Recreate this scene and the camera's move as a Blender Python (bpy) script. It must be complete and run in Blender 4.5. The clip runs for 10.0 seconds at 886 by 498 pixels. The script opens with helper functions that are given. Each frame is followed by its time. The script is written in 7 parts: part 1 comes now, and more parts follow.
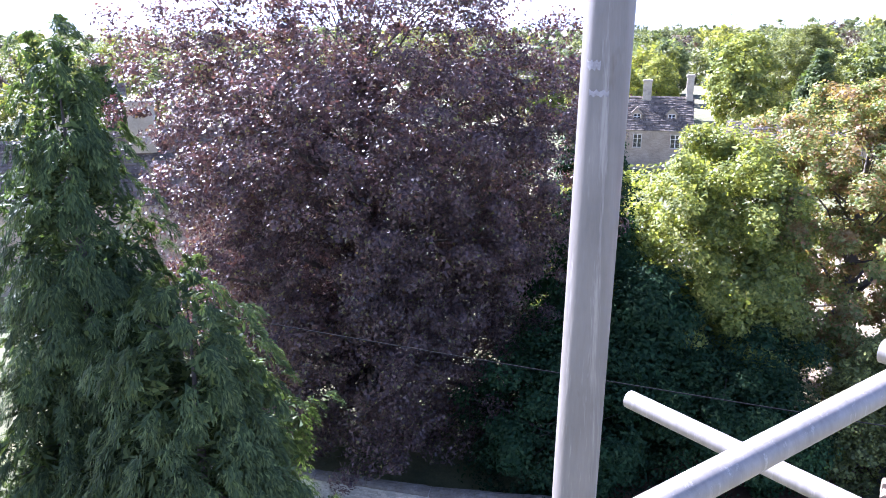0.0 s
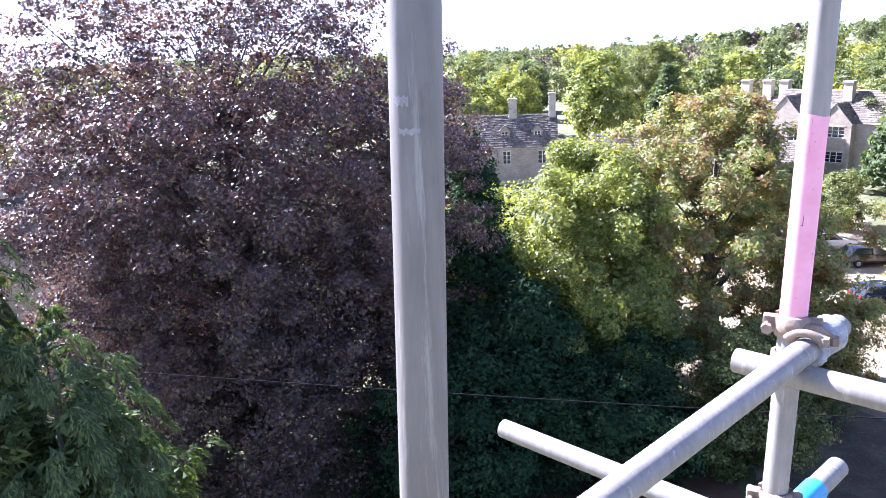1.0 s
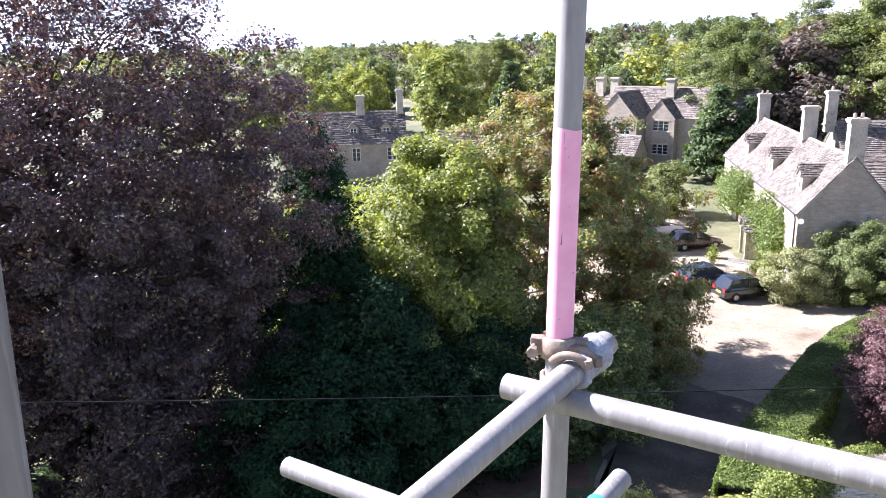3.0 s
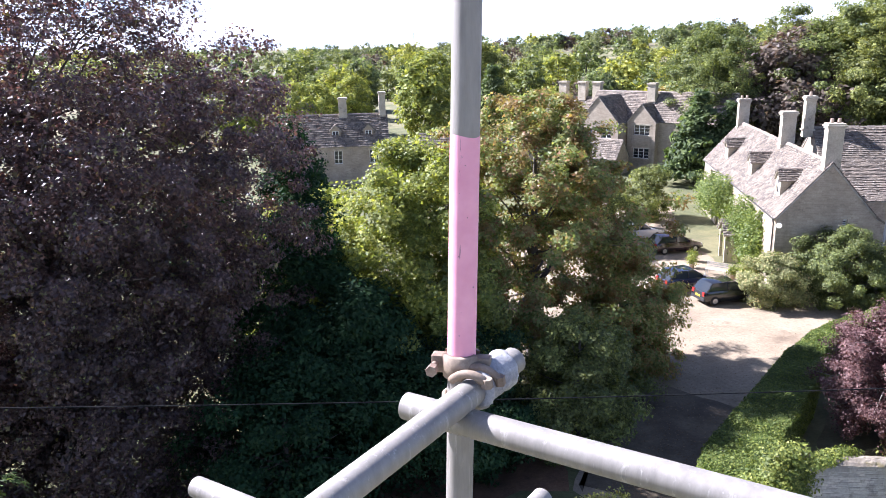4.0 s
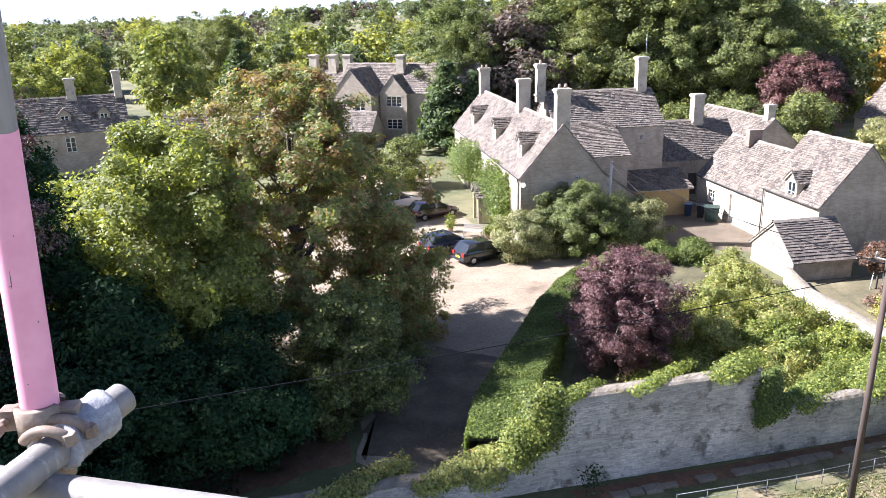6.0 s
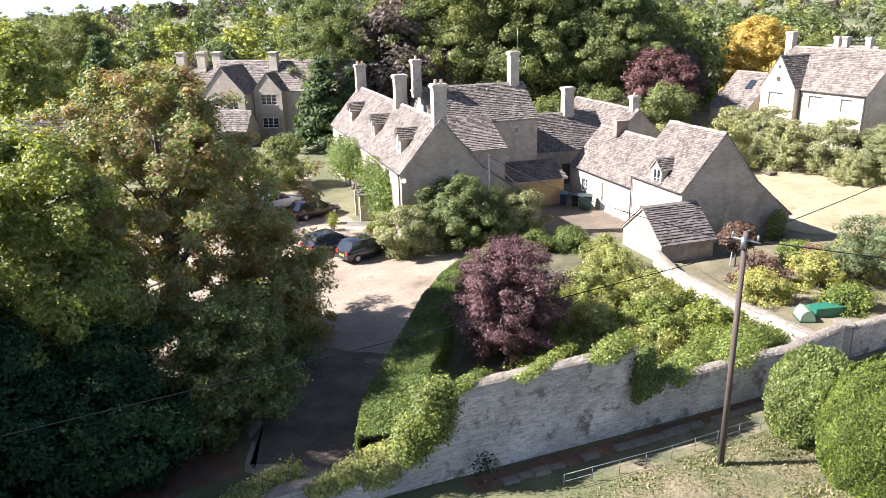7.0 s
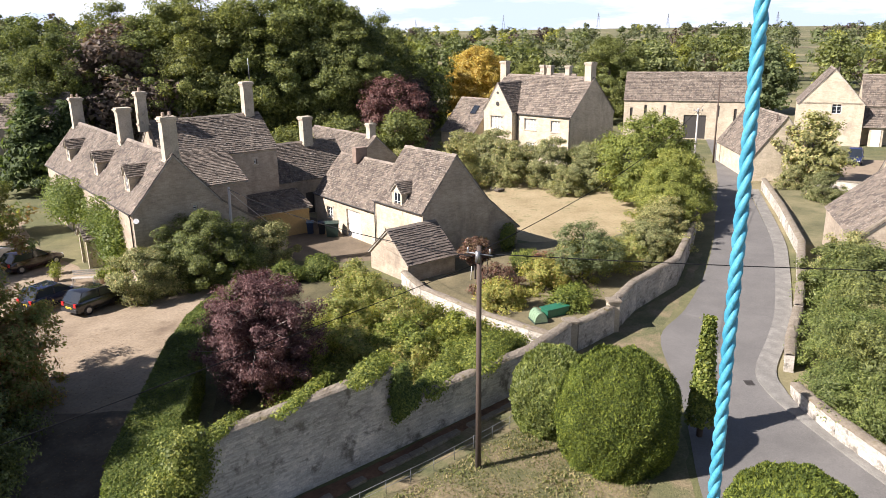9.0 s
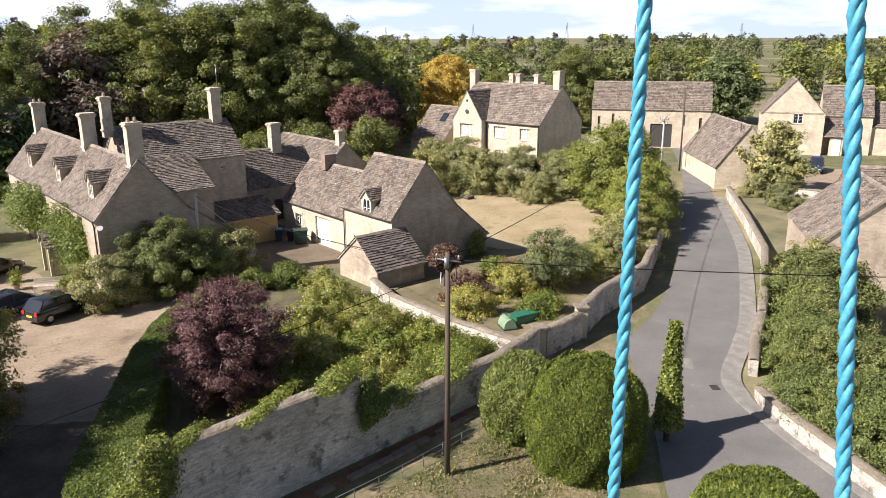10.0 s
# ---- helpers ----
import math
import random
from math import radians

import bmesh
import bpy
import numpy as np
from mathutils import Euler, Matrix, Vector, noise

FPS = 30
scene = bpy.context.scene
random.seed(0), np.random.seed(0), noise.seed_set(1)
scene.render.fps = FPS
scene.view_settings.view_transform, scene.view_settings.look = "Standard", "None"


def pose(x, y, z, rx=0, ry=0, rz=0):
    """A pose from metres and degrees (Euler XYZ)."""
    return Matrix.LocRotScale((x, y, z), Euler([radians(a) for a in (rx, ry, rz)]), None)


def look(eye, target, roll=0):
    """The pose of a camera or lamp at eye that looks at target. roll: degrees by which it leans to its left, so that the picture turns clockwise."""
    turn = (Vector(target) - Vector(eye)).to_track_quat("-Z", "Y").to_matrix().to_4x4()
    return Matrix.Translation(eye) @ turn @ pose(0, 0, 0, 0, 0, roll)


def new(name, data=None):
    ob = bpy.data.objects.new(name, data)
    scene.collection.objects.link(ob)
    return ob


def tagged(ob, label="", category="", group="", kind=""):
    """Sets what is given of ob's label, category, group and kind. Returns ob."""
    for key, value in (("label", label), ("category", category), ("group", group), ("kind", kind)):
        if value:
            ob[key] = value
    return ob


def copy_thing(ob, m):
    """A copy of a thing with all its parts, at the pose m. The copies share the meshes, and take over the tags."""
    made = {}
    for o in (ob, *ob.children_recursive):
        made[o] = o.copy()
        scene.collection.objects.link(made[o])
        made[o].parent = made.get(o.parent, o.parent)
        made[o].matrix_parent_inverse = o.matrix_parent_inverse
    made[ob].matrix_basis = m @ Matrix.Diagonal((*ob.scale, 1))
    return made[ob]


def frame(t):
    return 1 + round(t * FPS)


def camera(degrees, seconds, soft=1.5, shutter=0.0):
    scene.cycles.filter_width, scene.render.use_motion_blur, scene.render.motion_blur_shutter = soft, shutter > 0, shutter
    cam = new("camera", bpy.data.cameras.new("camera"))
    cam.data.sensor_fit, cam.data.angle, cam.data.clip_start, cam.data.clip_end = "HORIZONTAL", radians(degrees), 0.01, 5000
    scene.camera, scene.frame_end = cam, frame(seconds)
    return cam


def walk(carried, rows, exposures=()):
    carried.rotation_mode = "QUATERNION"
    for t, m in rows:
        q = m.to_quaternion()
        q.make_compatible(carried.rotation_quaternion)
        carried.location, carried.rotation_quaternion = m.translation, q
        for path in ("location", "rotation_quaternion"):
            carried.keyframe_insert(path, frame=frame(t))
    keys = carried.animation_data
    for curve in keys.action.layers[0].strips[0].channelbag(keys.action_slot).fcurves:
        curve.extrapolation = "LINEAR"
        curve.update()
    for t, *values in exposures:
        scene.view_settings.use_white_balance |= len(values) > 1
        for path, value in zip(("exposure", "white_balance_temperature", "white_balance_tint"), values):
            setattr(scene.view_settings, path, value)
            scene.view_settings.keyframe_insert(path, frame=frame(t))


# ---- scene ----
cam = camera(61.16, 10.0, 0.3)
# seconds, eye x y z, yaw, pitch, roll
ROWS = [
    (0, -0.001, 0.005, 16.295, 0.00, -16.28, -0.42),
    (0.5, 0.029, 0.052, 16.310, -5.47, -15.09, -2.47),
    (1, 0.067, 0.086, 16.301, -9.39, -14.69, -2.31),
    (1.5, 0.152, 0.084, 16.313, -7.04, -14.06, -0.48),
    (2, 0.223, 0.106, 16.298, -7.84, -15.22, -1.02),
    (2.5, 0.253, 0.147, 16.302, -15.05, -16.32, -1.67),
    (3, 0.288, 0.179, 16.314, -20.81, -15.33, -1.68),
    (4.3, 0.504, 0.196, 16.302, -23.12, -15.02, -0.83),
    (4.5, 0.530, 0.222, 16.298, -26.15, -14.96, -0.59),
    (5, 0.566, 0.215, 16.322, -34.58, -15.05, -1.58),
    (5.2, 0.588, 0.221, 16.317, -37.00, -15.13, -1.91),
    (6.3, 0.823, 0.226, 16.265, -41.54, -18.74, -1.50),
    (6.5, 0.849, 0.263, 16.241, -43.00, -19.48, -1.60),
    (7, 0.880, 0.190, 16.290, -49.53, -17.99, -1.45),
    (7.5, 0.930, 0.090, 16.325, -55.15, -16.97, -1.74),
    (8, 0.933, 0.030, 16.322, -57.34, -14.86, -0.39),
    (8.5, 0.917, 0.006, 16.304, -60.40, -16.06, 0.44),
    (9, 1.083, 0.015, 16.300, -69.12, -16.25, -0.89),
    (9.5, 1.087, 0.007, 16.269, -72.16, -15.86, -1.02),
    (10, 1.100, -0.041, 16.252, -71.49, -15.69, -0.31),
]
walk(cam, [(t, pose(x, y, z) @ pose(0, 0, 0, 0, 0, yaw) @ pose(0, 0, 0, 90 + pitch) @ pose(0, 0, 0, 0, 0, roll))
           for t, x, y, z, yaw, pitch, roll in ROWS],
     [(0, 3.02, 5150, 28), (2.5, 2.52, 5400, 24), (5, 2.2, 5560, 20), (6.5, 2.25, 5650, 19), (7.5, 1.97, 5900, 18), (8.5, 1.54, 6200, 18), (9.5, 1.34, 6400, 18), (10, 1.3, 6400, 18)])

# ---- light ----
SUN_FROM = Vector((-0.653, 0.757, 0)).normalized()
SUN_UP = 39.0
sun = new("sun", bpy.data.lights.new("sun", "SUN"))
sun.data.energy, sun.data.angle, sun.data.color = 4.3, radians(0.6), (1.0, 0.95, 0.87)
sun_dir = SUN_FROM * math.cos(radians(SUN_UP)) + Vector((0, 0, math.sin(radians(SUN_UP))))
sun.matrix_world = look(sun_dir * 100 + Vector((0, 0, 20)), (0, 0, 20))
world = bpy.data.worlds.new("world")
scene.world = world
world.use_nodes = True
wn, wl = world.node_tree.nodes, world.node_tree.links
sky = wn.new("ShaderNodeTexSky")
sky.sky_type, sky.sun_disc = "NISHITA", False
sky.sun_elevation = radians(SUN_UP)
sky.sun_rotation = math.atan2(SUN_FROM.x, SUN_FROM.y)
sky.air_density, sky.dust_density, sky.ozone_density = 0.6, 0.6, 1.0
wn["Background"].inputs[1].default_value = 0.05
# bright haze and broken cloud, thickest low down
wco = wn.new("ShaderNodeTexCoord")
wmap = wn.new("ShaderNodeMapping")
wmap.inputs["Scale"].default_value = (2.2, 2.2, 12.0)
wnoise = wn.new("ShaderNodeTexNoise")
wnoise.inputs["Scale"].default_value, wnoise.inputs["Detail"].default_value, wnoise.inputs["Roughness"].default_value = 2.2, 7, 0.6
wramp = wn.new("ShaderNodeValToRGB")
wramp.color_ramp.elements[0].position, wramp.color_ramp.elements[1].position = 0.40, 0.62
wramp.color_ramp.elements[0].color, wramp.color_ramp.elements[1].color = (0, 0, 0, 1), (1, 1, 1, 1)
wmix = wn.new("ShaderNodeMix")
wmix.data_type = "RGBA"
wcloud = wn.new("ShaderNodeMix")
wcloud.data_type = "RGBA"
wcloud.inputs[6].default_value, wcloud.inputs[7].default_value = (6.2, 7.5, 9.4, 1), (11.2, 11.5, 12.0, 1)
wsep, whaze = wn.new("ShaderNodeSeparateXYZ"), wn.new("ShaderNodeValToRGB")
whaze.color_ramp.interpolation = "EASE"
whaze.color_ramp.elements[0].position, whaze.color_ramp.elements[1].position = 0.0, 0.26
whaze.color_ramp.elements[0].color, whaze.color_ramp.elements[1].color = (0.95, 0.95, 0.95, 1), (0.04, 0.04, 0.04, 1)
wl.new(wco.outputs["Generated"], wmap.inputs[0]), wl.new(wmap.outputs[0], wnoise.inputs["Vector"])
wl.new(wco.outputs["Generated"], wsep.inputs[0]), wl.new(wsep.outputs[2], whaze.inputs[0])
wl.new(wnoise.outputs["Fac"], wramp.inputs[0]), wl.new(wramp.outputs[0], wcloud.inputs[0])
wl.new(wcloud.outputs[2], wmix.inputs[7]), wl.new(whaze.outputs[0], wmix.inputs[0])
wl.new(sky.outputs[0], wmix.inputs[6]), wl.new(wmix.outputs[2], wn["Background"].inputs[0])


# ---- materials ----
def shader(name, rough=0.8, metal=0.0):
    m = bpy.data.materials.new(name)
    m.use_nodes = True
    n, l = m.node_tree.nodes, m.node_tree.links
    b = n["Principled BSDF"]
    b.inputs["Roughness"].default_value, b.inputs["Metallic"].default_value = rough, metal
    return m, n, l, b


def coords(n, l, scale=(1, 1, 1), kind="Object"):
    c, p = n.new("ShaderNodeTexCoord"), n.new("ShaderNodeMapping")
    p.inputs["Scale"].default_value = scale
    l.new(c.outputs[kind], p.inputs[0])
    return p.outputs[0]


def noise_of(n, l, vec, scale, detail=5, rough=0.6):
    t = n.new("ShaderNodeTexNoise")
    t.inputs["Scale"].default_value, t.inputs["Detail"].default_value, t.inputs["Roughness"].default_value = scale, detail, rough
    l.new(vec, t.inputs["Vector"])
    return t.outputs["Fac"]


def ramp(n, l, fac, stops):
    r = n.new("ShaderNodeValToRGB")
    e = r.color_ramp.elements
    while len(e) < len(stops):
        e.new(0.5)
    for el, (p, c) in zip(e, stops):
        el.position, el.color = p, (*c, 1)
    l.new(fac, r.inputs[0])
    return r.outputs[0]


def mixed(n, l, fac, a, b, mode="MIX"):
    m = n.new("ShaderNodeMix")
    m.data_type, m.blend_type = "RGBA", mode
    for k, v in ((0, fac), (6, a), (7, b)):
        if isinstance(v, (int, float)):
            m.inputs[k].default_value = v
        elif isinstance(v, tuple):
            m.inputs[k].default_value = (*v, 1)
        else:
            l.new(v, m.inputs[k])
    return m.outputs[2]


def bump(n, l, b, height, strength, dist=0.02):
    u = n.new("ShaderNodeBump")
    u.inputs["Strength"].default_value, u.inputs["Distance"].default_value = strength, dist
    l.new(height, u.inputs["Height"])
    l.new(u.outputs[0], b.inputs["Normal"])


def per_piece(n, island=True):
    return n.new("ShaderNodeNewGeometry").outputs["Random Per Island"] if island else n.new("ShaderNodeObjectInfo").outputs["Random"]


def leaf_material(name, stops, trans=(0.3, 0.4, 0.05), share=0.35, rough=0.5, patch=0.35, spec=0.35, gain=1.5, turn=None):
    """Foliage: a colour of its own for each leaf, larger patches, light shining through."""
    m, n, l, b = shader(name, rough)
    col = ramp(n, l, per_piece(n), [(p, (min(0.9, c[0] * gain), min(0.9, c[1] * gain), min(0.9, c[2] * gain * 1.1))) for p, c in stops])
    big = noise_of(n, l, coords(n, l), patch, 3)
    col = mixed(n, l, 0.55, col, ramp(n, l, big, [(0.3, (0.45, 0.45, 0.45)), (0.7, (1.35, 1.35, 1.3))]), "MULTIPLY")
    if turn:
        f = ramp(n, l, noise_of(n, l, coords(n, l), turn[0], 4, 0.7), [(turn[1], (0, 0, 0)), (turn[1] + 0.1, (1, 1, 1))])
        half = n.new("ShaderNodeMath")
        half.operation = "MULTIPLY"
        half.inputs[1].default_value = turn[3]
        l.new(f, half.inputs[0])
        col = mixed(n, l, half.outputs[0], col, turn[2])
    col = mixed(n, l, 1.0, col, ramp(n, l, per_piece(n, False), [(0.0, (0.82, 0.86, 0.84)), (0.5, (1.0, 1.0, 1.0)), (1.0, (1.16, 1.1, 0.98))]), "MULTIPLY")
    l.new(col, b.inputs["Base Color"])
    b.inputs["Specular IOR Level"].default_value = spec
    t, mx = n.new("ShaderNodeBsdfTranslucent"), n.new("ShaderNodeMixShader")
    l.new(mixed(n, l, 1.0, col, trans, "MULTIPLY"), t.inputs[0])
    mx.inputs[0].default_value = share
    l.new(b.outputs[0], mx.inputs[1]), l.new(t.outputs[0], mx.inputs[2])
    l.new(mx.outputs[0], n["Material Output"].inputs[0])
    return m


def surface(name, stops, big=0.4, fine=14.0, rough=0.85, bumps=0.4, dist=0.02, piece=None, scale=(1, 1, 1), stain=None, kind="Object", tones=0.6):
    """Mineral or wooden surface: colour from noise at two scales, optional own tone for each piece, stains, relief."""
    m, n, l, b = shader(name, rough)
    v = coords(n, l, scale, kind)
    f1, f2 = noise_of(n, l, v, big, 6, 0.65), noise_of(n, l, v, fine, 5, 0.7)
    col = ramp(n, l, f1, stops)
    col = mixed(n, l, 0.6, col, ramp(n, l, f2, [(0.25, (0.55, 0.55, 0.55)), (0.75, (1.4, 1.4, 1.4))]), "MULTIPLY")
    if piece is not None:
        col = mixed(n, l, tones, col, ramp(n, l, per_piece(n, piece), [(0.0, (0.55, 0.53, 0.52)), (0.5, (1.0, 0.98, 0.95)), (1.0, (1.35, 1.3, 1.22))]), "MULTIPLY")
    if stain:
        f3 = ramp(n, l, noise_of(n, l, v, stain[0], 4, 0.7), [(stain[1], (0, 0, 0)), (stain[1] + 0.12, (1, 1, 1))])
        col = mixed(n, l, f3, col, stain[2])
    l.new(col, b.inputs["Base Color"])
    bump(n, l, b, f2, bumps, dist)
    return m


def coursed(name, c1, c2, mortar, width=0.45, height=0.16):
    """Squared rubble walling: courses of uneven stones with recessed joints."""
    m, n, l, b = shader(name, 0.9)
    v = coords(n, l)
    sep, com, add = n.new("ShaderNodeSeparateXYZ"), n.new("ShaderNodeCombineXYZ"), n.new("ShaderNodeMath")
    l.new(v, sep.inputs[0])
    l.new(sep.outputs[0], add.inputs[0]), l.new(sep.outputs[1], add.inputs[1])
    l.new(add.outputs[0], com.inputs[0]), l.new(sep.outputs[2], com.inputs[1])
    br = n.new("ShaderNodeTexBrick")
    br.inputs["Scale"].default_value = 1.0
    br.inputs["Brick Width"].default_value, br.inputs["Row Height"].default_value = width, height
    br.inputs["Mortar Size"].default_value, br.inputs["Mortar Smooth"].default_value = 0.012, 0.3
    br.inputs["Color1"].default_value, br.inputs["Color2"].default_value, br.inputs["Mortar"].default_value = (*c1, 1), (*c2, 1), (*mortar, 1)
    br.offset = 0.37
    l.new(com.outputs[0], br.inputs["Vector"])
    f1, f2 = noise_of(n, l, v, 0.55, 6, 0.65), noise_of(n, l, v, 9.0, 5, 0.7)
    col = mixed(n, l, 0.7, br.outputs["Color"], ramp(n, l, f1, [(0.25, (0.55, 0.53, 0.5)), (0.7, (1.2, 1.2, 1.2))]), "MULTIPLY")
    col = mixed(n, l, 0.5, col, ramp(n, l, f2, [(0.25, (0.6, 0.6, 0.6)), (0.75, (1.35, 1.35, 1.35))]), "MULTIPLY")
    damp = ramp(n, l, noise_of(n, l, coords(n, l, (1, 1, 0.45)), 0.5, 6, 0.72), [(0.52, (0, 0, 0)), (0.68, (0.6, 0.6, 0.6))])
    col = mixed(n, l, damp, col, (c2[0] * 0.5, c2[1] * 0.49, c2[2] * 0.5))
    lime = ramp(n, l, noise_of(n, l, v, 0.9, 5, 0.7), [(0.56, (0, 0, 0)), (0.66, (0.5, 0.5, 0.5))])
    col = mixed(n, l, lime, col, (c1[0] * 1.18, c1[1] * 1.18, c1[2] * 1.2))
    l.new(col, b.inputs["Base Color"])
    bump(n, l, b, mixed(n, l, 0.5, br.outputs["Fac"], f2), -0.5, 0.035)
    return m


def plain(name, colour, rough=0.6, metal=0.0):
    m, n, l, b = shader(name, rough, metal)
    v = coords(n, l)
    col = mixed(n, l, 0.5, colour, ramp(n, l, noise_of(n, l, v, 6, 5), [(0.3, (0.7, 0.7, 0.7)), (0.7, (1.25, 1.25, 1.25))]), "MULTIPLY")
    l.new(col, b.inputs["Base Color"])
    return m


def glass_material(name):
    m, n, l, b = shader(name, 0.04)
    b.inputs["Base Color"].default_value = (0.02, 0.025, 0.03, 1)
    b.inputs["Specular IOR Level"].default_value = 0.8
    return m


M_BEECH = leaf_material("copper_beech_leaf", [(0.0, (0.022, 0.0145, 0.015)), (0.55, (0.046, 0.031, 0.0275)), (0.9, (0.08, 0.055, 0.045)), (0.95, (0.085, 0.08, 0.035)), (1.0, (0.105, 0.11, 0.035))], (1.35, 0.85, 0.7), 0.24, 0.42, 0.3, 0.45, 2.35)
M_PURPLE = leaf_material("purple_plum_leaf", [(0.0, (0.045, 0.024, 0.023)), (0.6, (0.092, 0.049, 0.043)), (1.0, (0.175, 0.108, 0.088))], (1.35, 0.8, 0.65), 0.28, 0.5, spec=0.25, gain=1.55)
M_CYPRESS = leaf_material("cypress_spray", [(0.0, (0.022, 0.034, 0.013)), (0.6, (0.042, 0.058, 0.02)), (1.0, (0.08, 0.098, 0.032))], (1.3, 1.4, 0.6), 0.3, 0.6, spec=0.2, gain=2.0)
M_YEW = leaf_material("yew_leaf", [(0.0, (0.010, 0.022, 0.010)), (0.6, (0.018, 0.04, 0.016)), (1.0, (0.035, 0.055, 0.02))], (1.0, 1.4, 0.5), 0.22, 0.75, spec=0.1, gain=1.7)
M_MAPLE = leaf_material("maple_leaf", [(0.0, (0.06, 0.078, 0.02)), (0.6, (0.115, 0.132, 0.034)), (1.0, (0.195, 0.2, 0.055))], (1.5, 1.5, 0.5), 0.45, 0.5, gain=2.0)
M_AUTUMN = leaf_material("turning_chestnut_leaf", [(0.0, (0.05, 0.066, 0.021)), (0.5, (0.088, 0.102, 0.034)), (0.82, (0.125, 0.125, 0.046)), (0.88, (0.14, 0.10, 0.048)), (1.0, (0.16, 0.088, 0.05))], (1.45, 1.4, 0.6), 0.45, 0.55, 0.5, gain=2.85, turn=(0.85, 0.49, (0.25, 0.125, 0.058), 0.7))
M_OAK = leaf_material("oak_leaf", [(0.0, (0.036, 0.044, 0.016)), (0.6, (0.072, 0.083, 0.027)), (1.0, (0.13, 0.138, 0.042))], (1.5, 1.5, 0.5), 0.32, spec=0.2, gain=2.3)
# oak leaf for the far woods, with distance haze put into its greyer colour
M_HAZYWOOD = leaf_material("far_oak_leaf", [(0.0, (0.045, 0.053, 0.028)), (0.6, (0.078, 0.088, 0.042)), (1.0, (0.125, 0.13, 0.06))], (1.3, 1.3, 0.7), 0.38, 0.6, 0.05, 0.1, 2.1)
M_LIME = leaf_material("lime_leaf", [(0.0, (0.07, 0.085, 0.022)), (0.6, (0.13, 0.147, 0.036)), (1.0, (0.215, 0.215, 0.055))], (1.4, 1.3, 0.5), 0.36, spec=0.15, gain=2.05)
M_WILLOW = leaf_material("grey_willow_leaf", [(0.0, (0.065, 0.08, 0.036)), (0.6, (0.115, 0.135, 0.058)), (1.0, (0.19, 0.205, 0.09))], (1.3, 1.4, 0.6), 0.35, 0.65, 0.2, 0.12)
M_SCRUB = leaf_material("scrub_leaf", [(0.0, (0.06, 0.065, 0.03)), (0.55, (0.115, 0.118, 0.05)), (0.9, (0.18, 0.175, 0.078)), (1.0, (0.22, 0.16, 0.08))], (1.2, 1.3, 0.6), 0.34, 0.65, 0.5, 0.12, 2.5)
M_GOLD = leaf_material("golden_leaf", [(0.0, (0.20, 0.14, 0.024)), (0.6, (0.31, 0.24, 0.06)), (1.0, (0.42, 0.35, 0.11))], (1.4, 1.3, 0.6), 0.5, gain=1.7)
M_RUST = leaf_material("copper_leaf", [(0.0, (0.05, 0.038, 0.03)), (0.6, (0.10, 0.08, 0.058)), (0.9, (0.15, 0.118, 0.08)), (1.0, (0.12, 0.125, 0.05))], (1.3, 1.0, 0.7), 0.28, spec=0.15)
M_HEDGE = leaf_material("hedge_leaf", [(0.0, (0.032, 0.045, 0.013)), (0.6, (0.068, 0.086, 0.021)), (1.0, (0.13, 0.138, 0.034))], (1.4, 1.5, 0.4), 0.28, spec=0.15, gain=2.2)
M_TOPIARY = leaf_material("yew_tip", [(0.0, (0.03, 0.042, 0.012)), (0.5, (0.062, 0.08, 0.015)), (1.0, (0.125, 0.14, 0.022))], (1.4, 1.5, 0.4), 0.22, 0.55, 0.6, 0.12, 1.95)
M_BOX = leaf_material("box_leaf", [(0.0, (0.05, 0.068, 0.02)), (0.5, (0.095, 0.12, 0.033)), (1.0, (0.17, 0.19, 0.055))], (1.4, 1.5, 0.4), 0.27, 0.45, 0.6, 0.25, 1.5)
M_IVY = leaf_material("ivy_leaf", [(0.0, (0.055, 0.076, 0.018)), (0.6, (0.13, 0.155, 0.03)), (1.0, (0.25, 0.255, 0.055))], (1.4, 1.4, 0.4), 0.3, spec=0.2, gain=1.55)
M_WISTERIA = leaf_material("wisteria_leaf", [(0.0, (0.05, 0.072, 0.014)), (0.6, (0.10, 0.135, 0.022)), (1.0, (0.17, 0.20, 0.035))], (1.4, 1.5, 0.35), 0.3, gain=1.4)
M_SHRUB = leaf_material("shrub_leaf", [(0.0, (0.062, 0.072, 0.02)), (0.5, (0.135, 0.145, 0.04)), (0.88, (0.20, 0.19, 0.058)), (1.0, (0.21, 0.14, 0.06))], (1.4, 1.35, 0.5), 0.36, spec=0.2, gain=2.35)
M_RED = leaf_material("red_shrub_leaf", [(0.0, (0.07, 0.05, 0.03)), (0.5, (0.14, 0.08, 0.05)), (0.75, (0.20, 0.10, 0.07)), (1.0, (0.16, 0.15, 0.06))], (1.4, 0.9, 0.5), 0.35)
M_BARK = surface("bark", [(0.3, (0.05, 0.04, 0.032)), (0.7, (0.12, 0.10, 0.08))], 1.5, 10, 0.9, 0.7, 0.04, scale=(1, 1, 0.25))
M_PALEBARK = surface("pale_bark", [(0.3, (0.2, 0.17, 0.14)), (0.7, (0.38, 0.34, 0.3))], 1.5, 10, 0.9, 0.5)
M_STONE = coursed("cotswold_rubble", (0.44, 0.365, 0.27), (0.335, 0.272, 0.20), (0.40, 0.34, 0.26), 0.34, 0.12)
M_CREAM = coursed("cream_limestone", (0.58, 0.495, 0.365), (0.47, 0.40, 0.29), (0.57, 0.49, 0.37), 0.42, 0.15)
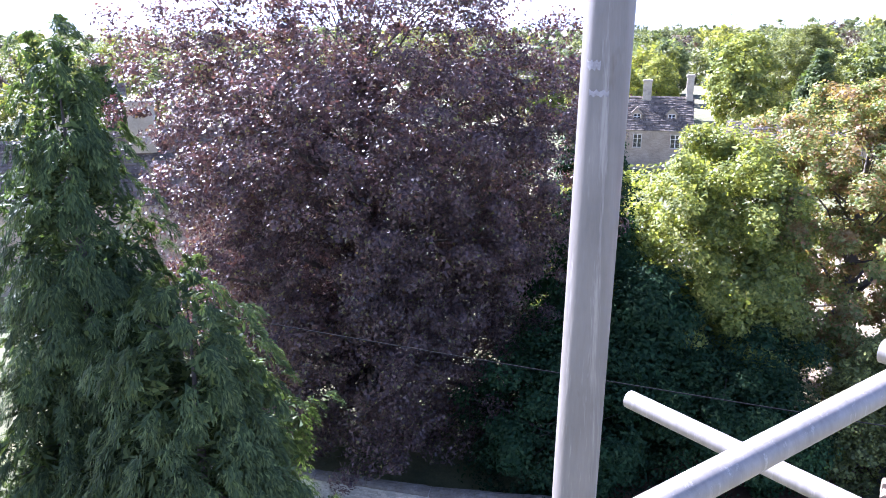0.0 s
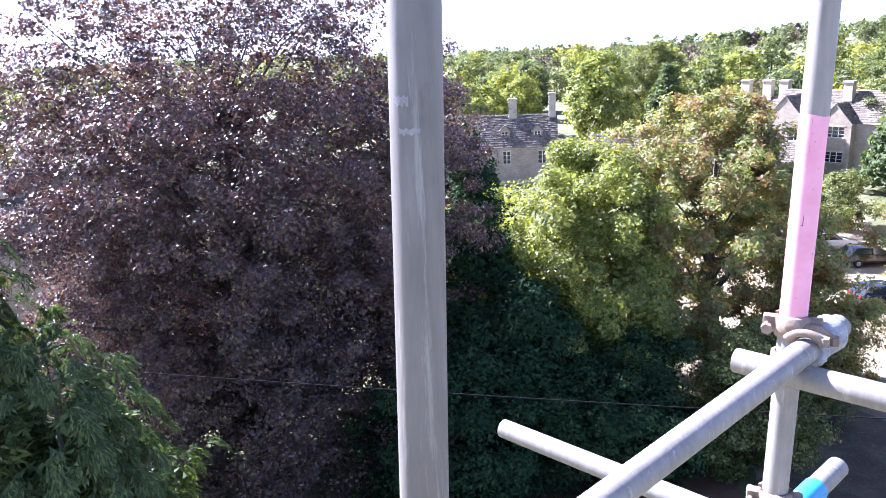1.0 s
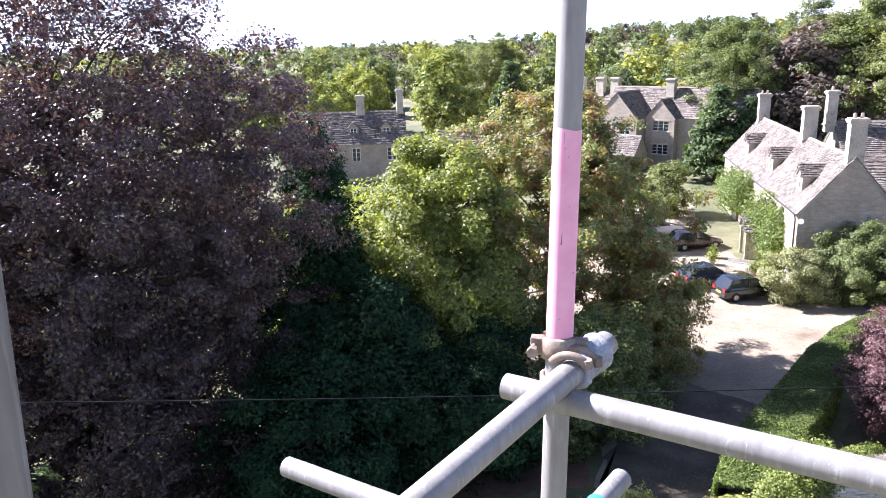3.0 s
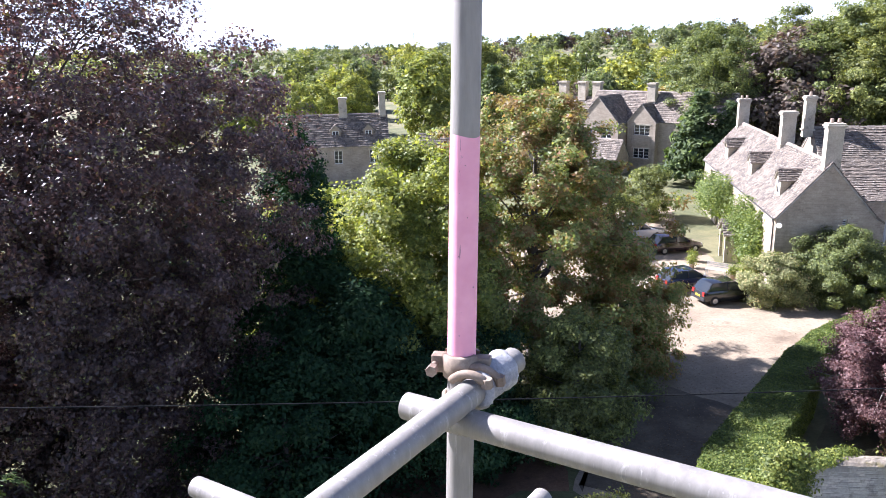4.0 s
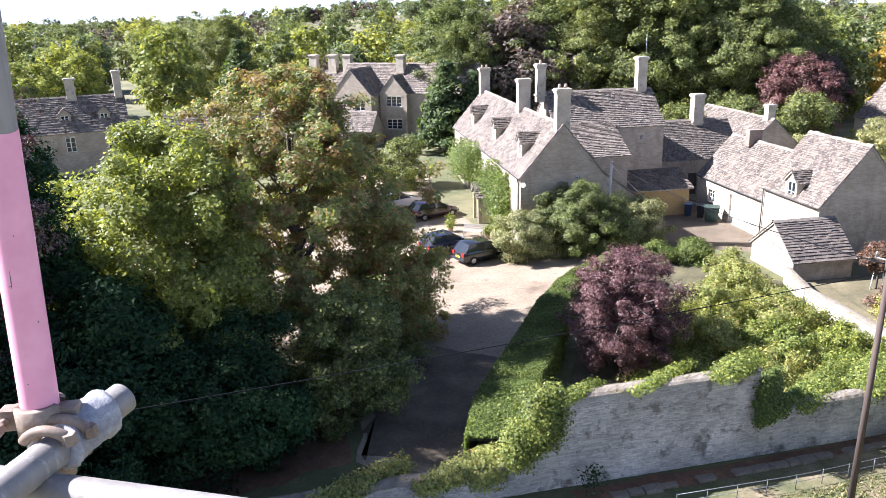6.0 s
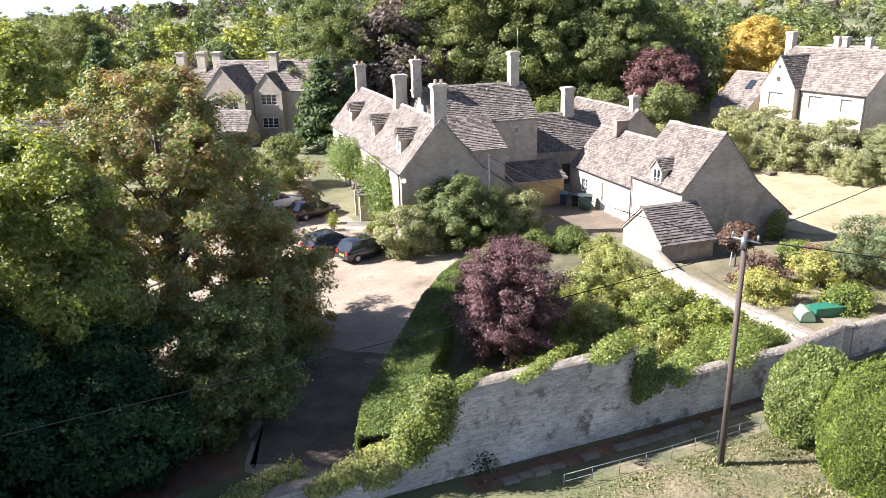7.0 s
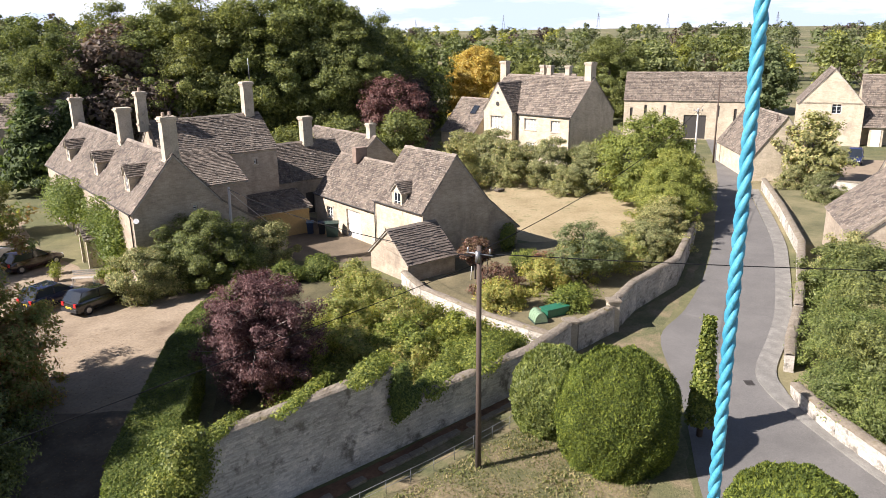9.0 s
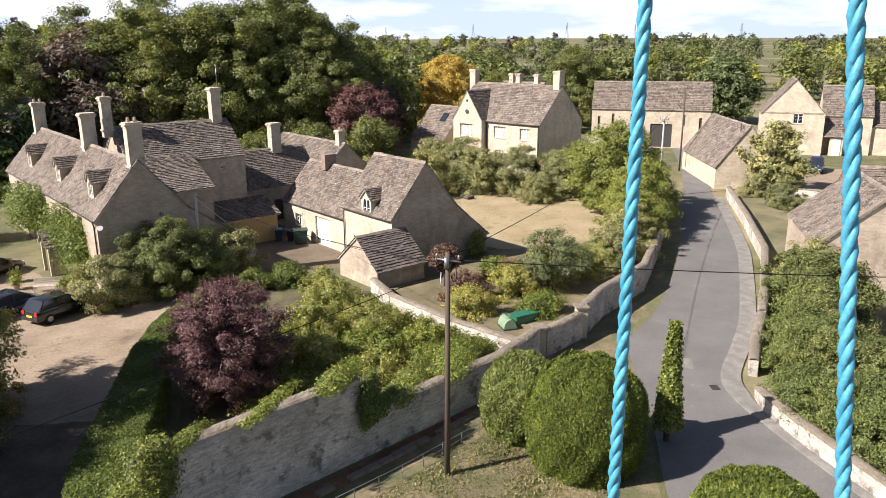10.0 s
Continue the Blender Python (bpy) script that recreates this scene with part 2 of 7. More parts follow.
M_ASHLAR = surface("dressed_limestone", [(0.3, (0.36, 0.31, 0.23)), (0.7, (0.52, 0.45, 0.34))], 0.8, 10, 0.85, 0.3, stain=(1.2, 0.58, (0.19, 0.17, 0.14)))
M_SLATE = surface("stone_slate", [(0.3, (0.10, 0.082, 0.066)), (0.5, (0.15, 0.124, 0.10)), (0.72, (0.22, 0.185, 0.15))], 0.7, 30, 0.9, 0.7, 0.03, True, stain=(6.5, 0.565, (0.43, 0.385, 0.315)), tones=1.0)
M_RUBBLE = surface("rubble_stone", [(0.3, (0.33, 0.305, 0.262)), (0.5, (0.43, 0.40, 0.345)), (0.68, (0.60, 0.56, 0.485))], 0.45, 12, 0.92, 0.6, 0.02, True, stain=(1.3, 0.55, (0.17, 0.15, 0.122)), tones=0.5)
M_RUBBLE1 = surface("rubble_stone_single", [(0.3, (0.33, 0.305, 0.262)), (0.5, (0.43, 0.40, 0.345)), (0.68, (0.60, 0.56, 0.485))], 0.45, 12, 0.92, 0.6, 0.02, False, stain=(1.3, 0.55, (0.17, 0.15, 0.122)), tones=0.5)
M_SLATE1 = surface("stone_slate_single", [(0.3, (0.085, 0.07, 0.058)), (0.7, (0.18, 0.148, 0.122))], 0.7, 20, 0.9, 0.5, 0.02, False, stain=(7.0, 0.6, (0.38, 0.335, 0.27)))
M_JOINT = surface("lime_mortar", [(0.3, (0.24, 0.215, 0.175)), (0.5, (0.38, 0.347, 0.29)), (0.68, (0.54, 0.50, 0.43))], 0.45, 20, 0.95, 0.5, stain=(1.3, 0.55, (0.12, 0.105, 0.085)))
M_COPING = surface("rubble_capping", [(0.3, (0.145, 0.118, 0.085)), (0.5, (0.20, 0.168, 0.125)), (0.7, (0.275, 0.237, 0.182))], 1.6, 11, 0.95, 0.9, 0.04, stain=(2.2, 0.56, (0.14, 0.115, 0.055)))
M_RIDGE = surface("ridge_stone", [(0.3, (0.15, 0.125, 0.10)), (0.7, (0.27, 0.23, 0.185))], 1.6, 18, 0.9, 0.5, 0.02, True)
M_GRAVEL = surface("gravel", [(0.3, (0.185, 0.138, 0.09)), (0.5, (0.265, 0.205, 0.137)), (0.75, (0.34, 0.27, 0.188))], 0.25, 5.5, 0.95, 0.6, 0.03, stain=(0.35, 0.6, (0.14, 0.10, 0.066)))
M_ROAD = surface("asphalt", [(0.3, (0.112, 0.106, 0.097)), (0.7, (0.165, 0.156, 0.142))], 0.3, 18, 0.85, 0.4, 0.01, stain=(0.6, 0.64, (0.20, 0.19, 0.17)))
M_KERB = surface("kerb_dust", [(0.3, (0.14, 0.132, 0.117)), (0.5, (0.19, 0.18, 0.158)), (0.7, (0.25, 0.238, 0.21))], 1.4, 16, 0.95, 0.4)
M_WHITEWOOD = plain("white_painted_wood", (0.75, 0.74, 0.70), 0.5)
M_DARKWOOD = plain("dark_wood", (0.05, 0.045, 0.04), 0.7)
M_OCHRE = plain("ochre_boarding", (0.42, 0.29, 0.12), 0.8)
M_GLASS = glass_material("window_glass")
M_CURTAINED = plain("curtained_glass", (0.40, 0.385, 0.345), 0.25)
M_POLEWOOD = surface("creosoted_pole", [(0.3, (0.05, 0.035, 0.026)), (0.7, (0.12, 0.085, 0.064))], 1.0, 20, 0.85, 0.5, scale=(1, 1, 0.1))
M_GREYWOOD = surface("weathered_pole", [(0.3, (0.34, 0.31, 0.27)), (0.7, (0.52, 0.48, 0.42))], 1.0, 20, 0.85, 0.5, scale=(1, 1, 0.1))
M_CABLE = plain("black_cable", (0.012, 0.012, 0.013), 0.85)
M_CABLE.node_tree.nodes["Principled BSDF"].inputs["Specular IOR Level"].default_value = 0.1
M_STEEL = plain("dull_steel", (0.30, 0.30, 0.30), 0.45, 0.7)
M_RAIL = plain("painted_rail", (0.16, 0.165, 0.165), 0.5, 0.3)


def ground_material():
    m, n, l, b = shader("meadow_ground", 0.95)
    v = coords(n, l)
    f1, f2, f3 = noise_of(n, l, v, 0.02, 6), noise_of(n, l, v, 0.35, 6, 0.7), noise_of(n, l, v, 6.0, 5, 0.7)
    green = ramp(n, l, f2, [(0.3, (0.055, 0.065, 0.024)), (0.55, (0.115, 0.115, 0.046)), (0.75, (0.21, 0.18, 0.088))])
    dry = ramp(n, l, f2, [(0.3, (0.17, 0.145, 0.075)), (0.7, (0.29, 0.24, 0.135))])
    col = mixed(n, l, ramp(n, l, f1, [(0.48, (0, 0, 0)), (0.62, (1, 1, 1))]), green, dry)
    col = mixed(n, l, 0.6, col, ramp(n, l, f3, [(0.25, (0.55, 0.55, 0.5)), (0.75, (1.4, 1.4, 1.35))]), "MULTIPLY")
    l.new(col, b.inputs["Base Color"])
    bump(n, l, b, f3, 0.7, 0.06)
    return m


def tube_material(name, tone):
    """Galvanised scaffold tube: dull zinc with streaks and rubbed spots."""
    m, n, l, b = shader(name, 0.55, 0.15)
    v = coords(n, l, (1, 1, 0.12))
    f1, f2, f3 = noise_of(n, l, v, 40, 6, 0.7), noise_of(n, l, coords(n, l), 9, 4), noise_of(n, l, coords(n, l, (1, 1, 0.25)), 55, 4, 0.75)
    col = ramp(n, l, f1, [(0.3, (0.38, 0.365, 0.35)), (0.6, (0.52, 0.50, 0.48)), (0.8, (0.68, 0.66, 0.63))])
    col = mixed(n, l, ramp(n, l, f3, [(0.66, (0, 0, 0)), (0.72, (1, 1, 1))]), col, (0.55, 0.53, 0.51))
    drip = noise_of(n, l, coords(n, l, (1, 1, 0.035)), 62, 5, 0.75)
    col = mixed(n, l, ramp(n, l, drip, [(0.57, (0, 0, 0)), (0.66, (0.75, 0.75, 0.75))]), col, (0.80, 0.785, 0.76))
    rust = noise_of(n, l, coords(n, l, (1, 1, 0.3)), 24, 4, 0.7)
    col = mixed(n, l, ramp(n, l, rust, [(0.66, (0, 0, 0)), (0.72, (0.5, 0.5, 0.5))]), col, (0.30, 0.22, 0.15))
    col = mixed(n, l, 0.5, col, ramp(n, l, f2, [(0.3, (0.75, 0.74, 0.73)), (0.7, (1.2, 1.2, 1.2))]), "MULTIPLY")
    col = mixed(n, l, 1.0, col, (tone * 1.03, tone * 0.98, tone * 0.9), "MULTIPLY")
    l.new(col, b.inputs["Base Color"])
    bump(n, l, b, f1, 0.25, 0.002)
    return m


def pink_material():
    m, n, l, b = shader("pink_paint", 0.55)
    v = coords(n, l, (1, 1, 0.06))
    f1, f2, f3 = noise_of(n, l, v, 46, 5, 0.7), noise_of(n, l, coords(n, l), 14, 4), noise_of(n, l, coords(n, l), 130, 2)
    col = ramp(n, l, f2, [(0.3, (0.74, 0.30, 0.40)), (0.7, (0.85, 0.40, 0.50))])
    col = mixed(n, l, ramp(n, l, f1, [(0.665, (0, 0, 0)), (0.68, (1, 1, 1))]), col, (0.10, 0.08, 0.085))
    col = mixed(n, l, ramp(n, l, f3, [(0.735, (0, 0, 0)), (0.75, (1, 1, 1))]), col, (0.16, 0.12, 0.13))
    l.new(col, b.inputs["Base Color"])
    return m


M_GROUND, M_TUBE, M_PINK = ground_material(), tube_material("galvanised_tube", 0.52), pink_material()
M_SCUFF = surface("scuffed_zinc", [(0.35, (0.13, 0.125, 0.12)), (0.6, (0.26, 0.25, 0.245))], 40, 160, 0.7, 0.4, 0.001)
M_OLDTUBE = tube_material("weathered_tube", 0.36)
M_RUST_STEEL = surface("rusty_steel", [(0.3, (0.16, 0.105, 0.07)), (0.6, (0.28, 0.215, 0.155)), (0.8, (0.40, 0.345, 0.28))], 20, 90, 0.75, 0.5, 0.003)
M_TAPE = surface("worn_coupler_paint", [(0.3, (0.18, 0.18, 0.195)), (0.5, (0.32, 0.315, 0.32)), (0.7, (0.52, 0.51, 0.495))], 26, 120, 0.6, 0.8, 0.003)
M_BLUETAPE = plain("blue_plastic", (0.05, 0.30, 0.55), 0.4)
M_ROPE = surface("turquoise_rope", [(0.3, (0.03, 0.22, 0.33)), (0.7, (0.09, 0.36, 0.48))], 30, 260, 0.45, 0.6, 0.001, scale=(1, 1, 1))
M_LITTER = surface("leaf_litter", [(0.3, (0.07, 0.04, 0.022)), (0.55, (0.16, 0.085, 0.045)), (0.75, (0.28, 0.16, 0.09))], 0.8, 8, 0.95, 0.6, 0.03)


# ---- building blocks ----
def mesh_of(name, verts, faces, material, smooth=False):
    me = bpy.data.meshes.new(name)
    me.from_pydata([tuple(p) for p in verts], [], faces)
    me.materials.append(material)
    if smooth:
        me.shade_smooth()
    me.update()
    return me


def fast_mesh(name, verts, n_side, material):
    """A mesh of separate faces with n_side corners each, from an array of corners."""
    me = bpy.data.meshes.new(name)
    nv = len(verts)
    nf = nv // n_side
    me.vertices.add(nv)
    me.vertices.foreach_set("co", np.asarray(verts, np.float32).ravel())
    me.loops.add(nv)
    me.loops.foreach_set("vertex_index", np.arange(nv, dtype=np.int32))
    me.polygons.add(nf)
    me.polygons.foreach_set("loop_start", np.arange(0, nv, n_side, dtype=np.int32))
    me.materials.append(material)
    me.update()
    return me


def thing(name, label, category, m=None, group="", kind=""):
    ob = tagged(new(name), label, category, group, kind)
    if m is not None:
        ob.matrix_basis = m
    return ob


def child(name, me, parent, label="", kind=""):
    ob = new(name, me)
    ob.parent = parent
    return tagged(ob, label, "", "", kind)


def part(name, bm, material, parent, label="", smooth=False):
    me = bpy.data.meshes.new(name)
    bm.to_mesh(me)
    bm.free()
    me.materials.append(material)
    if smooth:
        me.shade_smooth()
    return child(name, me, parent, label)


def box_data(x0, x1, y0, y1, z0, z1):
    v = [(x, y, z) for z in (z0, z1) for y in (y0, y1) for x in (x0, x1)]
    f = [(0, 2, 3, 1), (4, 5, 7, 6), (0, 1, 5, 4), (2, 6, 7, 3), (0, 4, 6, 2), (1, 3, 7, 5)]
    return v, f


def joined(name, pieces, material):
    verts, faces = [], []
    for v, f in pieces:
        o = len(verts)
        verts += v
        faces += [tuple(i + o for i in q) for q in f]
    return mesh_of(name, verts, faces, material)


def box(name, x0, x1, y0, y1, z0, z1, material, parent, label="", bevel=0.0):
    bm = bmesh.new()
    v, f = box_data(x0, x1, y0, y1, z0, z1)
    vs = [bm.verts.new(p) for p in v]
    for q in f:
        bm.faces.new([vs[i] for i in q])
    if bevel:
        bmesh.ops.bevel(bm, geom=list(bm.edges), offset=bevel, segments=2, affect="EDGES", profile=0.6)
    return part(name, bm, material, parent, label)


def tube_data(points, radii, sides=8, cap=True):
    """A tapered tube along a line of points."""
    pts = [Vector(p) for p in points]
    verts, faces = [], []
    axis = None
    for i, p in enumerate(pts):
        d = (pts[min(i + 1, len(pts) - 1)] - pts[max(i - 1, 0)]).normalized()
        if axis is None:
            axis = d.orthogonal().normalized()
        else:
            axis = (axis - d * axis.dot(d)).normalized()
        other = d.cross(axis)
        for k in range(sides):
            w = 2 * math.pi * k / sides
            verts.append(tuple(p + (axis * math.cos(w) + other * math.sin(w)) * radii[i]))
        if i:
            for k in range(sides):
                a, b = (i - 1) * sides + k, (i - 1) * sides + (k + 1) % sides
                faces.append((a, b, b + sides, a + sides))
    if cap:
        faces.append(tuple(reversed(range(sides))))
        faces.append(tuple(range(len(verts) - sides, len(verts))))
    return verts, faces


def tube(name, points, radii, material, parent=None, label="", sides=8):
    if isinstance(radii, float):
        radii = [radii] * len(points)
    v, f = tube_data(points, radii, sides)
    me = mesh_of(name, v, f, material, True)
    if parent is None:
        return new(name, me)
    return child(name, me, parent, label)


def rng_of(seed):
    return np.random.default_rng(seed)


def unit(a):
    return a / (np.linalg.norm(a, axis=-1, keepdims=True) + 1e-9)


def leaf_quads(centres, normals, size, rng, stretch=1.5, spread=0.35, along=None, tri=False):
    """Four-cornered leaves at the centres, turned about their normals; size and shape vary. Folded along the midrib."""
    n = len(centres)
    nn = unit(normals)
    a = rng.normal(size=(n, 3)) if along is None else along + rng.normal(size=(n, 3)) * 0.15
    a = unit(a - nn * (a * nn).sum(1, keepdims=True))
    b = np.cross(nn, a)
    s = (size * (1 + spread * rng.normal(size=n)).clip(0.4, 1.8))[:, None]
    la, wb = a * s * stretch * 0.5, b * s * 0.5
    fold = nn * s * 0.14
    if tri:
        q = np.stack([centres - la - wb, centres + wb * 1.2, centres + la - wb * 0.4], 1)
    else:
        q = np.stack([centres - la, centres + wb + fold, centres + la, centres - wb + fold], 1)
    return q.reshape(-1, 3)


def clump_leaves(rng, centres, radii, per, size, middle, flat=0.75, up=0.5, stretch=1.5, droop=0.0, tri=False):
    """Leaves gathered in clumps; they face outward and up."""
    n = len(centres)
    idx = np.repeat(np.arange(n), per)
    d = unit(rng.normal(size=(len(idx), 3))) * (rng.random((len(idx), 1)) ** 0.45) * (0.7 + 0.6 * rng.random((n, 3)))[idx]
    d[:, 2] *= flat
    pos = centres[idx] + d * radii[idx][:, None]
    if droop:
        pos[:, 2] -= droop * (d[:, :2] ** 2).sum(1) * radii[idx]
    out = unit(pos - middle)
    nor = out * 0.6 + unit(d) * 0.5 + np.array([0, 0, up]) + rng.normal(size=pos.shape) * 0.55
    return leaf_quads(pos, nor, size, rng, stretch, tri=tri)


def crown_points(rng, n, rx, ry, z0, z1, shape, lumps=0.22, shell=0.55):
    """Clump centres in a crown whose radius at the height fraction f is shape(f), with an uneven outline."""
    out = []
    ph = rng.random(8) * 6.28
    while len(out) < n:
        f, w = rng.random(), rng.random() * 2 * math.pi
        r = shape(f)
        if rng.random() > r + 0.12:
            continue
        r *= 1 + lumps * (0.5 * math.sin(3 * w + ph[0] + 4 * f) + 0.4 * math.sin(5 * w + ph[1] - 7 * f) + 0.5 * math.sin(9 * f + ph[2] + w) + 0.35 * rng.normal())
        k = shell + (1 - shell) * rng.random() if rng.random() < 0.85 else rng.random() * shell
        out.append((rx * r * k * math.cos(w), ry * r * k * math.sin(w), z0 + (z1 - z0) * f))
    return np.array(out)


def round_shape(f):
    return max(0.0, 1 - abs(2 * f - 0.85) ** 2.3 / 1.45) ** 0.55 if f < 0.999 else 0.0


def dome_shape(f):
    return max(0.0, 1 - f ** 2.6) ** 0.5 * (0.86 + 0.14 * min(1, f * 4))


def cone_shape(f):
    return max(0.02, (1 - f) ** 0.85)


def tall_shape(f):
    return max(0.0, math.sin(math.pi * min(1, 0.12 + 0.88 * f) ** 0.9)) ** 0.6


def limbs_data(rng, height, girth, targets, sides=6, fork=0.3):
    """Trunk and limbs as one list of tapered tubes: from the trunk out to the clump centres."""
    bend = rng.normal(size=2) * height * 0.015
    trunk = [(bend[0] * math.sin(3 * f), bend[1] * math.sin(2.4 * f), height * f) for f in (0, 0.04, 0.2, 0.45, 0.7, 0.92)]
    data = [tube_data(trunk, [girth * 1.5, girth * 1.08, girth, girth * 0.75, girth * 0.45, girth * 0.12], 9)]
    for t in targets:
        f = max(fork, min(0.85, (t[2] / height) * 0.72 - 0.03 + 0.1 * rng.normal()))
        p0 = np.array([bend[0] * math.sin(3 * f), bend[1] * math.sin(2.4 * f), height * f])
        mid = p0 * 0.45 + t * 0.55 + rng.normal(size=3) * 0.05 * np.linalg.norm(t - p0)
        mid[2] += 0.06 * np.linalg.norm(t - p0)
        r = girth * 0.34 * (1.1 - f)
        data.append(tube_data([p0, p0 * 0.8 + mid * 0.2, mid, t], [r * 1.2, r, r * 0.6, r * 0.12], sides, False))
    return data


def add_limbs(ob, data, bark):
    child("trunk", mesh_of("trunk", *data[0], bark, True), ob)
    child("branchwork", joined("branchwork", data[1:], bark), ob, "", "stuff")


def tree(name, label, x, y, height, rx, material, seed, shape=round_shape, base=0.18, clumps=120, per=60, size=0.2,
         clump_r=0.9, category="tree", group="", bark=None, ry=None, limbs=26, z=0.0, lumps=0.22, up=0.5, droop=0.0, stretch=1.5, girth=None, shell=0.55, tri=False, inner=0.0, flat=0.75, reach=1.0):
    rng = rng_of(seed)
    ob = thing(name, label, category, pose(x, y, z), group)
    pts = crown_points(rng, clumps, rx, ry or rx, height * base, height * 0.97, shape, lumps, shell)
    girth = girth or height * 0.022
    if limbs:
        pick = pts[rng.permutation(len(pts))[:limbs]]
        add_limbs(ob, limbs_data(rng, height * 0.93, girth, pick * reach), bark or M_BARK)
    rad = clump_r * (0.7 + 0.6 * rng.random(len(pts)))
    q = clump_leaves(rng, pts, rad, per, size, np.array([0, 0, height * 0.4]), flat, up, stretch, droop, tri)
    if inner:
        pin = pts * np.array([inner, inner, 0.96]) + np.array([0, 0, height * 0.015])
        q = np.concatenate([q, clump_leaves(rng, pin, rad, max(6, per // 4), size * 1.5, np.array([0, 0, height * 0.4]), 0.8, 0.3, 1.3, 0, tri)])
    q[:, 2] = q[:, 2].clip(0.03)
    child("crown", fast_mesh("crown", q, 3 if tri else 4, material), ob)
    return ob


def copies(ob, spots, rng):
    """The same tree at other spots: x, y, size, turn."""
    made = []
    for x, y, s in spots:
        m = pose(x, y, land(x, y), 0, 0, rng.random() * 360) @ Matrix.Diagonal((s * (0.9 + 0.2 * rng.random()), s * (0.9 + 0.2 * rng.random()), s, 1))
        c = copy_thing(ob, pose(0, 0, 0))
        c.matrix_basis = m
        made.append(c)
    return made


# ---- land ----
def land(x, y):
    """Height of the ground: level round the village, rising gently, with a wooded hill."""
    d = math.hypot(x, y)
    z = 0.0
    if d > 170:
        z += 0.011 * (d - 170) if d < 1400 else 0.011 * 1230
        z *= 0.7 + 0.3 * math.sin(math.atan2(x, y) * 5 + 1)
    hx, hy = x - 420, y - 470
    z += 15 * math.exp(-(hx * hx + hy * hy) / (2 * 130 ** 2))
    hx, hy = x + 300, y - 640
    z += 5 * math.exp(-(hx * hx + hy * hy) / (2 * 200 ** 2))
    return z


def build_ground():
    rings = [0, 8, 16, 24, 32, 40, 50, 62, 76, 92, 110, 135, 170, 210, 260, 330, 420, 530, 680, 900, 1200, 1600, 2200, 3000, 4200]
    n = 96
    verts, faces = [(0, 0, 0)], []
    for r in rings[1:]:
        for k in range(n):
            w = 2 * math.pi * k / n
            x, y = r * math.sin(w), r * math.cos(w)
            verts.append((x, y, land(x, y)))
    for k in range(n):
        faces.append((0, 1 + (k + 1) % n, 1 + k))
    for i in range(len(rings) - 2):
        for k in range(n):
            a, b = 1 + i * n + k, 1 + i * n + (k + 1) % n
            faces.append((a, b, b + n, a + n))
    ob = new("ground", mesh_of("ground", verts, faces, M_GROUND, True))
    return tagged(ob, "patchy green and sun-dried grass land", "ground", "", "structure")


def sheet(name, outline, z, material, label, category, kind="structure", edge=0.25, seed=3):
    """A flat sheet on the ground with a wavering edge, given by its corner points."""
    rng = rng_of(seed)
    pts = []
    for i, p in enumerate(outline):
        q = outline[(i + 1) % len(outline)]
        steps = max(1, int(math.dist(p, q) / 0.8))
        for k in range(steps):
            f = k / steps
            pts.append((p[0] + (q[0] - p[0]) * f + rng.normal() * edge * 0.4, p[1] + (q[1] - p[1]) * f + rng.normal() * edge * 0.4))
    bm = bmesh.new()
    fc = bm.faces.new([bm.verts.new((x, y, z)) for x, y in pts])
    fc.normal_update()
    if fc.normal.z < 0:
        fc.normal_flip()
    bmesh.ops.triangulate(bm, faces=[fc])
    me = bpy.data.meshes.new(name)
    bm.to_mesh(me)
    bm.free()
    me.materials.append(material)
    return tagged(new(name, me), label, category, "", kind)


build_ground()
sheet("paddock", [(47, -7.2), (60, -6.8), (74, -6.2), (86, -5.0), (90, -9.5), (84, -15.5), (70, -20), (50, -22), (44, -14)], 0.012,
      surface("paddock_grass", [(0.3, (0.08, 0.08, 0.035)), (0.5, (0.15, 0.138, 0.066)), (0.75, (0.25, 0.21, 0.115))], 0.3, 8, 0.95, 0.8, 0.05), "rough olive-green paddock behind the lane wall", "paddock")
sheet("gravel_drive", [(10, 50), (12, 43), (15.5, 35.5), (19, 29), (16.5, 24.5), (14, 21.5), (16.4, 17.6), (19.6, 18.8), (23.2, 21.0), (27.4, 23.6), (32, 26.1), (37.5, 27.0), (39.5, 31),
                       (40, 42), (44, 52), (50, 60), (52, 66), (40, 68), (30, 60), (20, 56)], 0.02, M_GRAVEL, "pale sunlit gravel drive strewn with leaves", "drive", edge=0.35)
sheet("yard", [(47, 31), (47.5, 26.5), (49.5, 22.5), (52.5, 24.3), (60, 36), (57, 41), (51, 39)], 0.016, surface("yard_earth", [(0.3, (0.085, 0.064, 0.04)), (0.5, (0.135, 0.103, 0.066)), (0.75, (0.20, 0.158, 0.105))], 0.3, 9, 0.95, 0.6, 0.03), "pale gravel yard between house and barn", "yard")
sheet("dry_lawn", [(57, 13), (60, 8.5), (66, 5.6), (74, 4.6), (86, 4.4), (88, 12), (84, 24), (76, 30), (68, 36), (60, 24), (58.5, 18)], 0.012,
      surface("dry_grass", [(0.3, (0.22, 0.17, 0.085)), (0.5, (0.31, 0.245, 0.135)), (0.75, (0.40, 0.325, 0.195))], 0.35, 5, 0.95, 0.6, 0.04, stain=(0.7, 0.54, (0.19, 0.165, 0.075))), "sun-bleached mown lawn", "lawn")
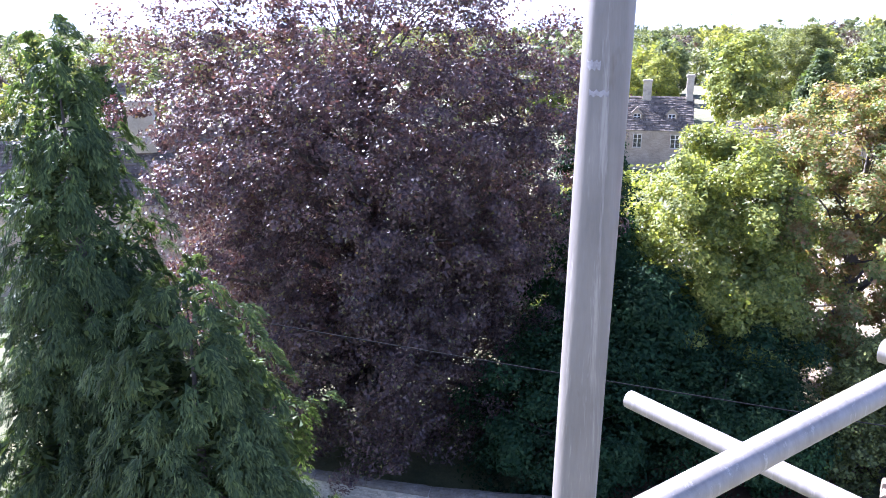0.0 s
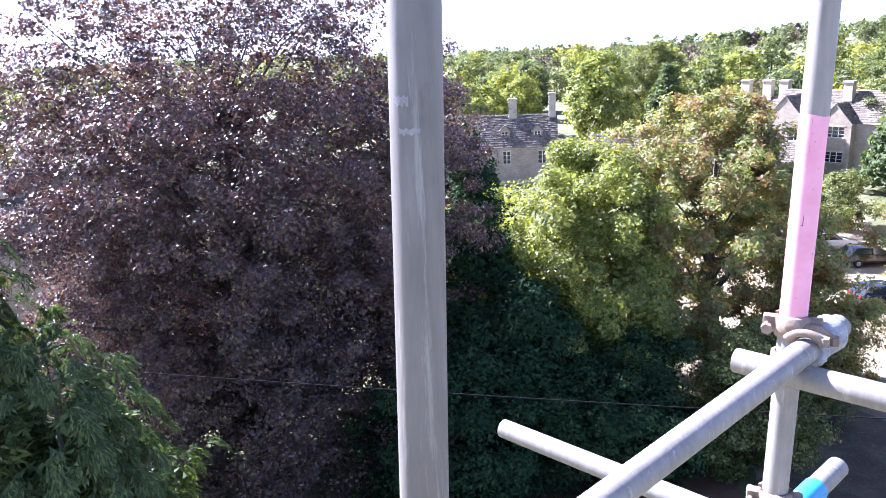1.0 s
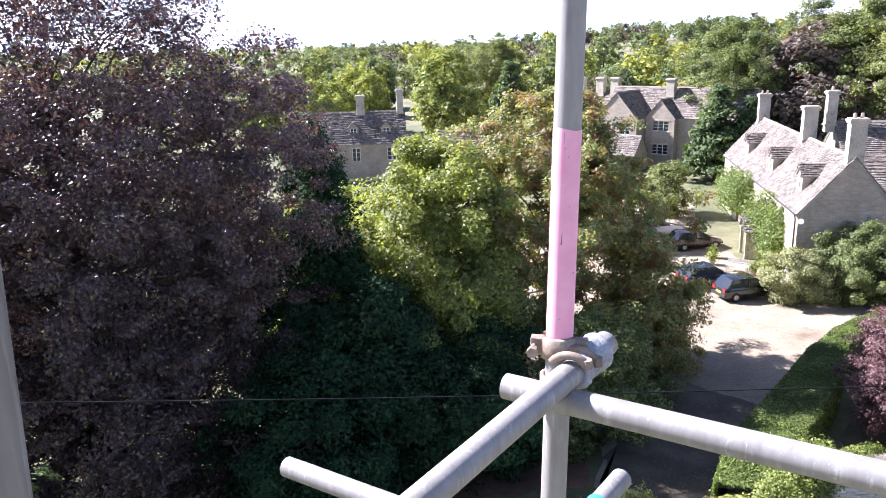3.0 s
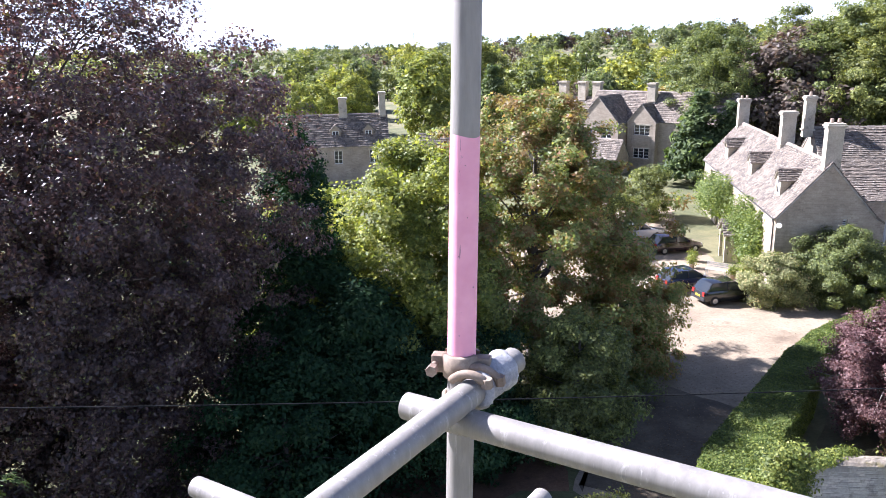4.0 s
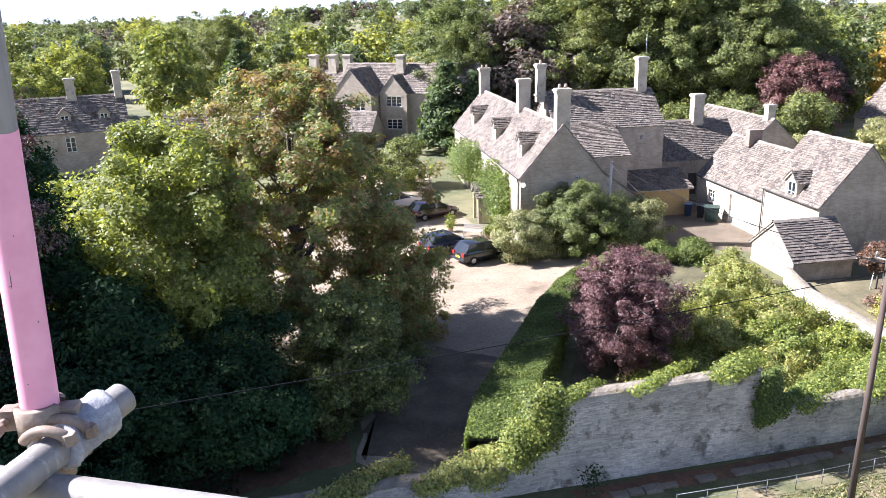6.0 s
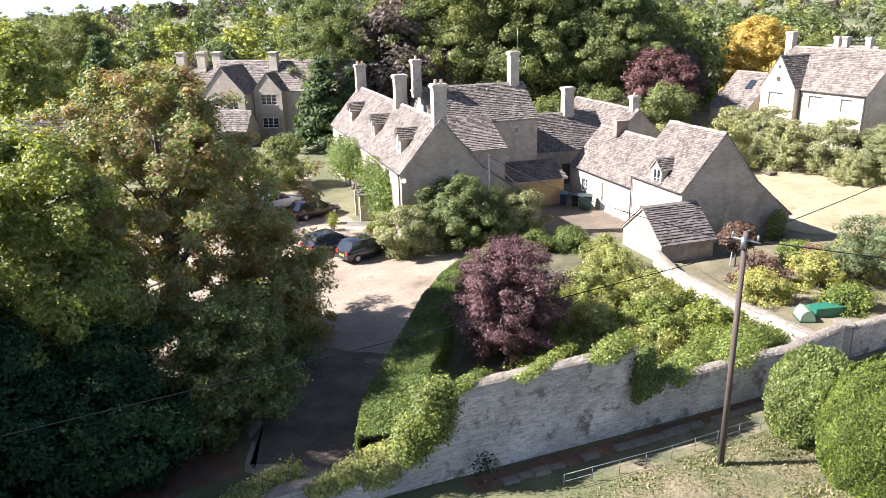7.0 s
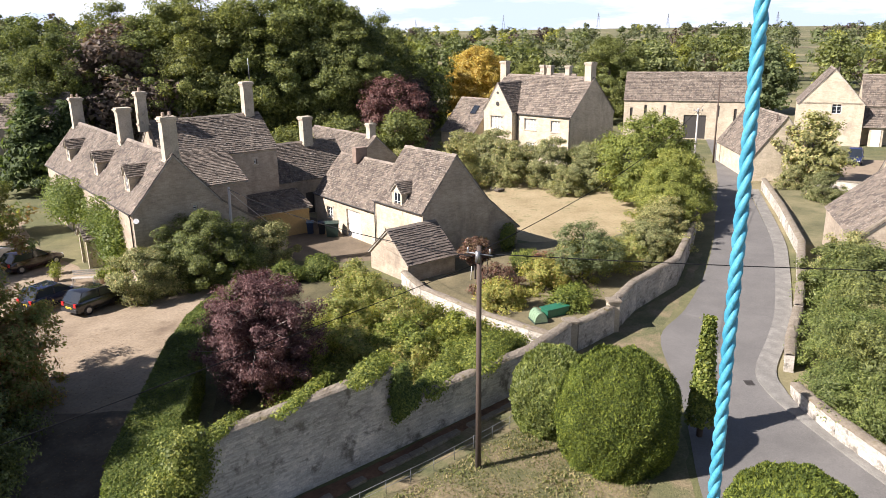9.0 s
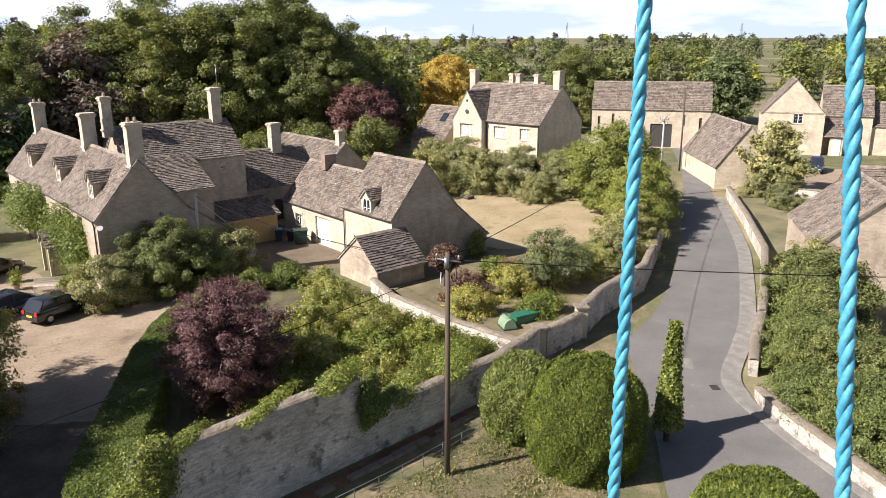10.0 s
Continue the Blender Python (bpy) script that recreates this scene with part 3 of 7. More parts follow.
sheet("verge", [(14, 12.5), (19, 14.3), (26, 11), (33, 7.3), (38.5, 6.2), (44, 4.2), (50, 1.9), (60, 1.6), (60, 0.9), (50, 1.5), (42, 2.6), (34.8, 1), (30, 0.6), (26, 0), (26, -9), (4, -9), (4, 12)], 0.01,
      surface("verge_grass", [(0.3, (0.065, 0.075, 0.028)), (0.45, (0.12, 0.115, 0.05)), (0.58, (0.19, 0.15, 0.085)), (0.72, (0.27, 0.215, 0.125))], 0.5, 8, 0.95, 0.8, 0.06), "rough dry grass verge below the wall", "verge")
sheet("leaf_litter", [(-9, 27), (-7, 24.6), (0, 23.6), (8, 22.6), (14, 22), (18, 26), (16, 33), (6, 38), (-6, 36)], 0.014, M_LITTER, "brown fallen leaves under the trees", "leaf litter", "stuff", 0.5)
sheet("garden_soil", [(21.5, 17.2), (26, 12.6), (33, 8.9), (36.6, 7.8), (38.6, 12.2), (41.7, 17.2), (44.4, 19.8), (47, 25.4), (43, 29.4), (38, 27.2), (33.2, 25.2), (27, 21.4)], 0.024,
      surface("garden_soil", [(0.3, (0.045, 0.04, 0.02)), (0.5, (0.09, 0.08, 0.036)), (0.75, (0.16, 0.13, 0.065))], 0.5, 7, 0.95, 0.8, 0.06), "dark weedy garden soil behind the wall", "soil", "structure", 0.4, 9)
sheet("garden_bed", [(38, 7.4), (44, 5.2), (50, 3.2), (59, 2.8), (61, 8.4), (57.4, 13.4), (53.4, 21.5), (49, 22), (45, 18.8), (42.6, 16.6), (39.6, 11.6)], 0.024,
      surface("garden_bed", [(0.3, (0.075, 0.066, 0.032)), (0.5, (0.15, 0.125, 0.064)), (0.75, (0.25, 0.205, 0.115))], 0.35, 7, 0.95, 0.8, 0.05), "dry grass and bare earth of the kitchen garden", "garden bed", "structure", 0.5, 10)

# brown litter sheet; its dark tone also paints the tree shade on the drive
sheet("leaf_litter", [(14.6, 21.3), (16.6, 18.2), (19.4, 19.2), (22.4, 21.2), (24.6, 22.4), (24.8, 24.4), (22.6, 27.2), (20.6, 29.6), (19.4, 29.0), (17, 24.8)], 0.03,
      surface("trodden_earth", [(0.3, (0.065, 0.05, 0.034)), (0.5, (0.12, 0.092, 0.06)), (0.75, (0.20, 0.155, 0.10))], 0.5, 6, 0.95, 0.6, 0.03), "brown leaves and earth, toned dark for shade, on the end of the drive", "leaf litter", "stuff", 1.0, 12)


def fallen_leaves():
    """Brown leaves lying on the drive, thickest under the trees."""
    rng = rng_of(509)
    n = 4200
    f, g = rng.random(n) ** 1.5, rng.random(n) ** 1.6
    a = np.array([15.5, 20.5]) * (1 - f)[:, None] + np.array([30.0, 34.0]) * f[:, None]
    b = np.array([20.0, 19.4]) * (1 - f)[:, None] + np.array([35.5, 28.0]) * f[:, None]
    p = a * (1 - g)[:, None] + b * g[:, None] + rng.normal(size=(n, 2)) * 0.3
    pos = np.concatenate([p, 0.045 + 0.01 * rng.random((n, 1))], 1)
    q = leaf_quads(pos, np.array([0, 0, 1.0]) + rng.normal(size=(n, 3)) * 0.15, 0.038, rng, 1.3, 0.4, tri=True)
    leaf = leaf_material("fallen_leaf", [(0.0, (0.10, 0.065, 0.036)), (0.6, (0.22, 0.14, 0.075)), (1.0, (0.36, 0.27, 0.15))], (1.0, 0.8, 0.5), 0.1, 0.8, 0.4, 0.1, 1.0)
    tagged(new("fallen_leaves", fast_mesh("fallen_leaves", q, 3, leaf)), "brown fallen leaves scattered over the drive", "leaves", "", "stuff")


fallen_leaves()


# ---- road ----
def curve(pts, steps=6):
    """A smooth line through the points."""
    out = []
    p = [Vector(q) for q in pts]
    for i in range(len(p) - 1):
        a, b, c, d = p[max(i - 1, 0)], p[i], p[i + 1], p[min(i + 2, len(p) - 1)]
        for k in range(steps):
            t = k / steps
            q = 0.5 * ((2 * b) + (c - a) * t + (2 * a - 5 * b + 4 * c - d) * t * t + (3 * b - a - 3 * c + d) * t ** 3)
            out.append((q.x, q.y))
    return out + [tuple(pts[-1])]


def build_road():
    left = [(14, -6), (20, -2.6), (24, -0.9), (27, -0.1), (31, 0.5), (34.8, 1.2), (40.8, 2.5), (45.6, 1.5), (52.7, 0.7), (61.9, 0.35), (69.6, 0.4), (89, 0.65), (105, 1.6), (130, 4)]
    right = [(14, -16.5), (22, -11.4), (26, -8.6), (29.5, -6.3), (32.5, -4.4), (35.4, -2.8), (38.0, -2.25), (42.5, -2.95), (47.2, -3.5), (57, -3.9), (65, -3.87), (83.5, -2.5), (105, -1.6), (130, 0.6)]
    left, right = curve(left), curve(right)
    n = len(left)
    verts = [(x, y, 0.03) for x, y in left] + [(x, y, 0.03) for x, y in right]
    faces = [(i, n + i, n + i + 1, i + 1) for i in range(n - 1)]
    tagged(new("road", mesh_of("road", verts, faces, M_ROAD)), "narrow grey asphalt village lane", "road", "", "structure")
    # raised kerb strip along the far side
    kerb = [(22, -11.4), (26, -8.6), (29.5, -6.3), (32.5, -4.4), (35.4, -2.8), (38.0, -2.25), (42.5, -2.95), (47.2, -3.5), (57, -3.9), (65, -3.87), (83.5, -2.5)]
    kerb = curve(kerb)
    verts, faces = [], []
    for i, (x, y) in enumerate(kerb):
        d = Vector(kerb[min(i + 1, len(kerb) - 1)]) - Vector(kerb[max(i - 1, 0)])
        nrm = Vector((d.y, -d.x)).normalized()
        wide = min(0.95, max(0.45, 0.45 + 0.12 * (x - 32)))
        for k, z in ((0.0, 0.0), (0.0, 0.10), (0.16, 0.11), (wide, 0.09), (wide, 0.0)):
            verts.append((x + nrm.x * k, y + nrm.y * k, z))
        if i:
            for k in range(4):
                a = (i - 1) * 5 + k
                faces.append((a, a + 1, a + 6, a + 5))
    tagged(new("kerb", mesh_of("kerb", verts, faces, M_KERB)), "low worn stone kerb with a dusty strip", "kerb", "", "structure")
    drain = thing("road_drain", "small iron road drain at the kerb", "drain", pose(36.4, -1.95, 0.034, 0, 0, 20))
    bars = [box_data(-0.25 + 0.09 * k, -0.2 + 0.09 * k, -0.2, 0.2, 0, 0.02) for k in range(6)]
    child("grate", joined("grate", bars, M_DARKWOOD), drain)
    sheet("road_patch", [(38.2, -0.9), (39.6, -0.8), (39.5, 0.0), (38.3, 0.0)], 0.034, M_KERB, "pale repaired patch in the lane", "patch", "structure", 0.1)


build_road()


# ---- rubble walls ----
def wall_frame(p, q):
    """The pose of a wall piece: x runs from p to q, y to its left."""
    return pose(p[0], p[1], 0, 0, 0, math.degrees(math.atan2(q[1] - p[1], q[0] - p[0])))


def rubble_wall(name, line, heights, label, thick=0.5, seed=5, single=None, stone=(0.23, 0.07), coping=True, both=False):
    """A dry-looking stone wall along a line: core, coursed stones proud of it, and coping slabs. single: range along x of stones that are parts."""
    rng = rng_of(seed)
    top = tagged(new(name), label, "wall", "", "structure")
    singles = 0
    for (p, q), (h0, h1) in zip(zip(line, line[1:]), heights):
        length = math.dist(p, q)
        fr = wall_frame(p, q)
        core = [(0, -thick / 2 + 0.016, 0), (length, -thick / 2 + 0.016, 0), (length, thick / 2 - 0.016, 0), (0, thick / 2 - 0.016, 0)]
        core += [(x, y, h1 if x else h0) for x, y, _ in core]
        me = mesh_of("core", core, [(0, 3, 2, 1), (4, 5, 6, 7), (0, 1, 5, 4), (2, 3, 7, 6), (1, 2, 6, 5), (3, 0, 4, 7)], M_JOINT)
        child("core", me, top).matrix_basis = fr
        pieces = []
        for side in ((-1, 1) if both else (-1,)):
            z = 0.0
            while z < max(h0, h1) - 0.06:
                hh = stone[1] * (0.7 + 0.7 * rng.random())
                x = -rng.random() * 0.2
                while x < length:
                    w = stone[0] * (0.5 + 1.1 * rng.random())
                    xm = min(max(x + w / 2, 0), length)
                    lim = h0 + (h1 - h0) * xm / length
                    if z + hh < lim + 0.03:
                        g = 0.003 + 0.009 * rng.random() ** 3
                        out = -0.015 + 0.022 * rng.random() ** 2
                        y0, y1 = side * (thick / 2 - 0.06), side * (thick / 2 + out)
                        bx0, bx1, bz0, bz1 = max(x, 0) + g, min(x + w, length) - g, z + g * 0.8, z + hh - g * 0.8
                        if bx1 - bx0 > 0.05:
                            v, f = box_data(bx0, bx1, min(y0, y1), max(y0, y1), bz0, bz1)
                            v = [(a + rng.normal() * 0.008, b, c + rng.normal() * 0.004) for a, b, c in v]
                            if single and singles < 290 and side < 0 and single[0] < (fr @ Vector((xm, 0, 0))).x < single[1] and z > 0.4:
                                o = child("stone", mesh_of("stone", v, f, M_RUBBLE1), top)
                                o.matrix_basis = fr
                                singles += 1
                            else:
                                pieces.append((v, f))
                    x += w
                z += hh
        if pieces:
            child("stonework", joined("stonework", pieces, M_RUBBLE), top, "", "stuff").matrix_basis = fr
        if coping:
            # rounded mortar and rubble capping, uneven along its edges
            nx, ny = max(3, int(length / 0.12)), 8
            wob = rng.normal(size=(nx + 1, ny + 1))
            verts = []
            for i in range(nx + 1):
                x = length * i / nx
                lim = h0 + (h1 - h0) * i / nx
                for k in range(ny + 1):
                    g = 2 * k / ny - 1
                    edge = abs(g) > 0.99
                    y = g * (thick / 2 + 0.035 + (0.03 * rng.random() if edge else 0))
                    verts.append((x, y, lim + (-0.012 if edge else 0.035 + 0.075 * (1 - g * g) + 0.008 * wob[i, k] + 0.012 * math.sin(x * 2.3 + seed))))
            faces = [(i * (ny + 1) + k, (i + 1) * (ny + 1) + k, (i + 1) * (ny + 1) + k + 1, i * (ny + 1) + k + 1) for i in range(nx) for k in range(ny)]
            child("capping", mesh_of("capping", verts, faces, M_COPING), top).matrix_basis = fr
    return top


def ivy_patch(name, label, seed, boxes, count, size, material=None, category="ivy"):
    """Climbing leaves over a wall or along its top: boxes are centre, half-size, share; leaves face out and up."""
    rng = rng_of(seed)
    pos, nor = [], []
    for c, h, share in boxes:
        k = int(count * share)
        p = np.clip(rng.normal(size=(k, 3)) * 0.5, -1.15, 1.15)
        pos.append(np.array(c) + p * np.array(h))
        nor.append(p * 0.6 + np.array([-0.2, -0.4, 0.6]) + rng.normal(size=(k, 3)) * 0.5)
    pos, nor = np.concatenate(pos), np.concatenate(nor)
    pos[:, 2] = pos[:, 2].clip(0.03)
    ob = thing(name, label, category)
    me = fast_mesh("foliage", leaf_quads(pos, nor, size * 1.2, rng, 1.2, tri=True), 3, material or M_IVY)
    child("foliage", me, ob)
    stems = []
    for c, h, share in boxes:
        base = (c[0], c[1], max(0.0, c[2] - h[2] * 0.9))
        stems.append(tube_data([base, (c[0] + 0.1, c[1], c[2]), (c[0] - 0.1, c[1] + 0.05, c[2] + h[2] * 0.4)], [0.04, 0.03, 0.012], 5))
    child("stem", joined("stem", stems, M_BARK), ob)
    return ob


# ---- houses ----
SLATE_SIZE = [0.185, 0.21]


def wall_with_openings(name, length, height, thick, openings, material, parent, m, gable=None, label=""):
    """An upright wall: x along it, outer face at y = 0, body behind to y = thick, with openings (x0, x1, z0, z1) right through. gable: x and z of its peak."""
    xs = sorted({0, length, *[o[0] for o in openings], *[o[1] for o in openings]})
    zs = sorted({0, height, *[o[2] for o in openings], *[o[3] for o in openings]})
    verts, faces, index = [], [], {}

    def vert(x, y, z):
        key = (round(x, 4), round(y, 4), round(z, 4))
        if key not in index:
            index[key] = len(verts)
            verts.append(key)
        return index[key]

    def is_open(x, z):
        return any(o[0] < x < o[1] and o[2] < z < o[3] for o in openings)

    solid = {}
    for i in range(len(xs) - 1):
        for k in range(len(zs) - 1):
            solid[i, k] = not is_open((xs[i] + xs[i + 1]) / 2, (zs[k] + zs[k + 1]) / 2)
    for (i, k), s in solid.items():
        if not s:
            continue
        x0, x1, z0, z1 = xs[i], xs[i + 1], zs[k], zs[k + 1]
        faces.append((vert(x0, 0, z0), vert(x1, 0, z0), vert(x1, 0, z1), vert(x0, 0, z1)))
        faces.append((vert(x0, thick, z1), vert(x1, thick, z1), vert(x1, thick, z0), vert(x0, thick, z0)))
        top_is_gable = gable and k == len(zs) - 2
        for (di, dk), (a, b) in {(-1, 0): ((x0, z0), (x0, z1)), (1, 0): ((x1, z1), (x1, z0)), (0, -1): ((x1, z0), (x0, z0)), (0, 1): ((x0, z1), (x1, z1))}.items():
            if not solid.get((i + di, k + dk), False) and not (dk == 1 and top_is_gable):
                faces.append((vert(a[0], 0, a[1]), vert(b[0], 0, b[1]), vert(b[0], thick, b[1]), vert(a[0], thick, a[1])))
    if gable:
        fr = [vert(x, 0, height) for x in xs] + [vert(gable[0], 0, gable[1])]
        bk = [vert(x, thick, height) for x in xs] + [vert(gable[0], thick, gable[1])]
        faces.append(tuple(fr))
        faces.append(tuple(reversed(bk)))
        faces.append((vert(length, 0, height), vert(length, thick, height), bk[-1], fr[-1]))
        faces.append((vert(0, thick, height), vert(0, 0, height), fr[-1], bk[-1]))
    o = child(name, mesh_of(name, verts, faces, material), parent, label)
    o.matrix_basis = m
    return o


def window(parent, m, x0, x1, z0, z1, lights=2, bars=2, frame_mat=None, stone=True, depth=0.16):
    """A casement set in an opening: frame, bars, panes, sill; m is the wall's pose."""
    frame_mat = frame_mat or M_WHITEWOOD
    t = 0.06
    ring = [(xx, yy, zz) for yy in (depth, depth + 0.06) for xx, zz in ((x0, z0), (x1, z0), (x1, z1), (x0, z1), (x0 + t, z0 + t), (x1 - t, z0 + t), (x1 - t, z1 - t), (x0 + t, z1 - t))]
    loop = [(k, (k + 1) % 4) for k in range(4)]
    fr_faces = [(a, b, 4 + b, 4 + a) for a, b in loop] + [(8 + b, 8 + a, 12 + a, 12 + b) for a, b in loop]
    fr_faces += [(b, a, 8 + a, 8 + b) for a, b in loop] + [(4 + a, 4 + b, 12 + b, 12 + a) for a, b in loop]
    w = child("window", mesh_of("window", ring, fr_faces, frame_mat), parent)
    w.matrix_basis = m
    for k in range(1, lights):
        x = x0 + (x1 - x0) * k / lights
        v, f = box_data(x - 0.045, x + 0.045, depth - 0.01, depth + 0.06, z0 + t, z1 - t)
        child("mullion", mesh_of("mullion", v, f, frame_mat), w)
    for k in range(1, bars + 1):
        z = z0 + (z1 - z0) * k / (bars + 1)
        v, f = box_data(x0 + t, x1 - t, depth + 0.01, depth + 0.04, z - 0.018, z + 0.018)
        child("glazing_bar", mesh_of("glazing_bar", v, f, frame_mat), w)
    for k in range(lights):
        a, b = x0 + (x1 - x0) * k / lights, x0 + (x1 - x0) * (k + 1) / lights
        v, f = box_data(a + 0.05, b - 0.05, depth + 0.02, depth + 0.032, z0 + t, z1 - t)
        child("pane", mesh_of("pane", v, f, M_GLASS), w)
    if stone:
        v, f = box_data(x0 - 0.12, x1 + 0.12, -0.06, 0.14, z0 - 0.11, z0 - 0.003)
        child("sill", mesh_of("sill", v, f, M_ASHLAR), w)
        v, f = box_data(x0 - 0.16, x1 + 0.16, -0.035, 0.1, z1 + 0.003, z1 + 0.17)
        child("lintel", mesh_of("lintel", v, f, M_ASHLAR), w)
    return w


def slope_frame(p0, p1, q0):
    """Pose of a roof slope: x along the eave from p0 to p1, y up the slope towards q0 (above p0)."""
    p0, p1, q0 = Vector(p0), Vector(p1), Vector(q0)
    x = (p1 - p0).normalized()
    y = (q0 - p0) - x * (q0 - p0).dot(x)
    y.normalize()
    z = x.cross(y)
    m = Matrix((x, y, z)).transposed().to_4x4()
    m.translation = p0
    return m


def slate_roof(parent, p0, p1, q0, q1, seed, row=None, width=None, over=0.12, name="roof_slope", material=None, pieces=False):
    """Stone slates in diminishing courses on one slope: p0 p1 the eave, q0 q1 the ridge above them; slopes may taper (hips)."""
    row, width = row or SLATE_SIZE[0], width or SLATE_SIZE[1]
    rng = rng_of(seed)
    m = slope_frame(p0, p1, q0)
    inv = m.inverted()
    a, b, c, d = (inv @ Vector(p) for p in (p0, p1, q0, q1))
    height = c.y
    body = [(a.x, -over, -0.1), (b.x, -over, -0.1), (d.x, height, -0.1), (c.x, height, -0.1), (a.x, -over, -0.004), (b.x, -over, -0.004), (d.x, height, -0.004), (c.x, height, -0.004)]
    deck = child(name, mesh_of(name, body, [(0, 3, 2, 1), (4, 5, 6, 7), (0, 1, 5, 4), (2, 3, 7, 6), (1, 2, 6, 5), (3, 0, 4, 7)], M_JOINT), parent)
    deck.matrix_basis = m
    out = []
    y = -over
    while y < height - 0.03:
        f = max(0.0, y / height)
        rr = row * (1.25 - 0.5 * f)
        xa, xb = a.x + (c.x - a.x) * f - 0.05, b.x + (d.x - b.x) * f + 0.05
        x = xa
        while x < xb - 0.03:
            w = width * (0.55 + 0.9 * rng.random())
            x1 = min(x + w, xb)
            y1 = min(y + rr * 1.45, height + 0.03)
            y0 = y + rng.normal() * 0.012
            t = 0.024 + 0.03 * rng.random()
            lift = 0.036 + rng.normal() * 0.009
            g = 0.006
            v = [(x + g, y0, lift - 0.03), (x1 - g, y0, lift - 0.03), (x1 - g, y1, -0.003), (x + g, y1, -0.003),
                 (x + g, y0, lift + t), (x1 - g, y0, lift + t + rng.normal() * 0.004), (x1 - g, y1, 0.008), (x + g, y1, 0.008)]
            fc = [(4, 5, 6, 7), (0, 1, 5, 4), (1, 2, 6, 5), (3, 0, 4, 7)]
            if pieces:
                child("slate", mesh_of("slate", v, fc, M_SLATE1), deck)
            else:
                out.append((v, fc))
            x = x1
        y += rr
    if out:
        child("slating", joined("slating", out, material or M_SLATE), deck, "", "stuff")
    return deck


def ridge(parent, p, q, seed=1):
    """Ridge stones along the top."""
    rng = rng_of(seed)
    p, q = Vector(p), Vector(q)
    n = max(2, int((q - p).length / 0.55))
    d = (q - p) / n
    side = Vector((-d.y, d.x, 0)).normalized()
    out = []
    for k in range(n):
        a, b = p + d * (k + 0.015), p + d * (k + 0.985)
        j = Vector((0, 0, rng.normal() * 0.012))
        v = [a - side * 0.17 - Vector((0, 0, 0.1)), a + Vector((0, 0, 0.07)) + j, a + side * 0.17 - Vector((0, 0, 0.1)),
             b - side * 0.17 - Vector((0, 0, 0.1)), b + Vector((0, 0, 0.07)) + j, b + side * 0.17 - Vector((0, 0, 0.1))]
        out.append(([tuple(w) for w in v], [(0, 3, 4, 1), (1, 4, 5, 2), (0, 1, 2), (3, 5, 4)]))
    return child("ridge", joined("ridge", out, M_RIDGE), parent, "", "stuff")


def chimney(parent, x, y, z0, z1, wx=0.95, wy=0.75, pots=2, seed=1):
    stack = box("chimney", x - wx / 2, x + wx / 2, y - wy / 2, y + wy / 2, z0, z1 - 0.32, M_ASHLAR, parent, "dressed stone chimney stack", 0.02)
    for k, (e, a, b) in enumerate(((0.06, z1 - 0.33, z1 - 0.2), (0.12, z1 - 0.2, z1 - 0.1), (0.05, z1 - 0.1, z1))):
        v, f = box_data(x - wx / 2 - e, x + wx / 2 + e, y - wy / 2 - e, y + wy / 2 + e, a, b)
        child("cornice", mesh_of("cornice", v, f, M_ASHLAR), stack)
    v, f = box_data(x - wx / 2 - 0.07, x + wx / 2 + 0.07, y - wy / 2 - 0.07, y + wy / 2 + 0.07, z0 + 0.5, z0 + 0.62)
    child("weathering", mesh_of("weathering", v, f, M_ASHLAR), stack)
    for k in range(pots):
        px = x + (k - (pots - 1) / 2) * wx * 0.45
        v, f = tube_data([(px, y, z1 - 0.02), (px, y, z1 + 0.12), (px, y, z1 + 0.3)], [0.13, 0.12, 0.10], 8)
        child("chimney_pot", mesh_of("chimney_pot", v, f, plain_clay), stack)
    return stack


plain_clay = plain("buff_clay", (0.34, 0.26, 0.19), 0.8)


def gutter(parent, p, q):
    tube("gutter", [p, q], 0.055, M_DARKWOOD, parent, "black gutter", 6)


def dormer(parent, x, y, z, w=1.1, h=1.25, face=-1, run=1.5, seed=1, axis="x", wall=None):
    """A small gabled dormer standing on a slope; its window looks along -axis. Roof ridge runs back into the slope."""
    m = pose(x, y, z) if axis == "x" else pose(x, y, z, 0, 0, 90)
    m = m @ pose(0, 0, 0, 0, 0, -90)
    # local: window in the plane y = 0, body behind to y = run
    front = wall_with_openings("dormer", w, h, 0.14, [(0.2, w - 0.2, 0.32, h - 0.08)], wall or M_CREAM, parent, m @ pose(-w / 2, 0, 0), (w / 2, h + 0.62))
    mm = m @ pose(-w / 2, 0, 0)
    window(front, Matrix(), 0.2, w - 0.2, 0.32, h - 0.08, 2, 1, None, False, 0.05)
    for s in (0, 1):
        xx = 0 if s == 0 else w - 0.1
        v = [(xx, 0.14, -0.2), (xx + 0.1, 0.14, -0.2), (xx + 0.1, run, h - 0.1), (xx, run, h - 0.1), (xx, 0.14, h), (xx + 0.1, 0.14, h), (xx + 0.1, run, h), (xx, run, h)]
        child("cheek", mesh_of("cheek", v, [(0, 3, 2, 1), (4, 5, 6, 7), (0, 1, 5, 4), (2, 3, 7, 6), (1, 2, 6, 5), (3, 0, 4, 7)], wall or M_CREAM), front)
    top, back = h + 0.68, run + 0.75
    slate_roof(front, (-0.14, run, h - 0.08), (-0.14, -0.12, h - 0.08), (w / 2, back, top), (w / 2, -0.12, top), seed, 0.16, 0.22, 0.05)
    slate_roof(front, (w + 0.14, -0.12, h - 0.08), (w + 0.14, run, h - 0.08), (w / 2, -0.12, top), (w / 2, back, top), seed + 1, 0.16, 0.22, 0.05)
    return front


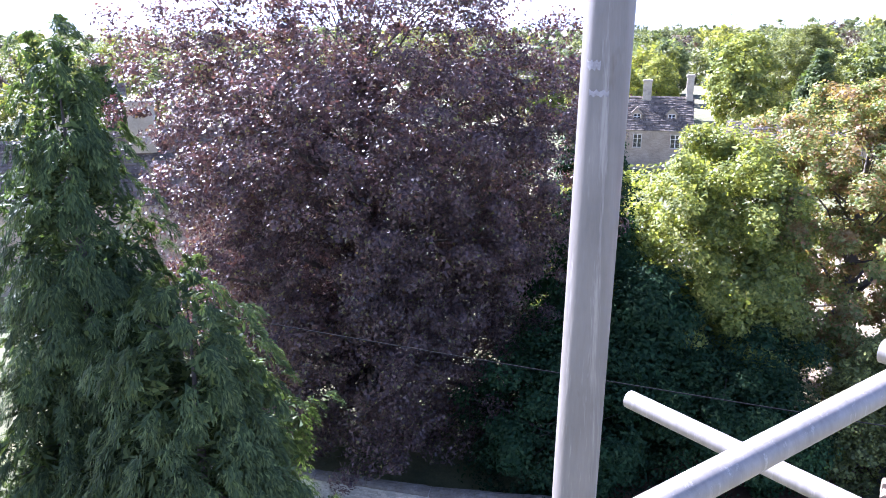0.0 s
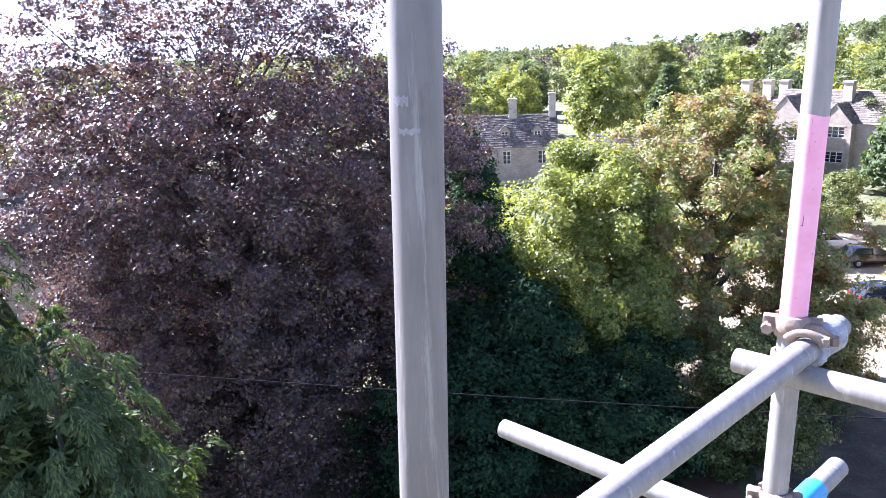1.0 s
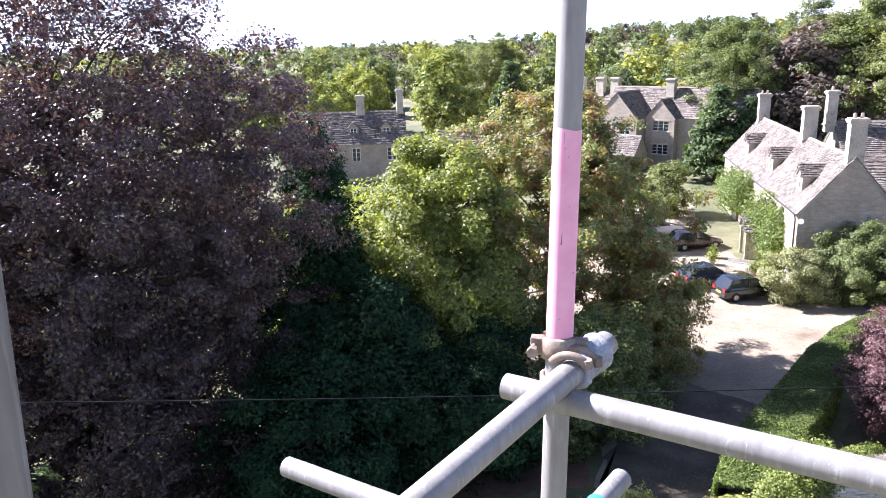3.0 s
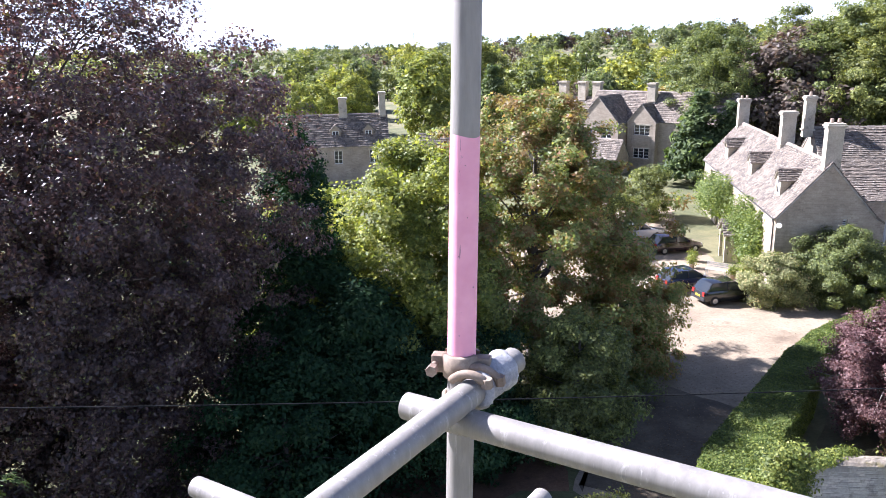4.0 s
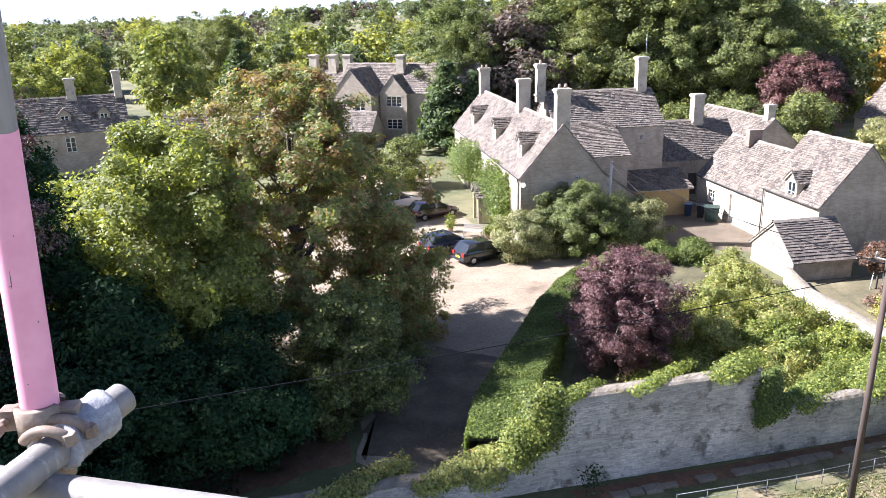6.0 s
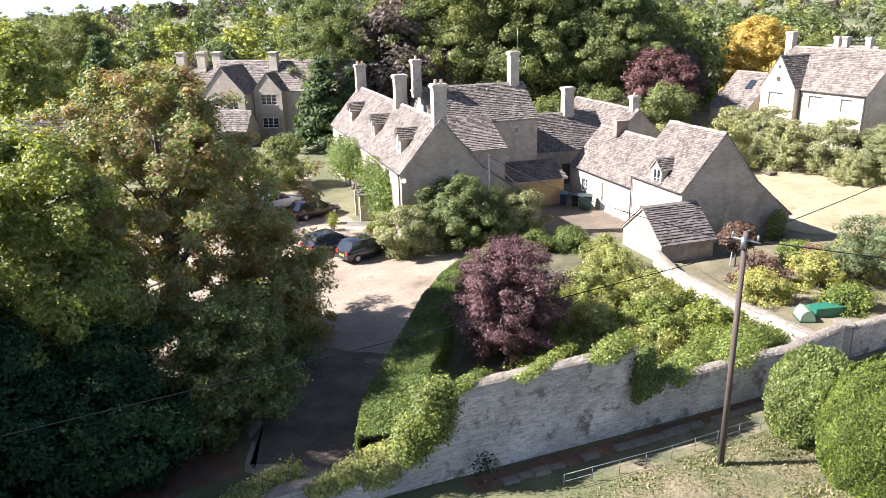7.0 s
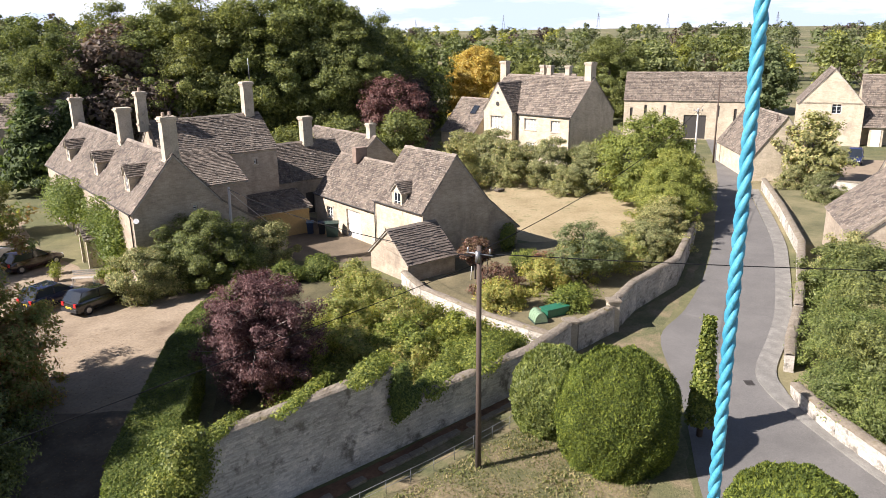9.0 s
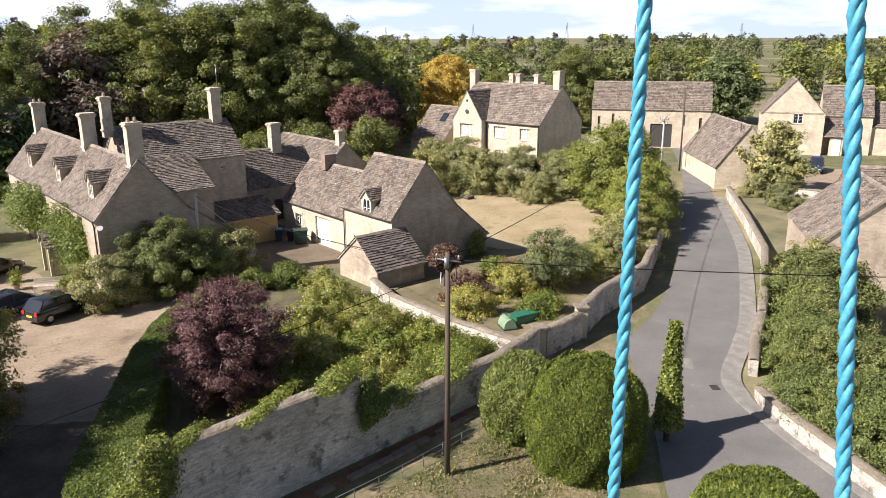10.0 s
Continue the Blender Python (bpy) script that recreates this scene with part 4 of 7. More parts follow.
TURN = -31.46  # the village street front's turn


def house_pose(a, b):
    return pose(a * 0.853 + b * 0.522, -a * 0.522 + b * 0.853, 0, 0, 0, TURN)


def gabled_block(parent, x0, x1, y0, y1, eave, top, along="y", seed=1, wall=None, front=(), gable_low=(), gable_high=(), back=(), roof=True, over=0.12, coping=True, ext=0.0):
    """A block with a pitched roof, in its parent's space. along: the ridge's axis. Openings: (s0, s1, z0, z1) along each wall.
    front: the wall on the low side across the ridge; gable_low and gable_high: the end walls."""
    wall = wall or M_STONE
    t = 0.5
    walls = []
    if along == "y":
        lx, ly, mid = x1 - x0, y1 - y0, (x0 + x1) / 2
        defs = [("front_wall", ly, pose(x0, y1, 0, 0, 0, -90), front, None), ("back_wall", ly, pose(x1, y0, 0, 0, 0, 90), back, None),
                ("gable_wall", lx - 0.004, pose(x0 + 0.002, y0 - 0.002, 0), gable_low, ((lx / 2), top)), ("gable_wall", lx - 0.004, pose(x1 - 0.002, y1 + 0.002, 0, 0, 0, 180), gable_high, ((lx / 2), top))]
    else:
        lx, ly, mid = x1 - x0, y1 - y0, (y0 + y1) / 2
        defs = [("front_wall", lx, pose(x0, y0, 0), front, None), ("back_wall", lx, pose(x1, y1, 0, 0, 0, 180), back, None),
                ("gable_wall", ly - 0.004, pose(x0 - 0.002, y1 - 0.002, 0, 0, 0, -90), gable_low, (ly / 2, top)), ("gable_wall", ly - 0.004, pose(x1 + 0.002, y0 + 0.002, 0, 0, 0, 90), gable_high, (ly / 2, top))]
    for name, length, m, ops, gab in defs:
        w = wall_with_openings(name, length, eave, t, [o[:4] for o in ops], wall, parent, m, gab)
        for o in ops:
            kind = o[4] if len(o) > 4 else "window"
            if kind == "window":
                window(w, Matrix(), *o[:4], o[5] if len(o) > 5 else 2, 2)
            else:
                v, f = box_data(o[0], o[1], 0.15, 0.21, o[2], o[3])
                dr = child("door", mesh_of("door", v, f, o[5] if len(o) > 5 else M_DARKWOOD), w)
                v, f = box_data(o[0] + 0.12, o[0] + 0.17, 0.1, 0.149, 1.0, 1.12)
                child("handle", mesh_of("handle", v, f, M_STEEL), dr)
        walls.append(w)
    if roof:
        g = 0.06
        if along == "y":
            slate_roof(parent, (x0 - 0.05, y1 + g, eave), (x0 - 0.05, y0 - g, eave), (mid, y1 + g, top + 0.05), (mid, y0 - g, top + 0.05), seed, over=over)
            slate_roof(parent, (x1 + 0.05, y0 - g, eave), (x1 + 0.05, y1 + g, eave), (mid, y0 - g, top + 0.05), (mid, y1 + g, top + 0.05), seed + 1, over=over)
            ridge(parent, (mid, y0 - g, top + 0.07), (mid, y1 + g, top + 0.07), seed)
        else:
            slate_roof(parent, (x0 - g, y0 - 0.05, eave), (x1 + g, y0 - 0.05, eave), (x0 - g, mid, top + 0.05), (x1 + g, mid, top + 0.05), seed, over=over)
            slate_roof(parent, (x1 + g, y1 + 0.05, eave), (x0 - g, y1 + 0.05, eave), (x1 + g, mid, top + 0.05), (x0 - g, mid, top + 0.05), seed + 1, over=over)
            ridge(parent, (x0 - g, mid, top + 0.07), (x1 + g, mid, top + 0.07), seed)
    return walls


# ---- main house ----
def main_house():
    o = thing("main_house", "long limestone farmhouse with stone-slate roofs, dormers and tall chimneys", "house", house_pose(14.1, 51))
    # front range: ridge along y, 26 m
    fw = [(3.2, 4.3, 2.9, 4.6, "window", 2), (3.2, 4.3, 0.8, 2.1, "window", 2), (11, 12.2, 3.0, 4.5, "window", 2), (19.5, 20.7, 3.0, 4.5, "window", 2), (21.8, 22.9, 2.9, 4.7, "window", 2), (21.8, 22.9, 0.7, 2.2, "window", 2), (7.0, 8.1, 0.02, 2.1, "door")]
    gabled_block(o, 0, 6.1, 0, 26.3, 5.05, 8.6, "y", 11, M_STONE, fw, [(4.05, 4.35, 5.5 - 0.9, 5.0, "window", 1)])
    gutter(o, (-0.2, 0, 4.95), (-0.2, 26.3, 4.95))
    tube("downpipe", [(-0.08, 0.35, 0.1), (-0.08, 0.35, 4.6), (-0.2, 0.2, 4.9)], 0.05, M_DARKWOOD, o, "black downpipe", 6)
    for k, y in enumerate((3.0, 11.2, 20.2)):
        dormer(o, 0.7, y, 5.75, 1.2, 1.4, run=2.1, seed=30 + 2 * k)
    chimney(o, 3.1, 0.5, 7.6, 11.1, 0.98, 0.75, 2)
    chimney(o, 3.05, 10.6, 7.9, 11.0, 1.0, 0.78, 0)
    chimney(o, 3.05, 25.6, 7.6, 10.9, 1.0, 0.75, 2)
    # rear wing: ridge along x
    gabled_block(o, 5.0, 14.3, 7.9, 14.1, 7.05, 9.7, "x", 15, M_STONE, [(7.2, 7.45, 5.9, 6.3, "window", 1)])
    chimney(o, 13.4, 11.0, 8.6, 12.4, 0.82, 0.75, 0)
    chimney(o, 4.6, 11.0, 9.0, 12.1, 0.72, 0.7, 1)
    # lower bay between the two, roof falling towards the gable
    box("bay_wall", 5.9, 9.6, 3.9, 8.3, 0, 5.45, M_STONE, o)
    slate_roof(o, (5.5, 3.8, 5.5), (9.75, 3.8, 5.5), (5.5, 8.0, 7.6), (9.75, 8.0, 7.6), 19)
    # catslide beside the gable
    v = [(6.1, 0.0, 0), (10.4, 0.0, 0), (10.4, 0.0, 1.9), (6.1, 0.0, 5.05), (6.1, 0.5, 0), (10.4, 0.5, 0), (10.4, 0.5, 1.9), (6.1, 0.5, 5.05)]
    child("garden_wall", mesh_of("garden_wall", v, [(0, 1, 2, 3), (7, 6, 5, 4), (1, 5, 6, 2), (2, 6, 7, 3), (0, 4, 5, 1)], M_STONE), o)
    v = [(6.0, -0.08, 5.1), (10.5, -0.08, 1.95), (10.5, 0.58, 1.95), (6.0, 0.58, 5.1), (6.0, -0.08, 5.25), (10.5, -0.08, 2.1), (10.5, 0.58, 2.1), (6.0, 0.58, 5.25)]
    child("sloped_coping", mesh_of("sloped_coping", v, [(0, 3, 2, 1), (4, 5, 6, 7), (0, 1, 5, 4), (2, 3, 7, 6), (1, 2, 6, 5), (3, 0, 4, 7)], M_COPING), o)
    box("pier", 10.35, 10.85, -0.1, 0.6, 0, 2.1, M_ASHLAR, o, "", 0.02)
    # low yard lean-to with dark roof and ochre boarding
    wall_with_openings("lean_to", 5.4, 2.2, 0.3, [(0.6, 1.5, 0.02, 2.0)], M_OCHRE, o, pose(10.2, 5.3, 0), None, "ochre boarded front")
    v, f = box_data(10.8, 11.7, 5.42, 5.47, 0.02, 2.0)
    child("door", mesh_of("door", v, f, plain("brown_door", (0.20, 0.13, 0.07), 0.6)), o)
    slate_roof(o, (9.8, 5.1, 2.3), (15.8, 5.1, 2.3), (9.8, 7.9, 3.4), (15.8, 7.9, 3.4), 23, material=M_SLATE)
    # satellite dish on the corner
    dish = [tube_data([(0.1, -0.28, 4.55), (0.1, -0.31, 4.56), (0.08, -0.38, 4.6)], [0.03, 0.13, 0.18], 14)]
    child("satellite_dish", joined("satellite_dish", dish, M_WHITEWOOD), o, "white satellite dish")
    tube("aerial", [(13.9, 11.3, 12.2), (13.9, 11.3, 14.3)], 0.025, M_STEEL, o, "thin aerial mast", 5)
    # porch
    p = thing("porch", "small stone porch with stone-slate roof at the front door", "porch", house_pose(12.4, 57.6))
    for x, y in ((0, 0), (0, 1.9)):
        box("post", x, x + 0.22, y, y + 0.22, 0, 2.05, M_ASHLAR, p)
    box("beam", 0, 1.69, -0.03, 0.25, 2.05, 2.25, M_ASHLAR, p)
    box("beam", 0, 1.69, 1.87, 2.15, 2.05, 2.25, M_ASHLAR, p)
    box("side_wall", 0.25, 1.69, 0.0, 0.2, 0, 2.04, M_CREAM, p)
    slate_roof(p, (-0.15, -0.15, 2.25), (1.69, -0.15, 2.25), (-0.15, 1.06, 3.2), (1.69, 1.06, 3.2), 41, 0.2, 0.26)
    slate_roof(p, (1.69, 2.27, 2.25), (-0.15, 2.27, 2.25), (1.69, 1.06, 3.2), (-0.15, 1.06, 3.2), 42, 0.2, 0.26)


main_house()


def link_range():
    o = thing("link_range", "low rear range with dark stone-slate roof and a stone chimney", "house", house_pose(28.5, 62.5))
    gabled_block(o, 0, 9.0, 0, 5.5, 3.3, 6.3, "x", 51, M_STONE, [(1.2, 2.0, 1.0, 2.0, "window", 2), (4.2, 5.1, 0.02, 2.0, "door")])
    chimney(o, 6.0, 2.7, 5.6, 8.7, 0.95, 0.85, 0)
    r = thing("rear_cottage", "rear cottage with stone-slate roof and plain gable", "house", house_pose(37.7, 63.2))
    gabled_block(r, 0, 6.8, 0, 12.4, 3.1, 6.3, "y", 55, M_STONE)
    chimney(r, 3.4, 0.9, 5.6, 7.6, 0.7, 0.7, 1)


link_range()


def barn():
    o = thing("barn", "L-shaped limestone barn with stone-slate roof sweeping low at the back", "barn", house_pose(31.25, 42.2))
    # tall part
    fw = [(2.0, 2.9, 1.7, 2.9, "window", 2)]
    walls = gabled_block(o, 0, 6.2, 0, 6.2, 3.95, 7.65, "y", 61, M_CREAM, [(1.3, 2.3, 0.5, 1.9, "window", 2)], roof=False)
    slate_roof(o, (-0.05, 6.26, 3.95), (-0.05, -0.06, 3.95), (3.1, 6.26, 7.7), (3.1, -0.06, 7.7), 61)
    slate_roof(o, (9.3, -0.06, 1.45), (9.3, 6.26, 1.45), (6.1, -0.06, 4.1), (6.1, 6.26, 4.1), 62)
    slate_roof(o, (6.15, -0.06, 4.05), (6.15, 6.26, 4.05), (3.1, -0.06, 7.7), (3.1, 6.26, 7.7), 64, over=0.02)
    ridge(o, (3.1, -0.1, 7.72), (3.1, 6.3, 7.72), 3)
    v = [(6.2, -0.006, 0), (9.2, -0.006, 0), (9.2, -0.006, 1.4), (6.2, -0.006, 3.9), (6.2, 0.5, 0), (9.2, 0.5, 0), (9.2, 0.5, 1.4), (6.2, 0.5, 3.9)]
    child("end_wall", mesh_of("end_wall", v, [(0, 1, 2, 3), (7, 6, 5, 4), (1, 5, 6, 2), (2, 6, 7, 3), (0, 4, 5, 1)], M_STONE), o)
    box("back_wall", 8.8, 9.2, 0.5, 6.2, 0, 1.4, M_STONE, o)
    walls[2].data.materials[0] = M_STONE
    dormer(o, -0.02, 3.1, 3.3, 1.25, 1.75, run=1.9, seed=66)
    # low part
    fr = [(1.9, 3.0, 1.0, 2.0, "window", 3), (5.2, 7.4, 0.02, 2.3, "door", M_WHITEWOOD)]
    gabled_block(o, 0.25, 6.0, 6.24, 16.2, 2.85, 6.0, "y", 68, M_CREAM, fr)
    gutter(o, (0.05, 6.3, 2.8), (0.05, 16.2, 2.8))
    gutter(o, (-0.18, 0.1, 3.85), (-0.18, 6.2, 3.85))
    tube("downpipe", [(-0.1, 6.1, 0.1), (-0.1, 6.1, 3.8)], 0.05, M_DARKWOOD, o, "black downpipe", 6)
    box("chimney_stub", 2.4, 3.5, 12.6, 13.2, 5.6, 6.9, surface("brown_stack", [(0.3, (0.19, 0.135, 0.10)), (0.7, (0.29, 0.215, 0.165))], 3, 20, 0.9, 0.4), o, "short brown stone stack", 0.02)


barn()


def shed():
    o = thing("stone_shed", "small weathered stone shed with dark stone-slate roof beside the barn", "shed", house_pose(28.25, 39.85))
    g = gabled_block(o, 0, 4.0, 0, 4.6, 1.35, 3.2, "x", 71, M_STONE, roof=False)
    slate_roof(o, (-0.1, -0.1, 1.3), (4.1, -0.1, 1.3), (-0.1, 2.3, 3.25), (4.1, 2.3, 3.25), 72, 0.2, 0.34, pieces=True)
    slate_roof(o, (4.1, 4.7, 1.3), (-0.1, 4.7, 1.3), (4.1, 2.3, 3.25), (-0.1, 2.3, 3.25), 73, 0.2, 0.34)
    ridge(o, (-0.1, 2.3, 3.28), (4.1, 2.3, 3.28), 5)


shed()


def houses_beyond():
    # cream house: its sunny front towards the garden, local x to the south along it
    o = thing("cream_house", "two-storey cream stone house with a gabled wing and end chimneys", "house", pose(91.9, 17.9, 0, 0, 0, -115))
    win = [(7.0, 8.9, 4.0, 5.4, "window", 4), (11.2, 12.6, 4.0, 5.4, "window", 3), (7.3, 8.7, 0.9, 2.4, "window", 3), (11.2, 12.5, 0.9, 2.4, "window", 3)]
    gabled_block(o, -14.2, 0, 0, 9.2, 6.0, 10.4, "x", 81, M_CREAM, win, gable_high=[(1.0, 2.0, 0.9, 2.1, "window", 2)])
    gabled_block(o, -13.4, -8.5, -0.9, 4.6, 6.1, 9.7, "y", 84, M_CREAM, gable_low=[(1.2, 3.3, 3.9, 5.5, "window", 4), (1.2, 3.3, 0.9, 2.4, "window", 4)])
    for z, r in ((8.5, 0.16), (7.1, 0.28)):
        v, f = tube_data([(-10.95, -1.0, z), (-10.95, -0.85, z)], [r, r], 10)
        child("round_vent", mesh_of("round_vent", v, f, M_DARKWOOD), o)
    chimney(o, -0.6, 4.6, 8.4, 12.3, 0.95, 1.1, 0)
    chimney(o, -14.5, 4.6, 8.8, 12.2, 1.0, 0.9, 0)
    gabled_block(o, -15, -8.0, 9.3, 14.4, 6.0, 10.2, "x", 183, M_CREAM)
    for x in (-13.6, -12.4, -9.2):
        chimney(o, x, 11.8, 9.6, 11.4, 0.7, 0.7, 0)
    gabled_block(o, -20.4, -14.3, -2.0, 6.4, 3.0, 7.2, "x", 87, M_CREAM, [(2.2, 2.9, 1.2, 2.2, "window", 1)])
    sky_light = [(-17.0, 0.2, 5.34), (-16.0, 0.2, 5.34), (-16.0, 1.2, 6.34), (-17.0, 1.2, 6.34)]
    v = sky_light + [(x, y - 0.06, z + 0.06) for x, y, z in sky_light]
    child("roof_light", mesh_of("roof_light", v, [(4, 5, 6, 7), (0, 1, 5, 4), (1, 2, 6, 5), (2, 3, 7, 6), (3, 0, 4, 7)], M_GLASS), o, "dark roof light")
    gutter(o, (-8.4, -0.2, 5.9), (0, -0.2, 5.9))
    tube("downpipe", [(-0.1, -0.12, 0.1), (-0.1, -0.12, 5.9)], 0.06, M_DARKWOOD, o, "dark downpipe", 6)
    tube("downpipe", [(-8.3, -0.12, 0.1), (-8.3, -0.12, 5.9)], 0.06, M_DARKWOOD, o, "dark downpipe", 6)
    for pane in o.children_recursive:
        if pane.name.startswith("pane"):
            pane.data.materials[0] = M_CURTAINED
    # long barn across the lane's end
    b = thing("long_barn", "long honey-stone barn with dark slit windows and stone-slate roof", "barn", pose(119.6, 15.2, 0, 0, 0, -87))
    ops = [(0.9, 1.3, 2.6, 4.6, "door"), (3.0, 3.4, 3.4, 5.0, "door"), (5.8, 6.2, 3.4, 5.0, "door"), (8.8, 12.0, 0.1, 3.6, "door"), (13.4, 13.8, 3.4, 5.0, "door"), (15.8, 16.2, 2.6, 4.6, "door")]
    gabled_block(b, 0, 17.4, 0, 7, 5.7, 9.6, "x", 91, M_CREAM, ops)
    # roadside shed with sweeping roof
    r = thing("roadside_barn", "low roadside barn with pale wall and long stone-slate roof", "barn", pose(88.4, -2.6, 0, 0, 0, 15.8))
    gabled_block(r, 0, 13.8, -6.8, 0, 2.4, 6.9, "x", 94, M_CREAM)
    # big cross-gabled barn
    c = thing("gabled_barn", "honey-stone barn conversion with tall gable and porch wing", "barn", pose(118.5, -9.0, 0, 0, 0, -92))
    gabled_block(c, 0, 8.2, 0, 9, 5.7, 10.4, "y", 97, M_CREAM, gable_low=[(4.2, 5.4, 4.4, 5.9, "window", 2)])
    gabled_block(c, 8.1, 14.5, 2.2, 8.6, 5.4, 9.4, "x", 99, M_CREAM)
    gabled_block(c, 14.5, 18.0, 2.7, 7.7, 4.0, 7.2, "x", 101, M_CREAM)
    box("porch_wall", 9.2, 10.9, 0.4, 2.2, 0, 2.6, M_CREAM, c)
    slate_roof(c, (8.3, 0.2, 2.7), (11.2, 0.2, 2.7), (8.3, 2.3, 5.2), (11.2, 2.3, 5.2), 199)
    v, f = box_data(9.5, 10.6, 0.32, 0.39, 0.05, 2.3)
    child("door", mesh_of("door", v, f, M_WHITEWOOD), c)
    # cottage at the bend
    d = thing("lane_cottage", "stone cottage with mossy slate roof and coped gable", "house", pose(54.0, -16.6, 0, 0, 0, 4))
    gabled_block(d, 0, 10, 0, 8.4, 3.0, 6.6, "x", 104, M_STONE)
    v = [(-0.12, 8.6, 2.95), (-0.12, 4.2, 6.75), (0.28, 4.2, 6.75), (0.28, 8.6, 2.95), (-0.12, 8.6, 3.15), (-0.12, 4.2, 6.95), (0.28, 4.2, 6.95), (0.28, 8.6, 3.15)]
    child("verge_coping", mesh_of("verge_coping", v, [(0, 3, 2, 1), (4, 5, 6, 7), (0, 1, 5, 4), (2, 3, 7, 6), (1, 2, 6, 5), (3, 0, 4, 7)], M_COPING), d)
    e = thing("lane_outbuilding", "low stone outbuilding with slate roof above the lane", "shed", pose(72, -13.5, 0, 0, 0, -80))
    gabled_block(e, 0, 8, 0, 5, 2.6, 5.2, "x", 106, M_STONE)
    # manor with twin gables
    h = thing("manor_house", "grey stone manor with twin gables and mullioned windows", "house", pose(56.9, 84.6, 0, 0, 0, -62))
    gabled_block(h, -3.3, 16.0, 3.2, 9.8, 6.3, 9.85, "x", 111, M_STONE, [(12.6, 14.4, 3.8, 5.0, "window", 3), (12.6, 14.4, 1.0, 2.3, "window", 3)])
    gabled_block(h, -2.6, 3.2, 0, 6.0, 6.2, 9.45, "y", 113, M_STONE, gable_low=[(3.4, 4.8, 4.2, 5.6, "window", 2), (0.6, 2.0, 4.2, 5.4, "window", 3)])
    gabled_block(h, 3.4, 7.3, 2.2, 6.5, 6.3, 8.5, "y", 115, M_STONE, gable_low=[(0.9, 3.1, 4.6, 5.9, "window", 3), (0.9, 3.1, 1.6, 2.9, "window", 3)])
    gabled_block(h, 0.6, 4.8, -3.5, 0, 2.1, 4.3, "x", 117, M_STONE, gable_high=[(1.2, 2.2, 0.6, 1.6, "window", 1)])
    gabled_block(h, -11.0, -3.35, 4.2, 9.6, 5.4, 8.9, "x", 119, M_STONE)
    chimney(h, 5.2, 5.5, 8.2, 11.1, 1.1, 0.9, 0)
    for x in (-3.6, -5.9, -9.0):
        chimney(h, x, 6.9, 8.0, 11.1, 1.2, 0.9, 0)
    # house with dormers beyond the trees
    g = thing("dormer_house", "stone house with two dormers and end chimneys", "house", pose(15.5, 91.8, 0, 0, 0, -15))
    ws = [(7.6, 8.6, 2.6, 4.2, "window", 2), (11.9, 13.0, 2.6, 4.2, "window", 2)]
    gabled_block(g, 0, 14.3, 0, 6.0, 4.75, 8.3, "x", 121, M_STONE, ws)
    for k, x in enumerate((7.9, 11.9)):
        dormer(g, x, 0.9, 5.5, 1.2, 1.1, seed=123 + k, axis="y", wall=M_STONE)
    chimney(g, 8.9, 3.0, 7.6, 10.4, 1.0, 0.8, 0)
    chimney(g, 13.8, 3.0, 7.6, 11.0, 0.8, 0.8, 0)
    k = thing("garden_range", "long low stone range with slate roof", "house", pose(34, 90, 0, 0, 0, -22))
    gabled_block(k, 0, 16, 0, 5, 3.0, 5.3, "x", 126, M_STONE)
    # house behind the cypress
    n = thing("corner_house", "stone house with a broad grey chimney behind the trees", "house", pose(-19.6, 42.5, 0, 0, 0, 14))
    gabled_block(n, 0, 13, 0, 7, 6.6, 10.4, "x", 131, M_STONE)
    chimney(n, 2.2, 2.6, 9.3, 12.4, 1.45, 1.0, 0)
    q = thing("west_house", "stone house with red-brown chimney beyond the trees", "house", pose(-31, 45, 0, 0, 0, 10))
    gabled_block(q, 0, 8, 0, 7, 6.0, 9.4, "x", 133, M_STONE)
    chimney(q, 6.5, 3.0, 8.6, 11.5, 1.2, 0.9, 2)
    # village roofs far off
    for i, (x, y, s, w) in enumerate(((50, 217, 9, -10), (64, 240, 8, 30), (24, 215, 9, -20), (12, 205, 10, 5), (150, 96, 10, -40), (-62, 118, 12, 20))):
        v = thing("village_house", "distant stone cottage with slate roof among trees", "house", pose(x, y, land(x, y), 0, 0, w), "village houses")
        gabled_block(v, 0, s, 0, 6, 4.4, 8.2, "x", 140 + 2 * i, M_CREAM if i % 2 else M_STONE, [(1.5, 2.6, 2.2, 3.4, "window", 2)])
        chimney(v, 0.8, 3, 7.4, 10.4, 1.0, 0.8, 0)


SLATE_SIZE[:] = 0.28, 0.32
houses_beyond()


# ---- walls of the gardens ----
rubble_wall("boundary_wall", [(-12.0, 26.2), (-4.6, 23.6), (-0.5, 22.5), (8.0, 21.2), (12.7, 18.5), (18.0, 15.75), (25.6, 11.7), (33.0, 7.85), (36.9, 6.9)], [(1.0, 1.0), (1.0, 1.0), (1.0, 1.0), (1.0, 1.15), (1.15, 1.35), (3.55, 3.55), (1.9, 1.9), (1.9, 1.75)],
            "tall weathered limestone rubble wall with rough mortared top", 0.5, 5, (20.0, 24.0))
rubble_wall("garden_wall", [(37.0, 7.3), (39.0, 12.0), (42.0, 17.0), (44.6, 19.4)], [(0.9, 0.9), (0.9, 0.9), (0.9, 0.9)], "low garden wall with pale coping", 0.45, 6, None, (0.22, 0.085), True, True)
